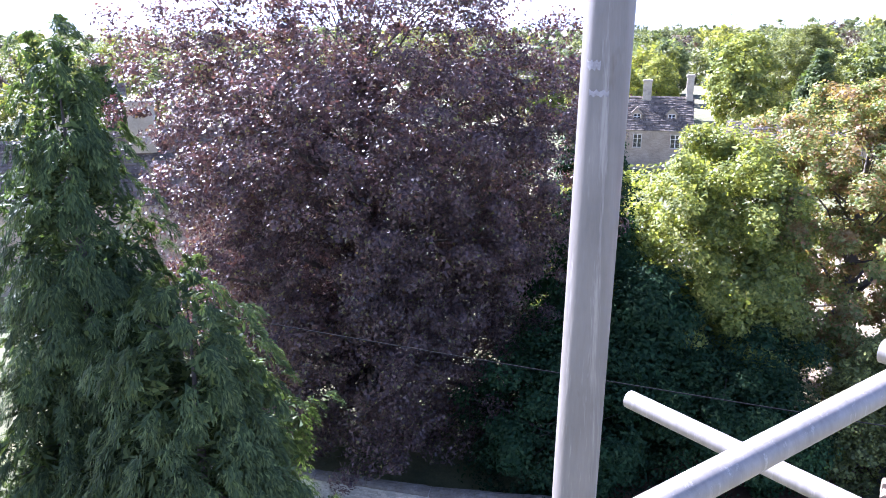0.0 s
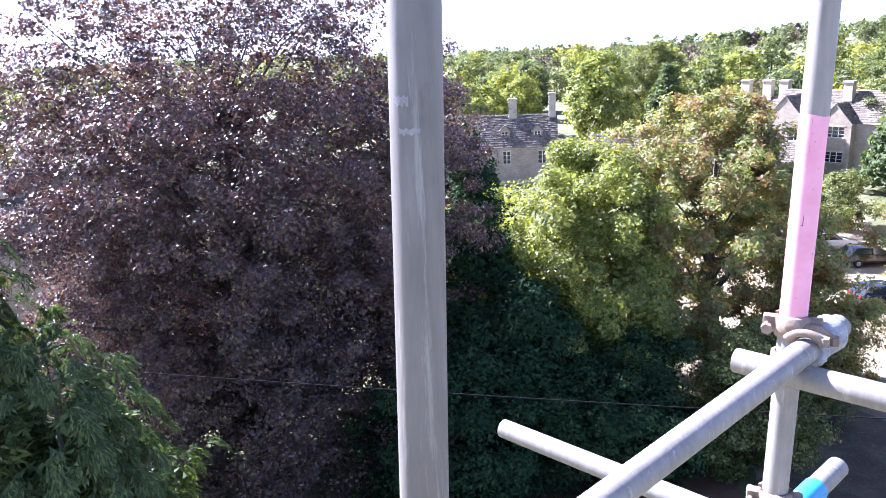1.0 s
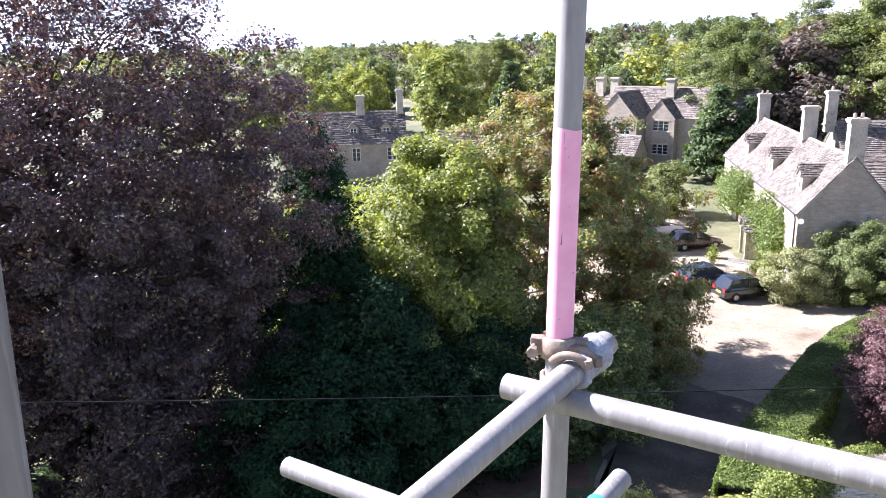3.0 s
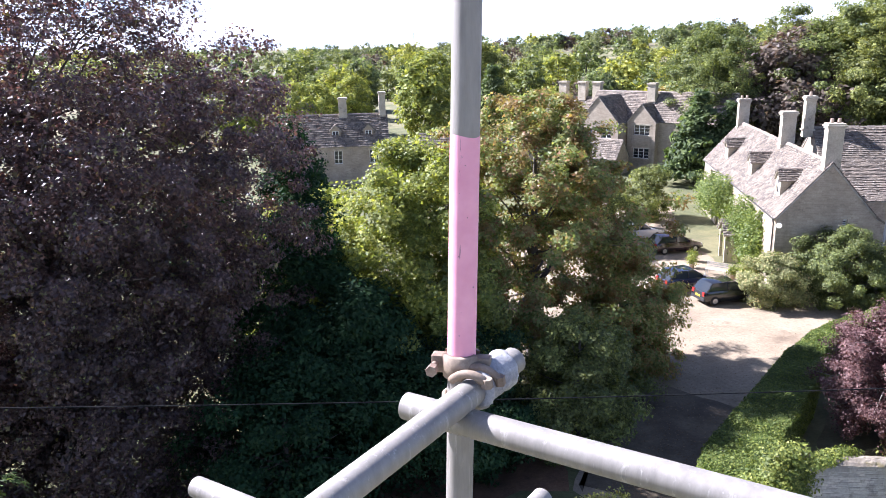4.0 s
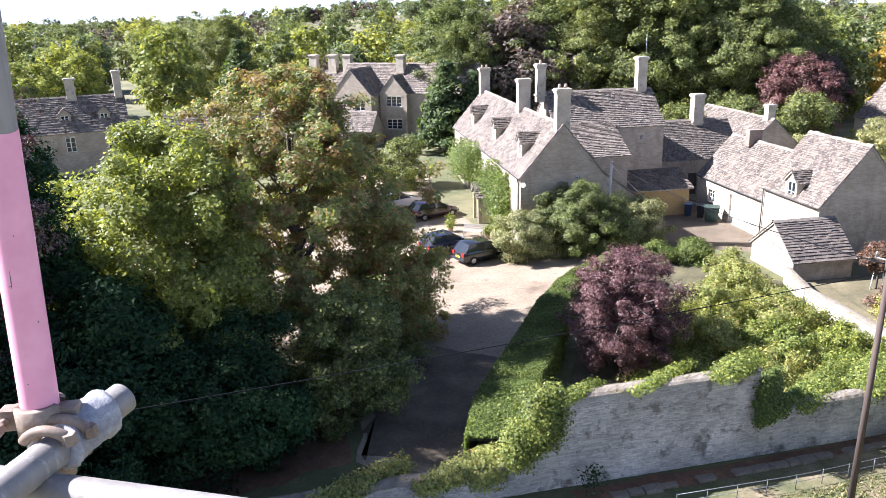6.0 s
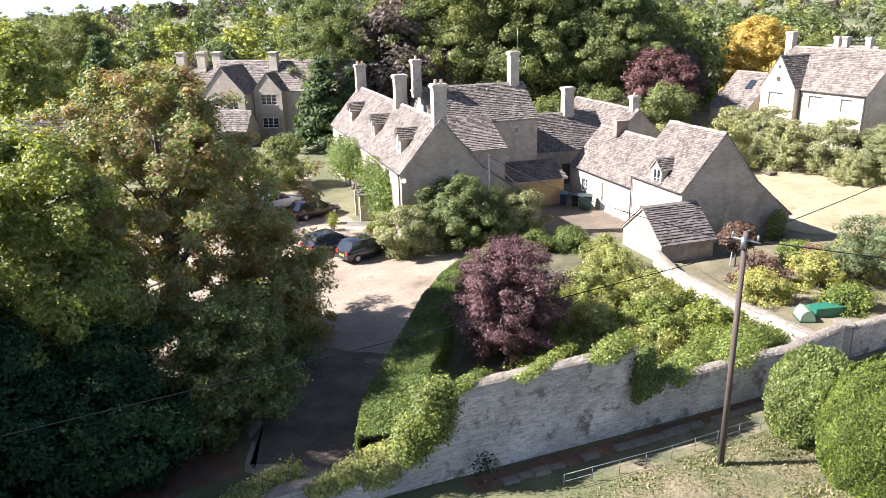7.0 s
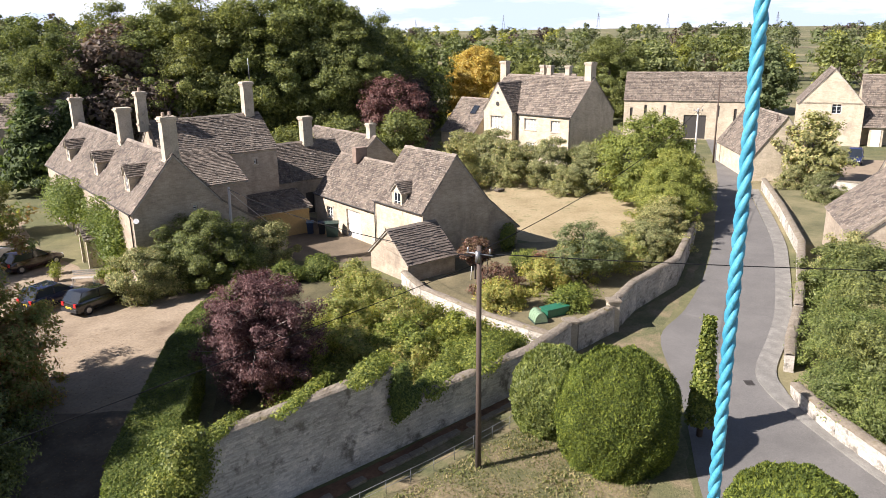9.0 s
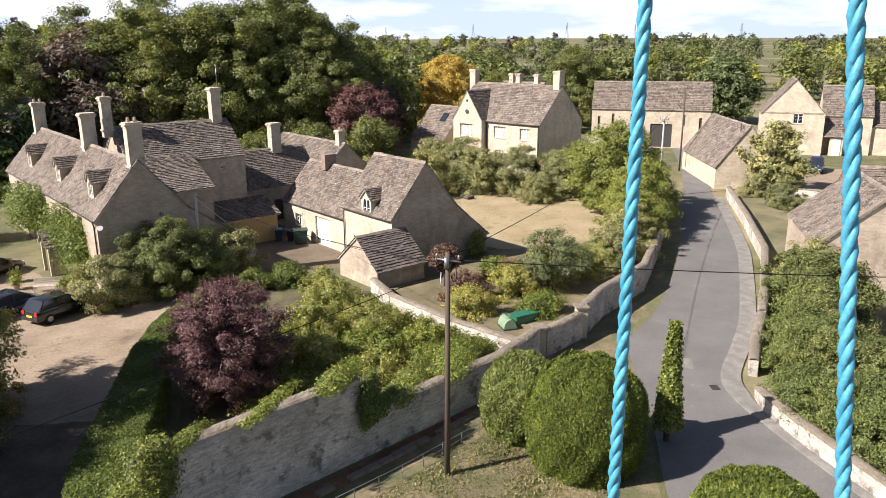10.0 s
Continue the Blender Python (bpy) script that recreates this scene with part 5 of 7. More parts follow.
rubble_wall("lane_wall", [(37.6, 6.6), (40.7, 5.2), (44.6, 4.5), (50.2, 2.5), (60, 2.0), (76, 1.9)], [(1.5, 1.5), (1.8, 1.8), (1.8, 1.8), (1.6, 1.4), (1.4, 1.2)], "stone wall along the lane, dark in its own shade", 0.45, 7, None, (0.26, 0.1))
rubble_wall("bend_wall", [(36.0, -3.9), (34.6, -4.15), (32.3, -5.3), (30.0, -6.75), (27.5, -8.45), (24.5, -10.5)], [(0.5, 0.75), (0.8, 0.8), (0.85, 0.85), (0.8, 0.75), (0.75, 0.7)], "low crumbling cream stone wall at the bend", 0.45, 8, None, (0.2, 0.08), True, True)
rubble_wall("far_lane_wall", [(84, -3.9), (72, -5.0), (60, -5.75), (51, -5.1), (45.2, -4.55), (40.6, -3.9), (38.3, -3.75)], [(1.1, 1.1)] * 4 + [(1.0, 0.95), (0.95, 0.85)], "stone wall beyond the lane with pale coping", 0.45, 9, None, (0.28, 0.11), True, True)


def gate_pier(x, y, h, turn):
    o = thing("gate_pier", "square dressed-stone gate pier with flat cap", "gate pier", pose(x, y, 0, 0, 0, turn), "gate piers")
    box("shaft", -0.3, 0.3, -0.3, 0.3, 0, h, M_ASHLAR, o, "", 0.02)
    box("cap", -0.38, 0.38, -0.38, 0.38, h, h + 0.14, M_COPING, o, "", 0.02)


gate_pier(37.25, 6.8, 1.7, 30)
gate_pier(40.9, 5.15, 1.75, 25)


# ---- scaffold ----
R = 0.02415


def pipe(name, p, q, material, parent, label="", wall=0.004):
    """An open steel tube with a real bore."""
    p, q = Vector(p), Vector(q)
    d = (q - p).normalized()
    a = d.orthogonal().normalized()
    b = d.cross(a)
    n, verts, faces = 40, [], []
    n_len = max(2, int((q - p).length / 0.2))
    rings = [(p + (q - p) * k / n_len, R) for k in range(n_len + 1)]
    loops = [(p + d * 0.03, R - wall)] + [(p, R - wall)] + rings + [(q, R - wall), (q - d * 0.03, R - wall)]
    for c, r in loops:
        for k in range(n):
            w = 2 * math.pi * k / n
            verts.append(tuple(c + (a * math.cos(w) + b * math.sin(w)) * r))
    for i in range(len(loops) - 1):
        for k in range(n):
            faces.append((i * n + k, i * n + (k + 1) % n, (i + 1) * n + (k + 1) % n, (i + 1) * n + k))
    faces.append(tuple(range(n)))
    faces.append(tuple(range((len(loops) - 1) * n, len(loops) * n)))
    me = mesh_of(name, verts, faces, material, True)
    me.set_sharp_from_angle(angle=radians(50))
    ob = new(name, me)
    if parent is not None:
        ob.parent = parent
    return tagged(ob, label)


def coupler(parent, x, y, z, turn):
    """A drop-forged right-angle coupler: two half bands, flap, bolt and nut."""
    m = pose(x, y, z, 0, 0, turn)
    body = new("coupler")
    body.parent, body.matrix_basis = parent, m
    bm = bmesh.new()
    for ang0, ang1 in ((20, 160), (200, 340)):
        prev = None
        for k in range(9):
            w = radians(ang0 + (ang1 - ang0) * k / 8)
            ring = [bm.verts.new((math.cos(w) * r, math.sin(w) * r, zz)) for r, zz in ((R + 0.001, -0.022), (R + 0.009, -0.02), (R + 0.009, 0.02), (R + 0.001, 0.022))]
            if prev:
                for i in range(4):
                    bm.faces.new((prev[i], prev[(i + 1) % 4], ring[(i + 1) % 4], ring[i]))
            else:
                bm.faces.new(ring)
            prev = ring
        bm.faces.new(list(reversed(prev)))
    part("band", bm, M_RUST_STEEL, body, "", True)
    for s, ang in ((1, 0), (-1, 0)):
        box("lug", s * (R + 0.014) - 0.014, s * (R + 0.014) + 0.014, -0.012, 0.012, -0.016, 0.016, M_RUST_STEEL, body, "", 0.004)
    v, f = tube_data([(-R - 0.02, -0.028, 0.0), (-R - 0.02, 0.03, 0.0)], [0.0065, 0.0065], 8)
    child("bolt", mesh_of("bolt", v, f, M_RUST_STEEL, True), body)
    v, f = tube_data([(-R - 0.02, -0.045, 0), (-R - 0.02, -0.028, 0)], [0.0105, 0.0095], 6)
    child("nut", mesh_of("nut", v, f, M_RUST_STEEL), body)
    v, f = tube_data([(R + 0.02, -0.03, 0.0), (R + 0.02, 0.034, 0.0)], [0.006, 0.006], 8)
    child("hinge_pin", mesh_of("hinge_pin", v, f, M_RUST_STEEL, True), body)
    return body


def lean(z):
    """Centre of the painted upright at a height: it stands slightly out of plumb."""
    return 0.9453 + 0.046 * (z - 16.0), 1.3049 + 0.0333 * (z - 16.0), z


def old_lean(z):
    """Centre of the unpainted upright at a height."""
    return 0.1498 + 0.035 * (z - 16.0), 0.740 + 0.0577 * (z - 16.0), z


def scaffold():
    s = thing("scaffold_standard", "upright galvanised scaffold tube, scratched and dull", "scaffold tube", None, "scaffold")
    pipe("tube", old_lean(0), old_lean(18.6), M_OLDTUBE, s)
    for z, a0, a1, h in ((16.236, 3.9, 4.7, 0.005), (16.262, 3.7, 4.3, 0.008)):
        verts, faces = [], []
        for i in range(2):
            for k in range(9):
                w = a0 + (a1 - a0) * k / 8
                cx, cy, cz = old_lean(z + h * (i - 0.5) + 0.0015 * math.sin(2.3 * k + i))
                verts.append((cx + math.cos(w) * (R + 0.0007), cy + math.sin(w) * (R + 0.0007), cz))
        faces = [(k, k + 1, 10 + k, 9 + k) for k in range(8)]
        child("paint_smear", mesh_of("paint_smear", verts, faces, M_SCUFF, True), s, "pale paint smear")
    p = thing("painted_standard", "upright scaffold tube with a band of chipped pink paint", "scaffold tube", None, "scaffold")
    pipe("tube", lean(0), lean(18.6), M_TUBE, p)
    n, verts, faces = 40, [], []
    for i in range(9):
        z = 15.755 + (16.168 - 15.755) * i / 8
        for k in range(n):
            w = 2 * math.pi * k / n
            zz = z + (0.003 * math.sin(2 * w + 1) if i in (0, 8) else 0)
            cx, cy, _ = lean(z)
            verts.append((cx + math.cos(w) * (R + 0.0006), cy + math.sin(w) * (R + 0.0006), zz))
        if i:
            for k in range(n):
                faces.append(((i - 1) * n + k, (i - 1) * n + (k + 1) % n, i * n + (k + 1) % n, i * n + k))
    child("paint_band", mesh_of("paint_band", verts, faces, M_PINK, True), p, "chipped pink paint band")
    led = thing("scaffold_ledger", "horizontal scaffold tube clamped to the painted upright", "scaffold tube", None, "scaffold")
    d = Vector((2.2591, 1.2923, 0.2342)).normalized()
    end = Vector((1.048, 1.3155, 15.753))
    pipe("tube", end - d * 2.6, end, M_TUBE, led)
    # forged double coupler: a broad saddle round the ledger, with lips, swing bolts and nuts
    rng = rng_of(77)
    e = Vector((-d.y, d.x, 0)).normalized()
    up = d.cross(e)
    c0 = end - d * 0.125
    verts, faces = [], []
    for i in range(17):
        f = i / 16
        lip = 0.004 if i in (1, 2, 14, 15) else 0.0
        edge = 0.004 if i in (0, 16) else 0.0
        for k in range(36):
            w = 2 * math.pi * k / 36
            flare = 0.008 * max(0.0, math.cos(w - 1.1)) ** 3 * (1 - abs(2 * f - 0.8))
            r = R + 0.0085 + lip - edge + flare + 0.0009 * rng.normal()
            c = c0 + d * (0.09 * f + 0.006 * math.sin(w + 0.6))
            verts.append(tuple(c + (e * math.cos(w) + up * math.sin(w)) * r))
        if i:
            for k in range(36):
                faces.append(((i - 1) * 36 + k, (i - 1) * 36 + (k + 1) % 36, i * 36 + (k + 1) % 36, i * 36 + k))
    faces += [tuple(reversed(range(36))), tuple(range(16 * 36, 17 * 36))]
    sleeve = child("coupler", mesh_of("coupler", verts, faces, M_TAPE, True), led, "worn grey-white coupler saddle")
    for k, (s0, w0) in enumerate(((-0.004, 2.5), (0.026, 2.75))):
        hook = []
        for i in range(9):
            w = w0 - 1.9 * i / 8
            hook.append(tuple(c0 + d * (s0 - 0.02 * i / 8) + (e * math.cos(w) + up * math.sin(w)) * (R + 0.013)))
        tube("swing_bolt", hook, 0.0075, M_RUST_STEEL, sleeve, "pale rusty swing bolt", 8)
        head = Vector(hook[0])
        v, f = tube_data([tuple(head - up * 0.006), tuple(head + up * 0.010)], [0.0105, 0.0095], 6)
        child("nut", mesh_of("nut", v, f, M_RUST_STEEL), sleeve)
        v, f = tube_data([tuple(head - e * 0.004), tuple(head + e * 0.022)], [0.007, 0.005], 8)
        child("bolt_end", mesh_of("bolt_end", v, f, M_RUST_STEEL, True), sleeve)
    tr = thing("scaffold_transom", "lower horizontal scaffold tube, sunlit along its top", "scaffold tube", None, "scaffold")
    pipe("tube", (0.841, 1.3278, 15.6995), (1.70, 0.1195, 15.709), M_TUBE, tr)
    c = thing("scaffold_brace", "lower projecting scaffold tube with open end", "scaffold tube", None, "scaffold")
    pipe("tube", (0.492, 1.8088, 15.3483), (1.70, 0.1723, 15.342), M_TUBE, c)
    l = thing("scaffold_stub", "short scaffold tube with blue plastic on it", "scaffold tube", None, "scaffold")
    pipe("tube", (1.195, 1.457, 15.34), (0.34, 0.907, 15.34), M_TUBE, l)
    verts, faces = tube_data([(1.09, 1.3895, 15.34), (1.0, 1.3316, 15.34)], [R + 0.003, R + 0.003], 24, False)
    child("blue_sleeve", mesh_of("blue_sleeve", verts, faces, M_BLUETAPE, True), l)
    coupler(tr, *lean(15.70), 30)
    for z, turn in ((15.775, -35), (15.41, -30)):
        coupler(p, *lean(z), turn)
    coupler(s, *old_lean(15.655), -20)


scaffold()


def rope(x, y, z0, z1, dx, dy, seed):
    """Three-strand laid rope hanging down."""
    o = thing("rope", "turquoise three-strand polypropylene rope hanging down", "rope", None, "ropes")
    n = 420
    for s in range(3):
        pts = []
        for k in range(n):
            f = k / (n - 1)
            z = z0 + (z1 - z0) * f
            w = 2 * math.pi * (z / 0.046 + s / 3)
            pts.append((x + dx * f + math.cos(w) * 0.0027 + 0.002 * math.sin(z * 5 + seed), y + dy * f + math.sin(w) * 0.0027, z))
        v, f_ = tube_data(pts, [0.00295] * n, 10)
        child("strand", mesh_of("strand", v, f_, M_ROPE, True), o)


rope(1.68, 0.0, 14.6, 17.4, 0.0, 0.0, 1)
rope(1.598, -0.290, 14.6, 17.4, 0.056, 0.271, 2)


# ---- poles and wires ----
def utility_pole(x, y, h, material, label, lean=(0, 0), arms=True):
    o = thing("utility_pole", label, "utility pole", pose(x, y, land(x, y)), "utility poles")
    tube("pole", [(0, 0, 0), (lean[0] / 2, lean[1] / 2, h / 2), (lean[0], lean[1], h)], [0.115, 0.10, 0.085], material, o, "", 12)
    if arms:
        tube("bracket", [(lean[0] - 0.05, lean[1] + 0.45, h - 0.25), (lean[0] - 0.05, lean[1] - 0.5, h - 0.3)], 0.03, M_STEEL, o, "", 6)
        for s in (-0.42, 0.4):
            v, f = tube_data([(lean[0] - 0.05, lean[1] + s, h - 0.25), (lean[0] - 0.05, lean[1] + s, h - 0.12), (lean[0] - 0.05, lean[1] + s, h - 0.05)], [0.03, 0.045, 0.02], 8)
            child("insulator", mesh_of("insulator", v, f, M_STEEL, True), o)
        v, f = tube_data([(lean[0] - 0.16, lean[1], h - 0.55), (lean[0] - 0.16, lean[1], h - 0.15)], [0.09, 0.09], 10)
        child("junction_box", mesh_of("junction_box", v, f, M_STEEL, True), o)
        loop = [(lean[0] + 0.1 * math.cos(w), lean[1] - 0.22 + 0.14 * math.cos(w), h - 0.75 + 0.32 * math.sin(w)) for w in np.linspace(0, 6.0, 16)]
        tube("cable_coil", loop, 0.014, M_CABLE, o, "", 5)
        tube("service_cable", [(0.12, 0.05, 0.2), (0.12, 0.05, h * 0.6), (lean[0] + 0.08, lean[1], h - 0.6)], 0.02, M_CABLE, o, "", 5)
    return o


utility_pole(25.35, 7.95, 8.95, M_POLEWOOD, "brown creosoted wooden utility pole with cable coil", (0.0, -0.05))


def wire(p, q, sag, radius, material, label):
    p, q = Vector(p), Vector(q)
    pts = [p + (q - p) * f - Vector((0, 0, sag * 4 * f * (1 - f))) for f in np.linspace(0, 1, 24)]
    tagged(tube("overhead_wire", pts, radius, material, None, "", 6), label, "wire", "overhead wires")



wire((25.3, 7.9, 8.35), (-8.4, 17.14, 10.25), 0.21, 0.012, M_CABLE, "black overhead cable crossing the trees")


# ---- trees close by ----
def ball_shape(f):
    return max(0.0, 1 - f ** 3.4) ** 0.5 * (0.72 + 0.28 * min(1, f * 2.6))


def copper_beech():
    rng = rng_of(201)
    ob = thing("copper_beech", "huge copper beech with dense dark purple foliage to the ground", "tree", pose(-3.1, 29.4, 0))

    def shape(f):
        return (1 - max(0, f - 0.4) ** 3 / 0.3) ** 0.6 * (0.76 + 0.24 * min(1, f * 1.8)) if f < 0.999 else 0.4
    pts = crown_points(rng, 1750, 9.5, 7.2, 0.8, 20.2, shape, 0.16, 0.5)
    pts = pts[(pts[:, 2] < 15.2) | (rng.random(len(pts)) < 0.5)]
    pick = pts[rng.permutation(len(pts))[:130]]
    add_limbs(ob, limbs_data(rng, 17.4, 0.5, pick, 6, 0.12), M_BARK)
    rad = 0.72 * (0.6 + 0.8 * rng.random(len(pts)))
    q = clump_leaves(rng, pts, rad, 240, 0.082, np.array([0, 0, 8]), 0.6, 0.35, 1.35, tri=True)
    q = np.concatenate([q, clump_leaves(rng, pts * np.array([0.74, 0.74, 0.95]), rad, 60, 0.115, np.array([0, 0, 8]), 0.8, 0.3, 1.3, tri=True)])
    q[:, 2] = q[:, 2].clip(0.05)
    child("crown", fast_mesh("crown", q, 3, M_BEECH), ob)


def cypress(name, label, x, y, height, radius, seed, plumes, full=0.75, leaf=0.032):
    """Lawson cypress: a cone of soft drooping plumes, each a fan of fine flat sprays hanging at the tip."""
    rng = rng_of(seed)
    ob = thing(name, label, "tree", pose(x, y, 0))
    f = 1 - np.sqrt(rng.random(plumes)) * 0.985
    w = rng.random(plumes) * 2 * math.pi
    lump = 1 + 0.12 * np.sin(4 * w + 7 * f) + 0.1 * np.sin(17 * f + 3 * w) + 0.12 * rng.normal(size=plumes)
    r = radius * (1 - f) ** full * lump * (0.6 + 0.4 * rng.random(plumes) ** 0.4)
    c = np.stack([r * np.cos(w), r * np.sin(w), height * f], 1)
    w2 = w + rng.normal(size=plumes) * 0.35
    out = np.stack([np.cos(w2), np.sin(w2), 0 * w], 1)
    side = np.stack([-np.sin(w2), np.cos(w2), 0 * w], 1)
    per = 140
    k = np.repeat(np.arange(plumes), per)
    t = rng.random(len(k)) ** 0.7
    s = rng.normal(size=len(k)) * 0.3
    size = ((0.5 + 0.6 * rng.random(plumes)) * (0.55 + 0.45 * (1 - f)))[k]
    droop = (0.5 + 0.6 * rng.random(plumes))[k]
    wide = (0.15 + 1.3 * t * (1.05 - t) + 0.12 * t)
    pos = c[k] + out[k] * (t * size * 0.62)[:, None] + side[k] * (s * wide * size * 1.15)[:, None] + rng.normal(size=(len(k), 3)) * 0.025
    pos[:, 2] += 0.22 * size * t - droop * size * t ** 2.2 * 1.15 - np.abs(s) * size * 0.3
    pos[:, 2] = pos[:, 2].clip(0.05)
    along = out[k] * (0.7 - 0.5 * t)[:, None] + side[k] * (s * 1.2)[:, None] - np.array([0, 0, 1]) * (droop * t * 2.2 - 0.2)[:, None] + rng.normal(size=pos.shape) * 0.22
    nor = np.array([0, 0, 0.7]) + out[k] * (0.4 + droop * t * 1.2)[:, None] + rng.normal(size=pos.shape) * 0.3
    q = leaf_quads(pos, nor, leaf, rng, 4.2, 0.3, along, True)
    q = np.concatenate([q, clump_leaves(rng, c * np.array([0.72, 0.72, 0.97]), 0.5 * (1 - f) ** 0.5 + 0.08, 30, 0.07, np.array([0, 0, height * 0.4]), 1.0, 0.1, 3.4, tri=True)])
    child("crown", fast_mesh("crown", q, 3, M_CYPRESS), ob)
    data = [tube_data([(0, 0, 0), (0, 0, height * 0.5), (0.05, 0, height * 0.9)], [height * 0.02, height * 0.011, 0.01], 8)]
    for i in rng.permutation(plumes)[:70]:
        p = c[i] * 0.96
        data.append(tube_data([(0, 0, p[2] * 0.95), tuple(p)], [0.035, 0.008], 5, False))
    add_limbs(ob, data, M_BARK)
    return ob


copper_beech()
cypress("cypress", "tall dark green lawson cypress with drooping sprays", -7.7, 15.3, 17.1, 3.0, 211, 1900, 0.62)
cypress("cypress", "broad lower lawson cypress with drooping green sprays", -5.0, 13.6, 12.4, 3.5, 213, 1700, 0.5)
tree("yew", "dark evergreen yew in deep shade", 6.4, 30.6, 12.3, 4.6, M_YEW, 221, cone_shape, 0.03, 320, 240, 0.09, 0.8, stretch=2.2, tri=True)
tree("yew", "dark spreading yew beneath the taller trees", 8.0, 27.8, 7.2, 2.9, M_YEW, 222, dome_shape, 0.03, 240, 240, 0.09, 0.8, inner=0.7, stretch=2.2, tri=True)
tree("laurel", "dark glossy laurel shrub in shade", 4.2, 24.8, 6.0, 3.6, M_YEW, 223, dome_shape, 0.03, 160, 240, 0.09, 0.8, "shrub", tri=True)
tree("laurel", "low dark laurel shrub in shade", 10.4, 25.2, 4.6, 3.8, M_YEW, 224, dome_shape, 0.03, 150, 240, 0.09, 0.8, "shrub", tri=True)
tree("laurel", "low dark laurel shrub by the drive", 12.4, 26.2, 5.4, 2.8, M_YEW, 225, dome_shape, 0.03, 120, 240, 0.09, 0.7, "shrub", tri=True)
tree("laurel", "dark shrub at the drive's edge", 18.6, 27.6, 4.2, 2.9, M_OAK, 226, dome_shape, 0.03, 110, 320, 0.08, 0.65, "shrub", tri=True)
tree("holly", "dark holly behind the copper beech", 9.7, 49.4, 12.2, 3.1, M_YEW, 228, dome_shape, 0.03, 190, 110, 0.16, 0.8, "tree", inner=0.7, tri=True)
tree("holly", "dark green evergreen beyond the beech", 3.0, 46.0, 9.5, 3.6, M_YEW, 229, tall_shape, 0.03, 160, 110, 0.16, 0.85, "tree", inner=0.7, tri=True)
tree("laurel", "leafy young tree shading the drive", 16.2, 24.4, 6.2, 2.4, M_OAK, 227, dome_shape, 0.03, 110, 320, 0.08, 0.6, "shrub", tri=True)
tree("maple", "bright green field maple in full leaf", 11.7, 31.2, 12.5, 4.4, M_MAPLE, 231, round_shape, 0.10, 330, 330, 0.098, 0.75, inner=0.7, lumps=0.3, tri=True)
tree("maple", "light green maple with broad leaves", 8.4, 37.4, 9.4, 3.1, M_MAPLE, 232, round_shape, 0.13, 150, 110, 0.17, 0.8, inner=0.7)
tree("chestnut", "spreading tree with green leaves turning brown and red", 18.6, 32.6, 14.4, 5.3, M_AUTUMN, 241, round_shape, 0.15, 430, 310, 0.105, 0.74, girth=0.3, limbs=30, lumps=0.28, flat=0.6, tri=True)
tree("chestnut", "lower tree with leaves turning brown", 22.6, 30.0, 6.3, 3.0, M_AUTUMN, 242, dome_shape, 0.02, 190, 220, 0.09, 0.6, inner=0.7, tri=True)
tree("purple_plum", "round purple-leaved plum tree with bare twigs showing", 28.2, 19.5, 5.9, 3.0, M_PURPLE, 251, ball_shape, 0.1, 330, 260, 0.052, 0.4, inner=0.65, lumps=0.13, bark=M_PALEBARK, limbs=150, tri=True, reach=1.07, girth=0.16)
tree("shrub", "mixed garden shrub against the gable", 36.8, 34.2, 3.3, 2.3, M_SCRUB, 261, dome_shape, 0.02, 120, 330, 0.068, 0.48, "shrub", tri=True)
tree("shrub", "tall green shrub against the gable wall", 40.8, 32.4, 5.0, 3.3, M_OAK, 262, dome_shape, 0.02, 200, 330, 0.075, 0.55, "shrub", tri=True)
tree("shrub", "yellowing shrub beside the house corner", 44.8, 30.4, 3.6, 2.2, M_SCRUB, 263, dome_shape, 0.02, 100, 330, 0.068, 0.48, "shrub", tri=True)


def clipped(name, label, x, y, rx, ry, h, seed, n, size, material, top=0.35):
    """A clipped evergreen: dense small leaves on a rounded body, with a solid dark core."""
    rng = rng_of(seed)
    ob = thing(name, label, "topiary", pose(x, y, 0), "clipped bushes")
    up_, az_ = -0.78 + 1.78 * rng.random(n), rng.random(n) * 2 * math.pi
    d = np.stack([np.sqrt(1 - up_ ** 2) * np.cos(az_), np.sqrt(1 - up_ ** 2) * np.sin(az_), up_], 1)
    w = np.arctan2(d[:, 1], d[:, 0])
    bump_ = 1 + 0.03 * np.sin(5 * w + 4 * d[:, 2]) + 0.022 * np.sin(11 * w - 9 * d[:, 2]) + 0.018 * rng.normal(size=n) - 0.1 * rng.random(n) ** 4
    d[:, :2] *= np.where(up_ < 0, (1 - 0.34 * up_ ** 2) / np.sqrt(1 - up_ ** 2), 1.0)[:, None]
    pos = np.sign(d) * np.abs(d) ** 0.97 * bump_[:, None] * np.array([rx, ry, h * 0.56]) + np.array([0, 0, h * 0.44])
    pos[:, 2] = pos[:, 2].clip(0.03)
    nor = unit(d) * 0.8 + rng.normal(size=pos.shape) * 0.7
    child("crown", fast_mesh("crown", leaf_quads(pos, nor, size, rng, 2.8, 0.35, unit(d) * 0.7 + np.array([0, 0, 0.7]) + rng.normal(size=pos.shape) * 0.45, tri=True), 3, material), ob)
    # solid core; its dark colour stands in for shade deep between the leaves
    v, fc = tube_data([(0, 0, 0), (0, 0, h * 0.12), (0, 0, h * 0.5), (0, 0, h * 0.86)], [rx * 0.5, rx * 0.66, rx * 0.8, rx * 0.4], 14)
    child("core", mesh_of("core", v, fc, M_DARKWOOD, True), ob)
    return ob


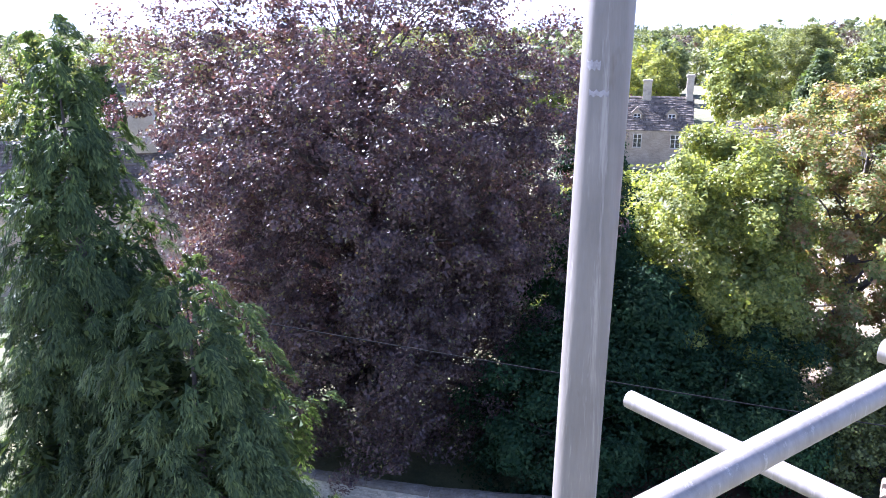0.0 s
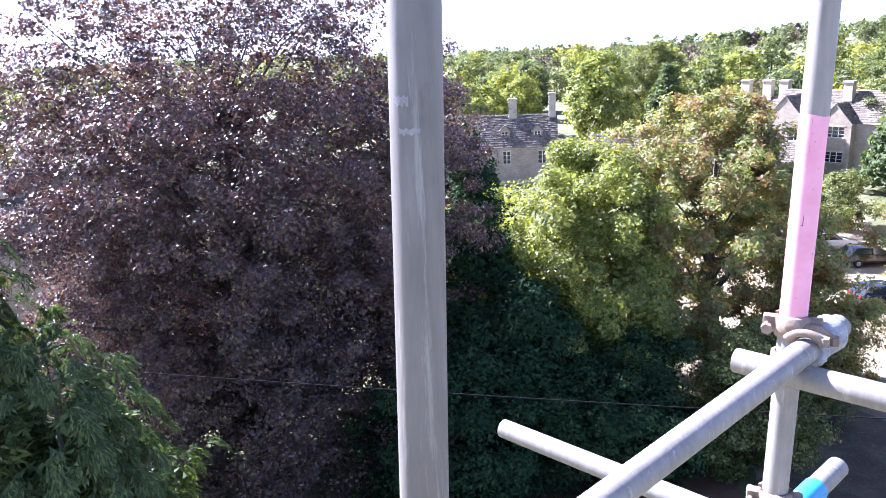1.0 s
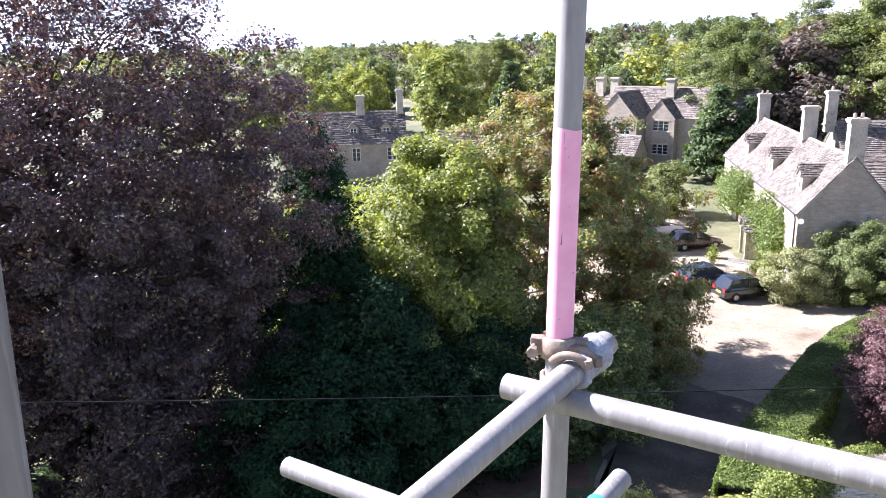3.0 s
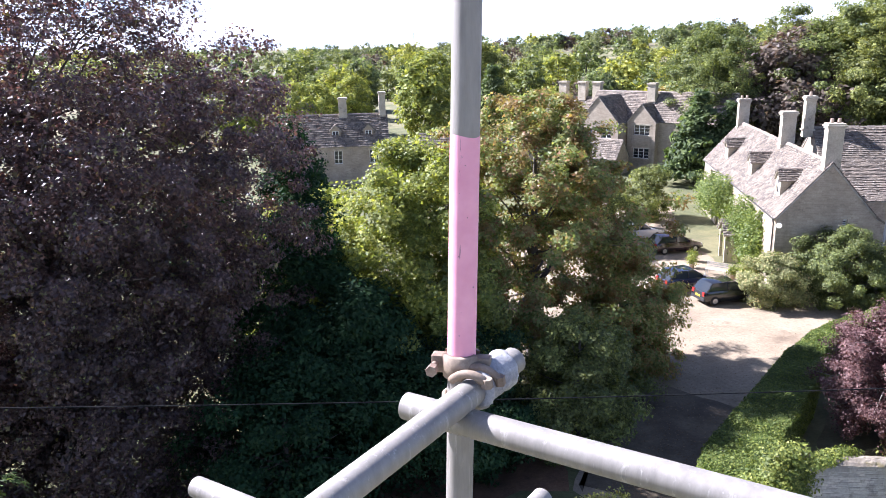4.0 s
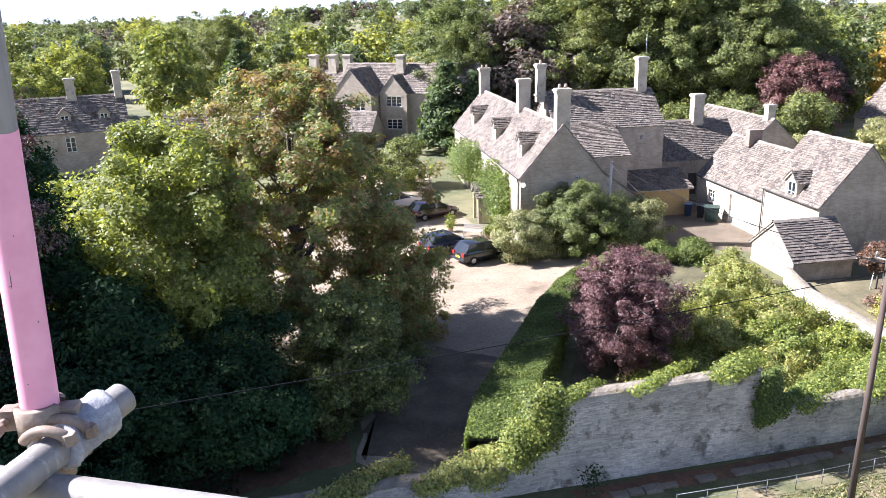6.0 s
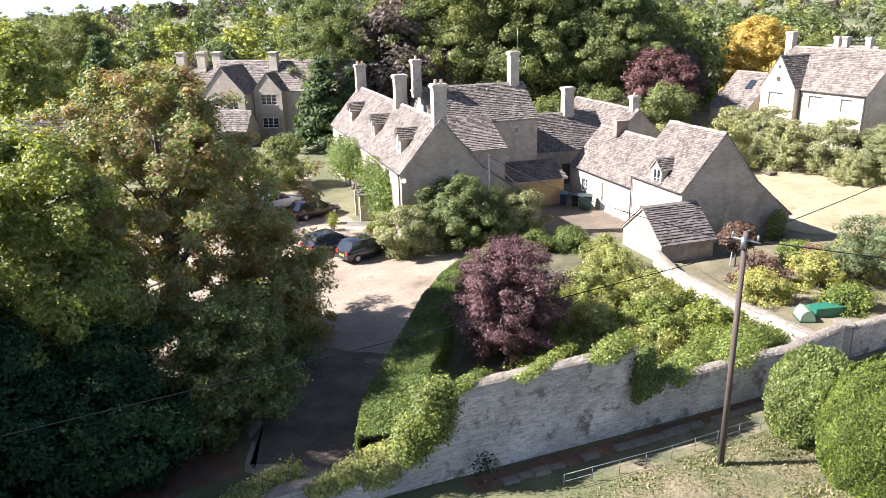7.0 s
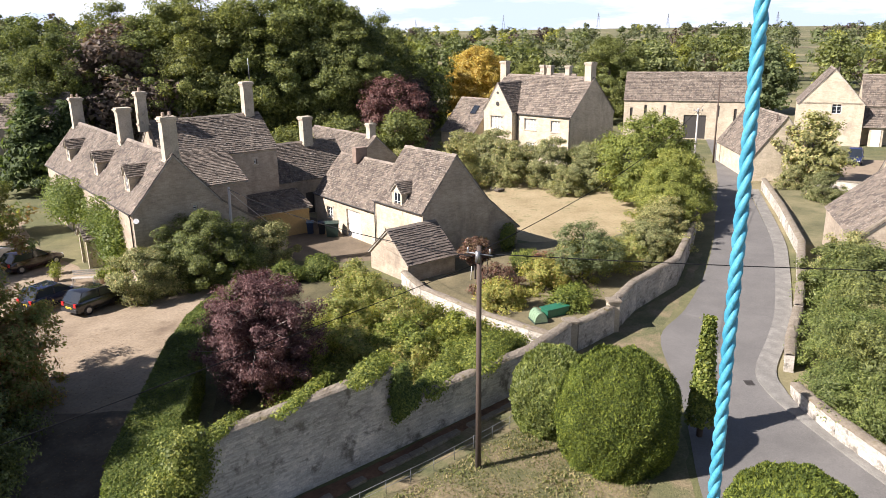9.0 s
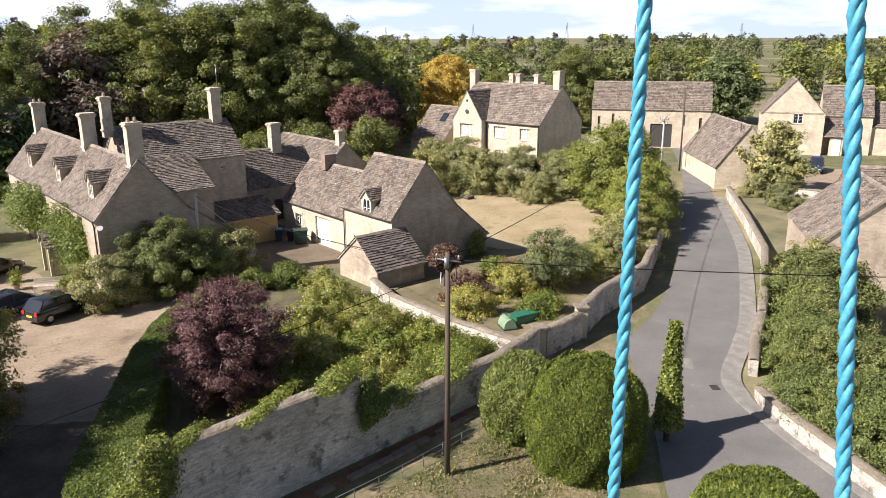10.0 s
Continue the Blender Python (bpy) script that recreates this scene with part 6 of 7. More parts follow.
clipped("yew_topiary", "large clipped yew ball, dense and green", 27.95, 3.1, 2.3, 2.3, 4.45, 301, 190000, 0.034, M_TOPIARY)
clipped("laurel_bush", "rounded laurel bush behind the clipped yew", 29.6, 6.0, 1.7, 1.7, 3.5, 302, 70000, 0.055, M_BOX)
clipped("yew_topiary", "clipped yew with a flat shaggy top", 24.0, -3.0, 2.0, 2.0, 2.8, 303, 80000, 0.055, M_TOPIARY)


def ivy_post():
    ob = thing("ivy_post", "slim post overgrown with ivy", "post", pose(30.6, 0.05, 0))
    rng = rng_of(311)
    n = 9000
    f, w = rng.random(n), rng.random(n) * 6.283
    r = 0.15 + 0.42 * (1 - f) ** 1.3 + 0.06 * rng.normal(size=n)
    pos = np.stack([r * np.cos(w), r * np.sin(w), 0.7 + 4.6 * f], 1)
    child("ivy", fast_mesh("ivy", leaf_quads(pos, pos * np.array([1, 1, 0]) + np.array([0, 0, 0.2]) + rng.normal(size=pos.shape) * 0.3, 0.1, rng, 1.1), 4, M_IVY), ob)
    tube("post", [(0, 0, 0), (0, 0, 5.1)], [0.13, 0.1], M_POLEWOOD, ob)


ivy_post()


def hedge():
    """A curved clipped hedge, flat topped."""
    rng = rng_of(321)
    left = [(37.6, 27.5), (35.2, 27.4), (32.0, 26.7), (28.3, 25.1), (24.6, 23.0), (21.7, 21.4), (19.0, 19.9), (16.6, 17.9)]
    right = [(37.4, 26.3), (35.3, 26.2), (33.0, 25.6), (30.3, 24.5), (26.7, 21.9), (22.7, 19.5), (20.4, 18.2), (18.0, 16.5)]
    ob = thing("hedge", "broad clipped hedge curving along the drive", "hedge")
    n = 230000
    t = rng.random(n) * (len(left) - 1)
    i = np.minimum(t.astype(int), len(left) - 2)
    f = (t - i)[:, None]
    L, Rr = np.array(left), np.array(right)
    a, b = L[i] * (1 - f) + L[i + 1] * f, Rr[i] * (1 - f) + Rr[i + 1] * f
    where = rng.random(n)
    s, z = rng.random(n), 1.7 + 0.06 * np.sin(t * 9) + 0.04 * rng.normal(size=n)
    side_l, side_r = where < 0.28, where > 0.72
    s = np.where(side_l, 0.02 * rng.normal(size=n), np.where(side_r, 1 + 0.02 * rng.normal(size=n), s))
    z = np.where(side_l | side_r, rng.random(n) * 1.7, z)
    pos = np.concatenate([a * (1 - s[:, None]) + b * s[:, None], z[:, None]], 1)
    nor = np.stack([np.where(side_l, -0.5, np.where(side_r, 0.5, 0)), np.where(side_l, 0.8, np.where(side_r, -0.8, 0)), np.where(side_l | side_r, 0.3, 1.0)], 1) + rng.normal(size=(n, 3)) * 0.5
    child("foliage", fast_mesh("foliage", leaf_quads(pos, nor, 0.042, rng, 2.2, tri=True), 3, M_HEDGE), ob)
    # solid dark body under the leaves, coloured like the hedge's shaded inside
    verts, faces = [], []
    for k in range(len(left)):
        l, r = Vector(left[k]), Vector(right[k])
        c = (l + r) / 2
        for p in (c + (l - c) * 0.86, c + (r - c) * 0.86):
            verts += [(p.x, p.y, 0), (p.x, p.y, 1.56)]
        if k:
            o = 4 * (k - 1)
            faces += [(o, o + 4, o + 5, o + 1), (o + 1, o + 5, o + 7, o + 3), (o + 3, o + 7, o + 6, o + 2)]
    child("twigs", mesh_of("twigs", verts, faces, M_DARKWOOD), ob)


hedge()

# ivy and creepers
ivy_patch("ivy", "bright ivy heaped over the wall's stepped end", 331, [((18.2, 15.45, 2.9), (0.75, 0.5, 1.0), 0.4), ((17.5, 15.95, 1.9), (0.7, 0.5, 0.8), 0.2), ((19.4, 15.05, 3.62), (1.0, 0.3, 0.1), 0.1),
          ((22.4, 13.65, 3.66), (1.6, 0.3, 0.08), 0.06), ((25.0, 12.2, 3.72), (1.3, 0.5, 0.18), 0.19)], 52000, 0.055)
ivy_patch("ivy", "ivy and brambles along the low wall", 332, [((15.8, 17.0, 1.25), (1.8, 0.45, 0.3), 0.4), ((12.6, 18.8, 1.15), (1.8, 0.5, 0.3), 0.25), ((16.8, 16.6, 1.0), (1.0, 0.5, 0.5), 0.35)], 32000, 0.06, M_SHRUB)
ivy_patch("ivy", "dark ivy hanging down the wall's step", 333, [((25.8, 11.3, 2.5), (0.7, 0.22, 0.95), 0.6), ((26.6, 11.1, 1.95), (1.2, 0.25, 0.3), 0.4)], 24000, 0.06, M_HEDGE)
ivy_patch("creeper", "green creeper spilling over the low wall top", 334, [((29.4, 10.8, 1.9), (2.2, 0.6, 0.22), 0.4), ((32.0, 9.6, 1.95), (2.0, 0.8, 0.3), 0.6)], 50000, 0.058)
ivy_patch("ivy", "dark ivy at the foot of the barn gable", 336, [((55.0, 15.2, 0.9), (1.0, 0.4, 0.9), 0.6), ((52.6, 16.7, 0.6), (1.1, 0.4, 0.6), 0.4)], 9000, 0.09, M_HEDGE)
ivy_patch("wisteria", "bright green climbing wisteria on the house front", 335, [((40.3, 39.6, 2.1), (0.75, 1.3, 2.2), 0.25), ((41.6, 42.0, 3.0), (0.8, 1.4, 1.9), 0.25), ((45.6, 48.8, 3.6), (0.9, 1.9, 1.5), 0.3),
          ((47.5, 52.0, 3.2), (0.9, 1.6, 1.6), 0.2)], 42000, 0.085, M_WISTERIA)


# ---- trees further off ----
def background():
    rng = rng_of(401)
    kinds = {
        "oak": tree("oak", "broad green oak in full leaf", 83, 72, 19.0, 6.8, M_OAK, 411, round_shape, 0.12, 260, 250, 0.17, 1.15, limbs=14, tri=True, lumps=0.3),
        "ash": tree("ash", "tall green ash behind the house", 92, 60, 21.5, 6.4, M_OAK, 412, tall_shape, 0.14, 270, 250, 0.17, 1.15, limbs=14, tri=True, lumps=0.3),
        "lime": tree("lime_tree", "rounded yellow-green lime tree", 44, 112, 15.6, 5.4, M_LIME, 413, round_shape, 0.1, 180, 75, 0.33, 1.25, limbs=12, tri=True),
        "willow": tree("willow", "soft grey-green willow in leaf", 40, 165, 12.0, 5.0, M_WILLOW, 414, round_shape, 0.08, 150, 70, 0.36, 1.3, limbs=10, tri=True),
        "pine": tree("pine", "dark pointed conifer among other trees", 58, 118, 13.0, 4.2, M_CYPRESS, 415, cone_shape, 0.06, 150, 75, 0.3, 1.1, limbs=8, stretch=2.2, tri=True),
        "gold": tree("golden_tree", "rounded golden-yellow autumn tree", 133, 43, 13.6, 6.8, M_GOLD, 416, dome_shape, 0.08, 300, 200, 0.19, 1.15, limbs=10, tri=True, lumps=0.1),
        "copper": tree("copper_tree", "dull copper-brown leafy tree", 112, 48, 10.0, 4.6, M_RUST, 417, round_shape, 0.1, 150, 120, 0.22, 1.15, limbs=12, tri=True),
        "purple": tree("purple_beech", "dark purple-leaved tree behind the cottage", 93, 42, 10.6, 4.9, M_PURPLE, 422, round_shape, 0.08, 190, 170, 0.15, 0.95, limbs=12, tri=True, lumps=0.3),
        "thin": tree("willow", "thin-leaved pale tree before the roadside barn", 88.5, -8.6, 7.6, 3.4, M_SCRUB, 421, tall_shape, 0.12, 120, 80, 0.2, 0.8, limbs=22, tri=True),
        "field": tree("field_maple", "bushy yellow-green tree at the lawn's edge", 74.5, 7.0, 8.6, 4.7, M_LIME, 418, dome_shape, 0.08, 220, 210, 0.12, 0.8, limbs=16, tri=True),
        "bush": tree("tall_shrub", "untrimmed grey-green hedge shrub", 79, 22, 5.0, 3.0, M_SCRUB, 419, dome_shape, 0.02, 140, 190, 0.1, 0.6, "shrub", limbs=12, tri=True, lumps=0.35),
        "bank_bush": tree("bank_shrub", "fresh green shrub behind the low wall at the bend", 33.6, -8.6, 3.0, 1.75, M_BOX, 423, dome_shape, 0.03, 110, 230, 0.062, 0.5, "shrub", limbs=14, tri=True, lumps=0.35),
        "green_bush": tree("green_shrub", "leafy dark green garden shrub", 33, 51.5, 6.4, 3.2, M_OAK, 420, dome_shape, 0.05, 140, 190, 0.12, 0.7, "shrub", limbs=12, tri=True, lumps=0.3),
    }
    spots = {
        "oak": [(87.4, 70, 1.2), (89, 61.2, 1.12), (76, 84, 1.0), (98, 70, 1.1), (103, 52, 1.0), (70, 78, 0.8), (110, 62, 1.15), (120, 74, 1.0), (118, 30, 0.6), (135, 20, 0.8), (60, 128, 0.9), (96, 88, 0.9)],
        "ash": [(97, 56, 1.2), (95.6, 50.2, 0.95), (84, 66, 0.95), (94, 52, 1.0), (99, 58, 1.0), (105, 66, 1.0), (112, 52, 0.9), (88, 82, 1.0)],
        "lime": [(36, 128, 0.75), (28, 118, 0.7), (22, 108, 0.75), (142, 60, 0.9), (128, 66, 0.8)],
        "willow": [(70.3, 104, 1.02), (28, 170, 1.0), (150, 15, 1.2), (160, -5, 1.1), (140, 34, 0.9), (56, 190, 1.1), (90, 110, 0.8)],
        "pine": [(60.4, 69, 0.84), (62.9, 67, 0.74), (66, 132, 0.9), (20, 150, 1.1), (-40, 90, 1.0)],
        "copper": [(80.5, 75, 1.75), (92, 100, 1.0), (70, 148, 1.1), (86, 130, 1.0)],
        "gold": [(79, 97.5, 0.72)],
        "field": [(66, 4.2, 0.62), (62.5, 3.9, 0.5), (70, 4.2, 0.7), (74, 3.8, 0.6)],
        "bush": [(76, 27, 1.0), (80.5, 17.5, 1.05), (79.5, 12.5, 0.95), (73, 32, 0.9), (84, 25, 1.1), (83, 14, 0.9), (68, 38, 0.9), (58, 4.2, 0.7), (60.5, 4.0, 0.75), (55, 4.9, 0.6), (97, -6.5, 0.9), (99, -9, 0.9),
                 (92, -8, 0.8), (80, -9, 0.6), (53, -8, 0.75), (37, -8.8, 0.5), (44, -8, 0.6), (85.5, -6.6, 0.5), (85, 29.5, 1.0), (75.5, 15, 0.5)],
        "bank_bush": [(35.2, -5.6, 0.75), (33.4, -6.7, 0.85), (31.4, -8.0, 0.8), (29.4, -9.4, 0.85), (27.2, -10.9, 0.85), (30.8, -10.6, 1.0), (39.5, -5.8, 0.85), (42, -6.4, 0.95), (33.5, -8.4, 0.9), (41, -7.6, 0.9), (47.5, -7.6, 1.2)],
        "green_bush": [(38, 56, 0.9), (45, 58, 0.8), (70, 43, 1.1), (76, 40, 1.2), (82, 36, 1.2), (66, 50, 0.9), (62, 46, 0.6), (50, -6.8, 0.6), (47, -8.5, 0.7), (44, -7.4, 0.55), (38, -7.0, 0.5),
                       (36, -8.5, 0.55), (90, 12, 0.7)],
    }
    for k, s in spots.items():
        copies(kinds[k], s, rng)
    # scattered trees over the near country
    light = {k: tree(kinds[k].name, kinds[k]["label"], x, y, h, r, m, sd, sh, 0.08, 90, 26, 0.55, 1.5, limbs=6, tri=True) for k, x, y, h, r, m, sd, sh in (
        ("oak", 40, 190, 15.0, 6.2, M_OAK, 431, round_shape), ("ash", -30, 150, 17.0, 5.6, M_OAK, 432, tall_shape), ("lime", 90, 150, 14.5, 5.4, M_LIME, 433, round_shape),
        ("willow", 160, 20, 12.0, 5.4, M_WILLOW, 434, round_shape), ("pine", 10, 180, 13.0, 4.2, M_YEW, 435, cone_shape), ("copper", 130, 110, 11.0, 5.0, M_RUST, 436, round_shape))}
    houses = [(92, 20), (120, 8), (97, -6), (104, -14), (112, -14), (122, -16), (116, -24), (108, -26), (130, -6), (55, -10), (72, -16), (66, 86), (22, 92), (42, 88), (50, 217), (64, 240), (24, 215), (12, 205), (150, 96), (-62, 118), (-14, 45), (-28, 48)]
    names = ["oak", "oak", "ash", "lime", "willow", "oak", "pine", "copper", "oak"]
    made = 0
    while made < 150:
        az, d = radians(-38 + 150 * rng.random()), 100 + 200 * rng.random() ** 0.8
        x, y = d * math.sin(az), d * math.cos(az)
        if min(math.dist((x, y), h) for h in houses) < 15 or (abs(y) < 16 and 60 < x < 170) or (x > 84 and 0 < y < 40 and x < 118):
            continue
        copies(light[names[int(rng.random() * len(names))]], [(x, y, 0.6 + 0.4 * rng.random())], rng)
        made += 1
    return kinds


background()


def far_woods():
    """Woods to the skyline: crowns of leaf clumps, one mass for each kind of foliage."""
    rng = rng_of(451)
    for name, mat, n, lab in (("far_woods", M_HAZYWOOD, 480, "distant green woods to the skyline"), ("far_willows", M_WILLOW, 240, "distant pale willows and poplars"), ("far_limes", M_LIME, 150, "distant yellowing trees"), ("far_beeches", M_RUST, 70, "distant copper-brown trees")):
        out = []
        for _ in range(n):
            az, d = radians(-40 + 155 * rng.random()), 230 + 900 * rng.random() ** 1.3
            x, y = d * math.sin(az), d * math.cos(az)
            if rng.random() < 0.25:
                x, y = 420 + 140 * rng.normal(), 450 + 120 * rng.normal()
            h, r = 7 + 8 * rng.random(), 3.5 + 4 * rng.random()
            pts = crown_points(rng, 30, r, r, h * 0.06, h * 0.97, round_shape, 0.2, 0.6)
            q = clump_leaves(rng, pts, 1.5 + 0.8 * rng.random(len(pts)), 17, 0.58 + d * 0.0007, np.array([0, 0, h * 0.4]), 0.8, 0.5, 1.3, tri=True)
            out.append(q + np.array([x, y, land(x, y)]))
        ob = new(name, fast_mesh(name, np.concatenate(out), 3, mat))
        tagged(ob, lab, "woods", "", "stuff")


far_woods()


def garden():
    rng = rng_of(471)
    spec = [("shrub", M_SHRUB, 31.6, 17.2, 2.2, 2.0), ("shrub", M_SHRUB, 34.6, 18.8, 2.6, 2.2), ("shrub", M_IVY, 34.0, 14.6, 2.0, 1.9), ("shrub", M_SHRUB, 37.0, 16.4, 2.2, 2.0), ("shrub", M_IVY, 36.6, 12.4, 1.7, 1.8),
            ("shrub", M_SHRUB, 39.4, 19.6, 2.4, 2.0), ("shrub", M_SHRUB, 31.0, 13.6, 1.8, 1.9), ("shrub", M_IVY, 33.4, 11.4, 1.6, 1.7), ("shrub", M_SHRUB, 41.5, 21.5, 2.3, 1.6), ("shrub", M_HEDGE, 44.3, 25.6, 1.5, 1.1),
            ("shrub", M_HEDGE, 42.4, 27.2, 1.4, 1.1), ("shrub", M_IVY, 35.0, 9.6, 1.5, 1.4), ("shrub", M_SHRUB, 42.6, 12.2, 1.7, 1.4), ("shrub", M_RED, 45.0, 13.0, 1.8, 1.4),
            ("shrub", M_SHRUB, 46.5, 10.2, 2.0, 1.6), ("shrub", M_SHRUB, 49.6, 8.6, 2.6, 1.9), ("shrub", M_SHRUB, 52.4, 7.2, 2.2, 1.8), ("shrub", M_IVY, 44.0, 8.0, 1.3, 1.2),
            ("shrub", M_HEDGE, 50.6, 12.6, 1.2, 1.2), ("shrub", M_SHRUB, 54.4, 5.6, 1.9, 1.5), ("shrub", M_RED, 50.0, 10.8, 1.6, 1.1)]
    for i, (nm, mat, x, y, h, r) in enumerate(spec):
        lab = {M_SHRUB.name: "straggling yellow-green garden shrub", M_IVY.name: "fresh green garden shrub", M_HEDGE.name: "small dark green clipped shrub", M_RED.name: "shrub with reddish autumn leaves", M_WILLOW.name: "feathery grey-green garden shrub"}[mat.name]
        tree(nm, lab, x, y, h, r, mat, 480 + i, dome_shape, 0.02, 75, 170, 0.07, 0.42, "shrub", "garden shrubs", limbs=14, tri=True, lumps=0.4)

    red = tree("standard_rose", "small lollipop tree with reddish leaves on a bare stem", 47.2, 15.3, 2.9, 0.95, M_RED, 473, ball_shape, 0.45, 80, 170, 0.065, 0.34, "tree", limbs=12, tri=True)
    for dx, dy in ((0.35, 0.1), (-0.3, 0.2), (0.05, -0.35)):
        tube("stake", [(dx, dy, 0), (dx * 0.7, dy * 0.7, 1.3)], 0.03, M_WHITEWOOD, red, "pale wooden stake", 6)
    tree("small_tree", "airy grey-green small tree with thin trunk", 48.4, 8.2, 4.2, 2.0, M_WILLOW, 474, round_shape, 0.22, 120, 130, 0.075, 0.45, "tree", limbs=30, tri=True, lumps=0.35)


garden()


def undergrowth():
    """Wild yellow-green growth filling the plot behind the wall."""
    rng = rng_of(499)
    pts = []
    while len(pts) < 520:
        f, g = rng.random(), rng.random()
        # between the line of the boundary wall and the path
        a = Vector((22.5, 15.6)).lerp(Vector((36.4, 8.7)), f)
        b = Vector((32.5, 21.5)).lerp(Vector((42.6, 20.6)), f)
        p = a.lerp(b, g)
        pts.append((p.x, p.y, 0.25 + 0.75 * rng.random() ** 1.5 * (0.5 + 0.5 * math.sin(p.x * 0.9) * math.sin(p.y * 1.1 + 1))))
    pts = np.array(pts)
    for name, mat, lab, sel in (("undergrowth", M_SHRUB, "wild yellow-green undergrowth behind the wall", pts[::2]), ("nettles", M_IVY, "fresh green weeds behind the wall", pts[1::2])):
        q = clump_leaves(rng, sel, 0.5 + 0.35 * rng.random(len(sel)), 240, 0.066, np.array([33, 14, -3]), 0.8, 0.6, 1.8, tri=True)
        q[:, 2] = q[:, 2].clip(0.02)
        tagged(new(name, fast_mesh(name, q, 3, mat)), lab, "undergrowth", "", "stuff")


undergrowth()


def verge_grass():
    """Rough grass blades on the verge below the wall."""
    rng = rng_of(505)
    n = 42000
    f, g = rng.random(n), rng.random(n)
    a = np.array([19.0, 11.9]) * (1 - f)[:, None] + np.array([35.5, 4.2]) * f[:, None]
    b = np.array([17.0, 2.0]) * (1 - f)[:, None] + np.array([33.5, 1.3]) * f[:, None]
    p = a * (1 - g)[:, None] + b * g[:, None]
    tall = 0.05 + 0.16 * rng.random(n) ** 2 * (0.6 + 0.4 * np.sin(p[:, 0] * 1.3) * np.sin(p[:, 1] * 1.7))
    pos = np.concatenate([p, (0.01 + tall * 0.45)[:, None]], 1)
    along = np.array([0, 0, 1.0]) + rng.normal(size=(n, 3)) * 0.4
    q = leaf_quads(pos, rng.normal(size=(n, 3)) + np.array([0, 0, 0.2]), tall * 0.35, rng, 3.2, 0.2, along, True)
    q[:, 2] = q[:, 2].clip(0.012)
    blade = leaf_material("grass_blade", [(0.0, (0.055, 0.07, 0.02)), (0.45, (0.11, 0.12, 0.04)), (0.7, (0.20, 0.175, 0.08)), (1.0, (0.27, 0.22, 0.12))], (1.3, 1.4, 0.5), 0.35, 0.6, 0.4, 0.15, 1.5)
    tagged(new("rough_grass", fast_mesh("rough_grass", q, 3, blade)), "rough green and straw-coloured grass below the wall", "grass", "", "stuff")


verge_grass()


# ---- cars ----
def car_paint(name, colour):
    m, n, l, b = shader(name, 0.22)
    b.inputs["Base Color"].default_value = (*colour, 1)
    b.inputs["Coat Weight"].default_value = 0.8
    return m


M_TYRE = plain("tyre_rubber", (0.015, 0.015, 0.016), 0.8)
M_RIM = plain("alloy_rim", (0.45, 0.45, 0.46), 0.3, 0.8)
M_LAMP = plain("red_lamp", (0.45, 0.015, 0.015), 0.25)
M_HEADLAMP = plain("clear_lamp", (0.75, 0.76, 0.78), 0.15)
M_PLATE = plain("yellow_plate", (0.80, 0.60, 0.05), 0.5)
M_TRIM = plain("black_trim", (0.02, 0.02, 0.021), 0.6)


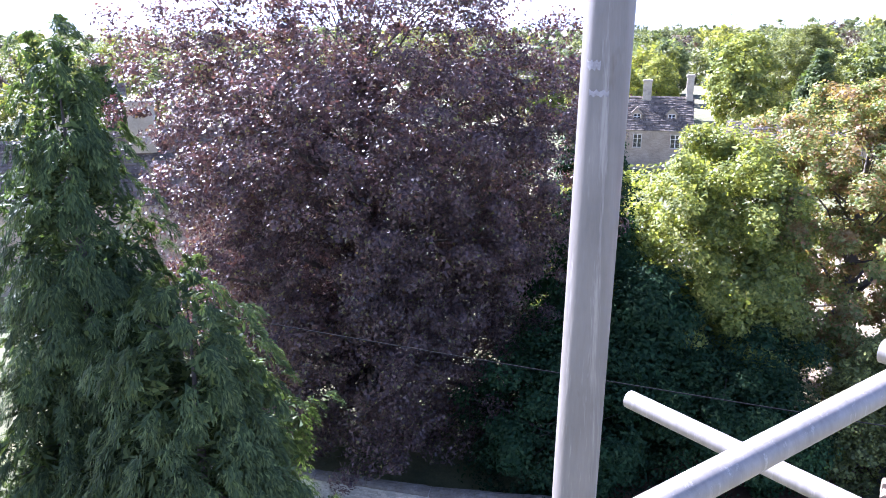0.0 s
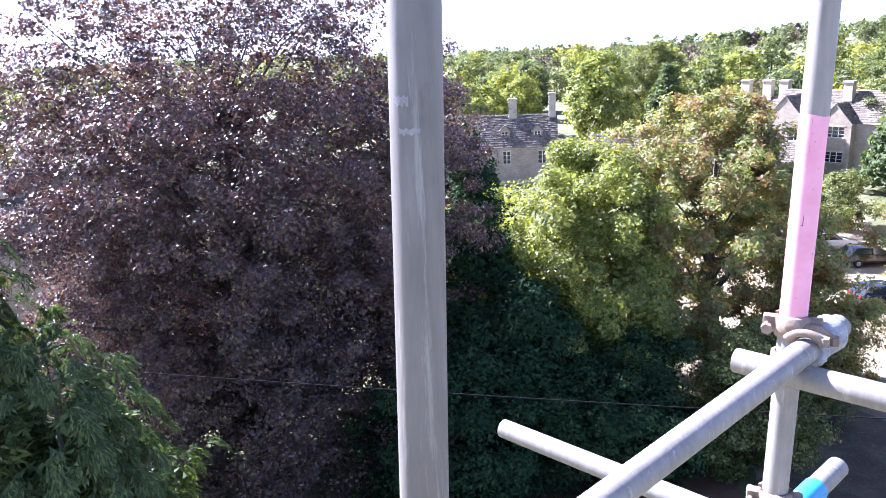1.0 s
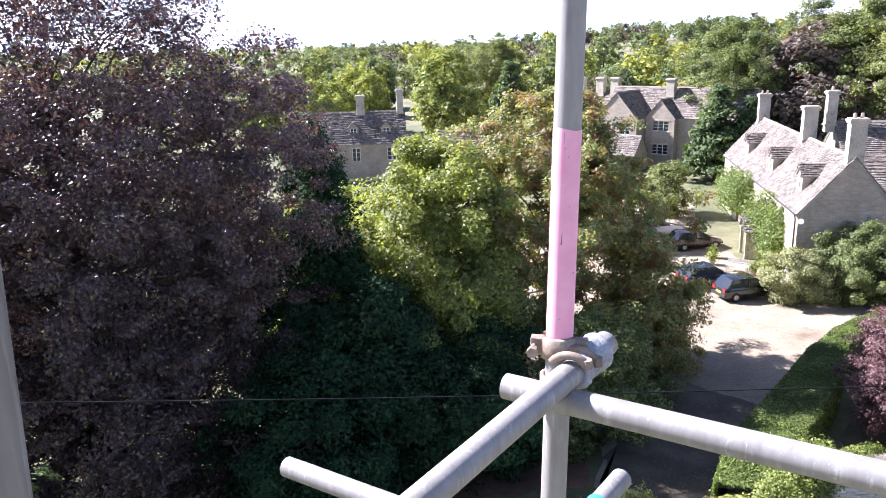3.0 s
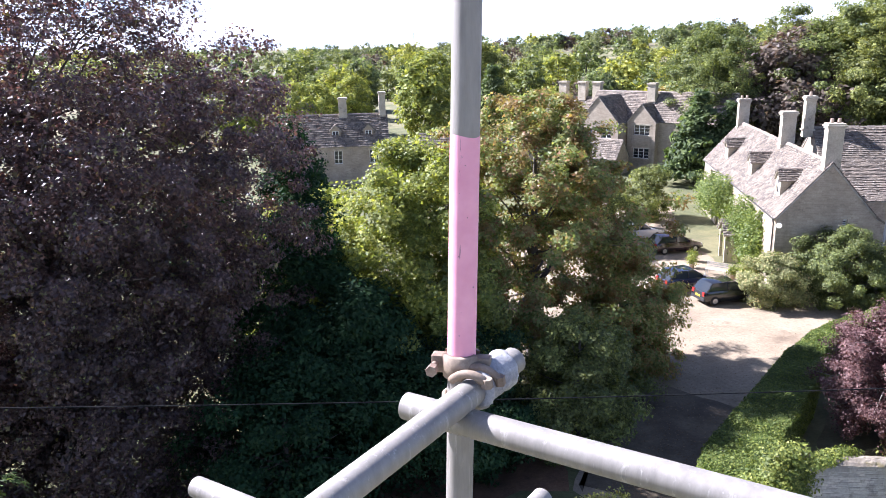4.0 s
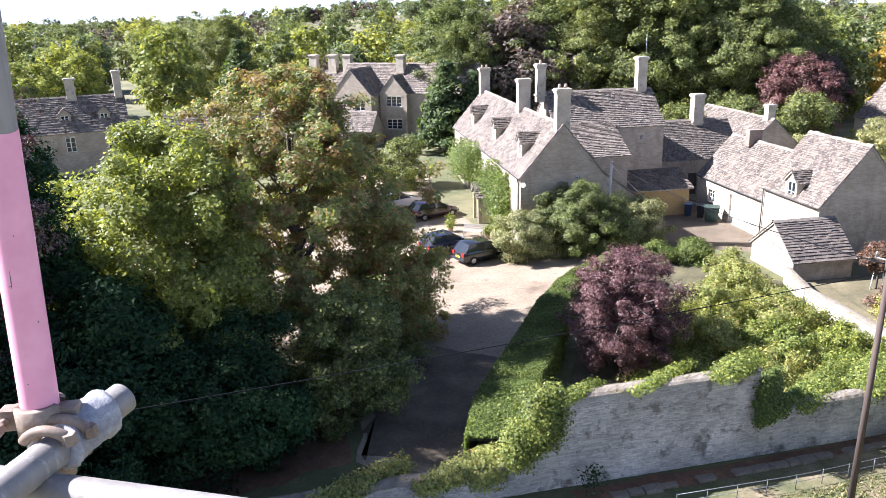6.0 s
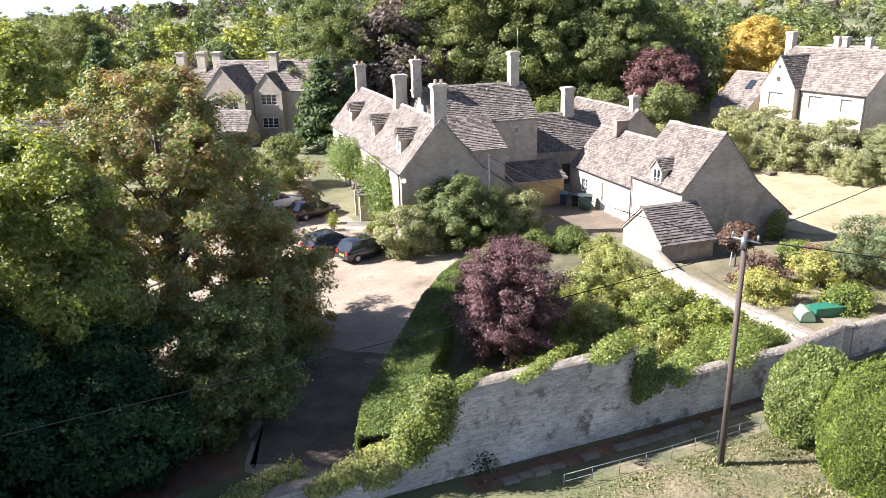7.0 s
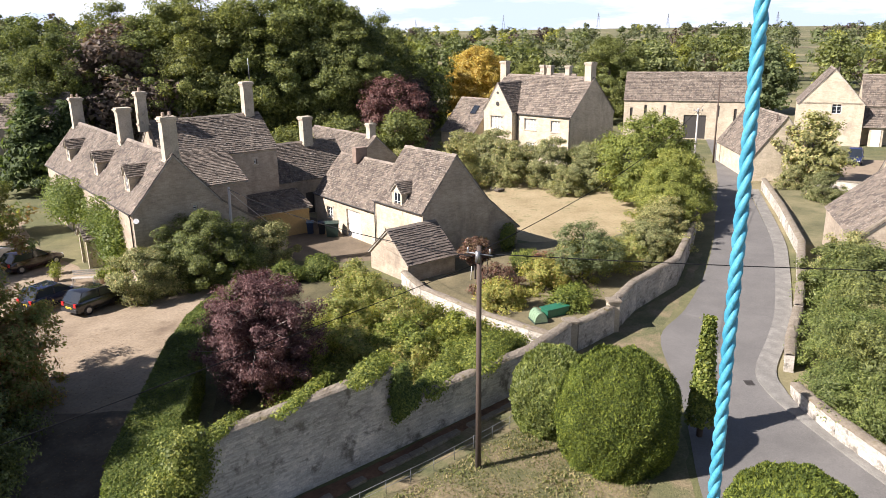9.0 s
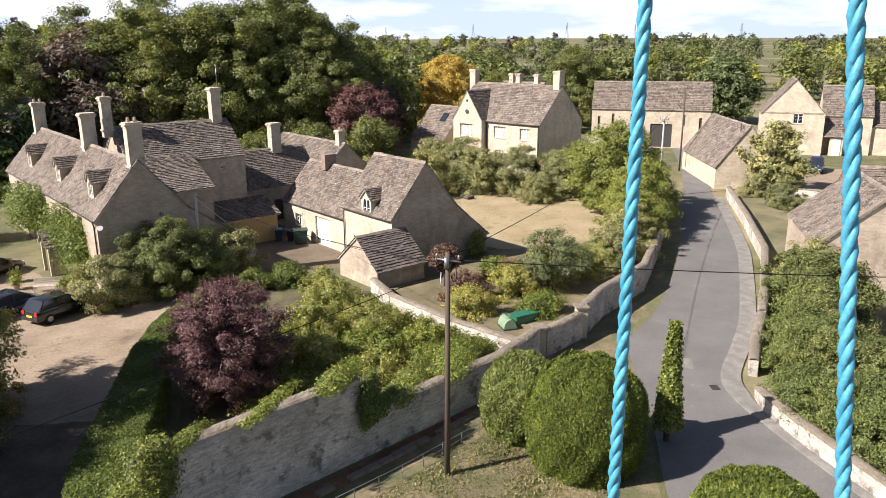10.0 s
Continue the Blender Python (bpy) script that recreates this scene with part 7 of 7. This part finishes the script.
def car(label, x, y, turn, paint, length=4.0, width=1.72, height=1.45, boxy=0.0, group="parked cars"):
    """A small hatchback or estate: lofted body with glasshouse, wheels, lamps, plates. Its front points along +x."""
    o = thing("car", label, "car", pose(x, y, 0.03, 0, 0, turn), group)
    L = length / 2
    # stations along the car: x, half width, sill height, shoulder height
    st = [(-L, 0.80, 0.34, 0.70), (-L + 0.08, 0.88, 0.26, 0.86), (-L + 0.5, 0.96, 0.22, 0.92), (-0.6, 1.0, 0.20, 0.93), (0.5, 1.0, 0.20, 0.92), (L - 1.0, 0.98, 0.22, 0.88),
          (L - 0.35, 0.90, 0.26, 0.74), (L - 0.06, 0.78, 0.32, 0.62), (L, 0.68, 0.38, 0.54)]
    verts, faces = [], []
    n = 10
    for sx, hw, z0, z1 in st:
        w = hw * width / 2
        for yy, zz in ((-w * 0.93, z0), (-w, z0 + 0.14), (-w, z1 - 0.16), (-w * 0.93, z1), (-w * 0.5, z1 + 0.025), (w * 0.5, z1 + 0.025), (w * 0.93, z1), (w, z1 - 0.16), (w, z0 + 0.14), (w * 0.93, z0)):
            verts.append((sx, yy, zz))
    for i in range(len(st) - 1):
        for k in range(n):
            a, b = i * n + k, i * n + (k + 1) % n
            faces.append((a, a + n, b + n, b))
    faces += [tuple(range(n)), tuple(reversed(range((len(st) - 1) * n, len(st) * n)))]
    body = child("body", mesh_of("body", verts, faces, paint, True), o)
    body.data.set_sharp_from_angle(angle=radians(38))
    back = -L + 0.12 + 0.05 * boxy
    # glasshouse: base ring, roof ring
    w0, w1 = width * 0.455, width * 0.375
    base = [(back, -w0 * 0.92, 0.88), (0.95, -w0, 0.90), (1.05, 0, 0.92), (0.95, w0, 0.90), (back, w0 * 0.92, 0.88), (back - 0.03, 0, 0.9)]
    roof = [(back + 0.42 - 0.25 * boxy, -w1 * 0.95, height - 0.05), (0.15, -w1, height - 0.03), (0.2, 0, height - 0.01), (0.15, w1, height - 0.03), (back + 0.42 - 0.25 * boxy, w1 * 0.95, height - 0.05), (back + 0.40 - 0.25 * boxy, 0, height - 0.02)]
    child("glasshouse", mesh_of("glasshouse", base + roof, [(i, (i + 1) % 6, 6 + (i + 1) % 6, 6 + i) for i in range(6)], M_GLASS), o, "dark car windows")
    rf = [(a * 1.0, b * 1.02, c + 0.004) for a, b, c in roof] + [(a * 0.94, b * 0.85, c + 0.045) for a, b, c in roof]
    child("roof", mesh_of("roof", rf, [(i, (i + 1) % 6, 6 + (i + 1) % 6, 6 + i) for i in range(6)] + [tuple(range(6, 12))], paint, True), o)
    for s in (-1, 1):
        for bx, rx in ((back + 0.02, back + 0.44 - 0.25 * boxy), (-0.35, -0.32), (0.93, 0.17)):
            v, f = tube_data([(bx, s * (w0 + 0.004), 0.9), (rx, s * (w1 + 0.006), height - 0.04)], [0.035, 0.03], 5)
            child("pillar", mesh_of("pillar", v, f, paint, True), o)
        v, f = box_data(0.72, 0.86, s * (width / 2 + 0.02) - 0.09, s * (width / 2 + 0.02) + 0.09, 0.9, 1.02)
        child("wing_mirror", mesh_of("wing_mirror", v, f, paint), o)
        for wx in (-L + 0.72, L - 0.78):
            ring = [tube_data([(wx, s * (width / 2 - 0.19), 0.30), (wx, s * (width / 2 - 0.17), 0.30), (wx, s * (width / 2 - 0.01), 0.30), (wx, s * (width / 2 + 0.005), 0.30)], [0.27, 0.30, 0.30, 0.27], 20)]
            wheel = child("wheel", joined("wheel", ring, M_TYRE), o, "black rubber tyre")
            v, f = tube_data([(wx, s * (width / 2 - 0.02), 0.30), (wx, s * (width / 2 + 0.012), 0.30)], [0.19, 0.17], 14)
            child("rim", mesh_of("rim", v, f, M_RIM), wheel, "alloy wheel rim")
        v, f = box_data(-L - 0.012, -L + 0.14, s * 0.56 - 0.11, s * 0.56 + 0.11, 0.62, 0.86)
        child("tail_light", mesh_of("tail_light", v, f, M_LAMP), o)
        v, f = box_data(L - 0.26, L - 0.01, s * 0.50 - 0.14, s * 0.50 + 0.14, 0.50, 0.62)
        child("headlight", mesh_of("headlight", v, f, M_HEADLAMP), o)
    v, f = box_data(-L - 0.03, -L + 0.06, -0.26, 0.26, 0.50, 0.61)
    plate = child("number_plate", mesh_of("number_plate", v, f, M_PLATE), o, "yellow plate with dark bars")
    for k in range(5):
        v, f = box_data(-L - 0.034, -L - 0.031, -0.2 + 0.09 * k, -0.15 + 0.09 * k, 0.525, 0.585)
        child("bar", mesh_of("bar", v, f, M_TRIM), plate)
    v, f = box_data(-L - 0.05, -L + 0.2, -width * 0.42, width * 0.42, 0.30, 0.48)
    child("bumper", mesh_of("bumper", v, f, M_TRIM), o)
    v, f = box_data(L - 0.22, L + 0.03, -width * 0.36, width * 0.36, 0.30, 0.46)
    child("bumper", mesh_of("bumper", v, f, M_TRIM), o)
    return o


car("black hatchback parked facing the house", 34.7, 36.0, -8, car_paint("black_paint", (0.012, 0.012, 0.014)))
car("dark blue hatchback parked beside the black one", 34.1, 39.1, -6, car_paint("blue_paint", (0.014, 0.017, 0.045)), 3.8)
car("dark red saloon parked near the porch", 39.6, 47.0, -8, car_paint("dark_red_paint", (0.022, 0.008, 0.009)), 4.2)
car("silver estate car half hidden by the tree", 39.4, 51.6, -4, car_paint("silver_paint", (0.45, 0.46, 0.48)), 4.3, boxy=1.0)
car("dark blue off-roader on the barn forecourt", 103.6, -14.7, 170, car_paint("navy_paint", (0.03, 0.04, 0.10)), 4.3, 1.85, 1.75, 1.0)
car("silver-blue car beyond the low wall", 92.0, -10.6, 185, car_paint("pale_blue_paint", (0.30, 0.38, 0.48)), 4.0)
car("pale car parked beside the roadside barn", 95.0, -7.2, 100, car_paint("white_paint", (0.6, 0.62, 0.64)), 4.0)


# ---- yard things ----
def wheelie_bin(x, y, turn, body, lid, label, w=0.58, d=0.72, h=1.0):
    o = thing("wheelie_bin", label, "bin", pose(x, y, 0.02, 0, 0, turn), "bins")
    v = [(-w * 0.4, -d * 0.38, 0.06), (w * 0.4, -d * 0.38, 0.06), (w * 0.4, d * 0.38, 0.06), (-w * 0.4, d * 0.38, 0.06), (-w / 2, -d / 2, h), (w / 2, -d / 2, h), (w / 2, d / 2, h), (-w / 2, d / 2, h)]
    child("body", mesh_of("body", v, [(0, 3, 2, 1), (4, 5, 6, 7), (0, 1, 5, 4), (2, 3, 7, 6), (1, 2, 6, 5), (3, 0, 4, 7)], body), o)
    box("lid", -w / 2 - 0.03, w / 2 + 0.03, -d / 2 - 0.04, d / 2 + 0.05, h, h + 0.07, lid, o, "", 0.02)
    for s in (-1, 1):
        v, f = tube_data([(s * w * 0.36, d * 0.36, 0.1), (s * w * 0.44, d * 0.36, 0.1)], [0.1, 0.1], 12)
        child("wheel", mesh_of("wheel", v, f, M_TYRE), o)
    tube("handle", [(-w * 0.4, d / 2 + 0.08, h - 0.05), (w * 0.4, d / 2 + 0.08, h - 0.05)], 0.016, M_TRIM, o)


M_BINBLUE, M_BINBLACK, M_BINGREEN = plain("blue_plastic_bin", (0.02, 0.035, 0.07), 0.45), plain("black_plastic_bin", (0.02, 0.022, 0.025), 0.5), plain("dark_green_plastic_bin", (0.025, 0.05, 0.04), 0.5)
wheelie_bin(54.2, 32.2, -60, M_BINBLUE, plain("pale_blue_lid", (0.10, 0.18, 0.27), 0.4), "blue wheelie bin with pale lid")
wheelie_bin(54.4, 31.2, -60, M_BINBLACK, M_BINBLUE, "black wheelie bin with blue lid")
wheelie_bin(54.0, 30.0, -60, M_BINGREEN, M_BINGREEN, "large dark green bin in the yard", 1.1, 1.0, 1.15)


def garden_things():
    o = thing("cold_frame", "rounded pale green garden cloche with ribs", "cold frame", pose(41.0, 9.4, 0, 0, 0, 35) @ Matrix.Scale(0.75, 4))
    cover = plain("pale_green_plastic", (0.20, 0.29, 0.18), 0.55)

    def arch(x0, x1, r):
        v = [(xx, r * math.cos(math.pi * k / 12), 0.152 + 1.45 * r * math.sin(math.pi * k / 12)) for xx in (x0, x1) for k in range(13)]
        return v, [(k, k + 1, 14 + k, 13 + k) for k in range(12)] + [tuple(reversed(range(13))), tuple(range(13, 26))]
    child("shell", mesh_of("shell", *arch(-0.7, 0.7, 0.5), cover), o)
    for k in range(5):
        child("rib", mesh_of("rib", *arch(-0.69 + 0.335 * k, -0.65 + 0.335 * k, 0.52), cover), o)
    box("base", -0.72, 0.72, -0.54, 0.54, 0, 0.15, M_BINGREEN, o)
    t = thing("water_trough", "bright green plastic garden trough", "trough", pose(42.3, 8.7, 0, 0, 0, -40))
    g = plain("green_plastic", (0.02, 0.13, 0.075), 0.4)
    box("tub", -0.8, 0.8, -0.35, 0.35, 0, 0.5, g, t, "", 0.05)
    box("rim", -0.85, 0.85, -0.4, 0.4, 0.5, 0.55, g, t)
    b = thing("garden_bench", "weathered wooden bench beside the porch", "bench", pose(37.9, 40.4, 0.02, 0, 0, -60))
    for k in range(4):
        box("slat", -0.75, 0.75, -0.22 + 0.12 * k, -0.13 + 0.12 * k, 0.42, 0.45, M_GREYWOOD, b)
    for k in range(3):
        box("back_slat", -0.75, 0.75, 0.26, 0.29, 0.55 + 0.13 * k, 0.64 + 0.13 * k, M_GREYWOOD, b)
    for x in (-0.7, 0.63):
        for yy in (-0.22, 0.2):
            box("leg", x, x + 0.07, yy, yy + 0.06, 0, 0.42, M_GREYWOOD, b)
    for i, (x, y) in enumerate(((37.6, 42.6), (38.3, 39.2), (38.9, 44.0))):
        p = thing("plant_pot", "clay pot with flowering plant by the porch", "plant pot", pose(x, y, 0.02), "plant pots")
        v, f = tube_data([(0, 0, 0), (0, 0, 0.3), (0, 0, 0.34)], [0.14, 0.21, 0.23], 12)
        child("pot", mesh_of("pot", v, f, plain_clay, True), p)
        rng = rng_of(600 + i)
        pos = rng.normal(size=(500, 3)) * np.array([0.2, 0.2, 0.16]) + np.array([0, 0, 0.6])
        child("plant", fast_mesh("plant", leaf_quads(pos, pos - np.array([0, 0, 0.3]) + rng.normal(size=pos.shape) * 0.3, 0.07, rng), 4, M_IVY), p, "", "stuff")
    for i, (x, y) in enumerate(((75.8, 22.6), (75.2, 21.9))):
        l = thing("log_pile", "small pile of sawn logs on the lawn", "logs", pose(x, y, 0.012, 0, 0, 20 + 40 * i))
        for k in range(3):
            v, f = tube_data([(-0.35, 0.3 * k - 0.3, 0.17), (0.35, 0.3 * k - 0.3, 0.17)], [0.16, 0.15], 9)
            child("log", mesh_of("log", v, f, M_BARK), l)


garden_things()

# ---- poles, wires, rails ----
utility_pole(43.4, 32.1, 6.05, M_GREYWOOD, "weathered grey service pole by the gable", (0.25, 0.0), False)
utility_pole(81.9, 3.0, 8.4, M_GREYWOOD, "pale wooden utility pole beside the lane", (0.05, 0.0), True)
utility_pole(99.5, 1.4, 10.0, M_POLEWOOD, "dark wooden utility pole at the lane's bend", (0.0, 0.0), False)
utility_pole(90.6, -4.9, 7.1, M_POLEWOOD, "dark wooden pole beside the roadside barn", (0.0, 0.0), False)
wire((25.3, 7.9, 8.55), (43.6, 32.1, 5.95), 0.5, 0.02, M_CABLE, "black service cable from pole to gable")
wire((43.6, 32.1, 5.8), (47.6, 30.9, 2.1), 0.05, 0.03, M_GREYWOOD, "pale cable sloping to the yard pier")
wire((25.35, 7.5, 8.7), (36.0, -24.4, 7.8), 0.3, 0.02, M_CABLE, "black overhead cable crossing the lane")
wire((25.4, 7.9, 8.75), (82.1, 3.0, 8.2), 0.9, 0.017, M_CABLE, "black overhead cable over the lawn")
wire((82.1, 3.0, 8.1), (99.5, 1.4, 9.8), 0.2, 0.016, M_CABLE, "overhead cable along the lane")
wire((25.4, 7.8, 8.6), (45.9, 23.0, 2.9), 0.25, 0.010, M_CABLE, "thin cable from pole to shed")


def rail_fence():
    o = thing("rail_fence", "low grey metal rail on short posts below the wall", "fence")
    line = [(20.6, 11.7), (24.6, 9.5), (28.6, 7.6), (32.2, 6.1)]
    for k in range(13):
        f = k / 12 * 3
        i = min(int(f), 2)
        g = f - i
        x, y = line[i][0] + (line[i + 1][0] - line[i][0]) * g, line[i][1] + (line[i + 1][1] - line[i][1]) * g
        tube("post", [(x, y, 0), (x, y, 0.62)], 0.014, M_RAIL, o, "", 6)
    tube("rail", [(x, y, 0.58) for x, y in line], 0.011, M_RAIL, o, "", 6)
    tube("rail", [(x, y, 0.3) for x, y in line], 0.01, M_RAIL, o, "", 6)


rail_fence()


def edging():
    """Stone edging of a gully along the wall foot."""
    rng = rng_of(621)
    o = tagged(new("gully_edging"), "broken stone edging along the wall foot", "kerb", "", "structure")
    p, q = Vector((19.5, 13.6, 0)), Vector((33.0, 6.9, 0))
    d = (q - p).normalized()
    s = 0.0
    while s < (q - p).length:
        w = 0.45 + 0.4 * rng.random()
        if rng.random() < 0.85:
            c = p + d * (s + w / 2)
            v, f = box_data(-w / 2 + 0.02, w / 2 - 0.02, -0.16 - 0.05 * rng.random(), 0.14, 0, 0.1 + 0.05 * rng.random())
            v = [(a + rng.normal() * 0.015, b + rng.normal() * 0.02, c2 + rng.normal() * 0.008) for a, b, c2 in v]
            st = child("edging_stone", mesh_of("edging_stone", v, f, M_COPING), o)
            st.matrix_basis = pose(c.x, c.y, 0, 0, 0, math.degrees(math.atan2(d.y, d.x)))
        s += w
    sheet("gully", [(18.6, 14.9), (25.6, 11.2), (33.4, 7.5), (33.2, 7.0), (25.2, 10.6), (18.6, 13.9)], 0.02, M_LITTER, "dark brown gully strip at the wall foot", "gully", "structure", 0.12)


edging()
sheet("forecourt", [(88, -9.5), (95, -9.2), (104, -9.5), (108, -22), (96, -24), (86, -20)], 0.014, M_GRAVEL, "pale gravel forecourt before the barns", "forecourt")
rubble_wall("forecourt_wall", [(86.5, -8.4), (85.5, -14), (84, -22)], [(0.9, 0.9)] * 2, "low rubble wall before the forecourt", 0.45, 17, None, (0.5, 0.2))


def pylon(x, y, h):
    o = thing("pylon", "distant steel electricity pylon on the skyline", "pylon", pose(x, y, land(x, y), 0, 0, 30), "pylons")
    legs = []
    for sx in (-1, 1):
        for sy in (-1, 1):
            legs.append(tube_data([(sx * 4, sy * 4, 0), (sx * 1.4, sy * 1.4, h * 0.6), (sx * 0.3, sy * 0.3, h)], [0.35, 0.3, 0.2], 4))
    child("lattice", joined("lattice", legs, M_STEEL), o)
    for k, z in enumerate((0.62, 0.76, 0.9)):
        v, f = tube_data([(-8 + k, 0, h * z), (0, 0, h * z + 1.2), (8 - k, 0, h * z)], [0.3, 0.5, 0.3], 4)
        child("cross_arm", mesh_of("cross_arm", v, f, M_STEEL), o)


for az_, d_ in ((73.8, 2000), (67.4, 2300), (80.6, 1900), (85.4, 2200), (92.5, 2100), (20.3, 1900), (-2.0, 2200)):
    pylon(d_ * math.sin(radians(az_)), d_ * math.cos(radians(az_)), 38)


def wall_sapling():
    """A dead dark sapling growing at the wall's foot."""
    rng = rng_of(611)
    o = thing("wall_sapling", "small dark bare sapling at the foot of the wall", "sapling", pose(19.07, 14.05, 0, 0, 0, 0))
    for k in range(9):
        w, h = rng.random() * 6.28, 0.5 + 0.7 * rng.random()
        tube("stem", [(0, 0, 0), (0.1 * math.cos(w), 0.1 * math.sin(w), h * 0.5), (0.3 * math.cos(w), 0.3 * math.sin(w), h)], [0.02, 0.012, 0.004], M_BARK, o, "", 5)
    pos = rng.normal(size=(260, 3)) * np.array([0.2, 0.2, 0.25]) + np.array([0, 0, 0.75])
    child("leaves", fast_mesh("leaves", leaf_quads(pos, rng.normal(size=pos.shape), 0.06, rng, 1.8, tri=True), 3, M_YEW), o, "", "stuff")


wall_sapling()
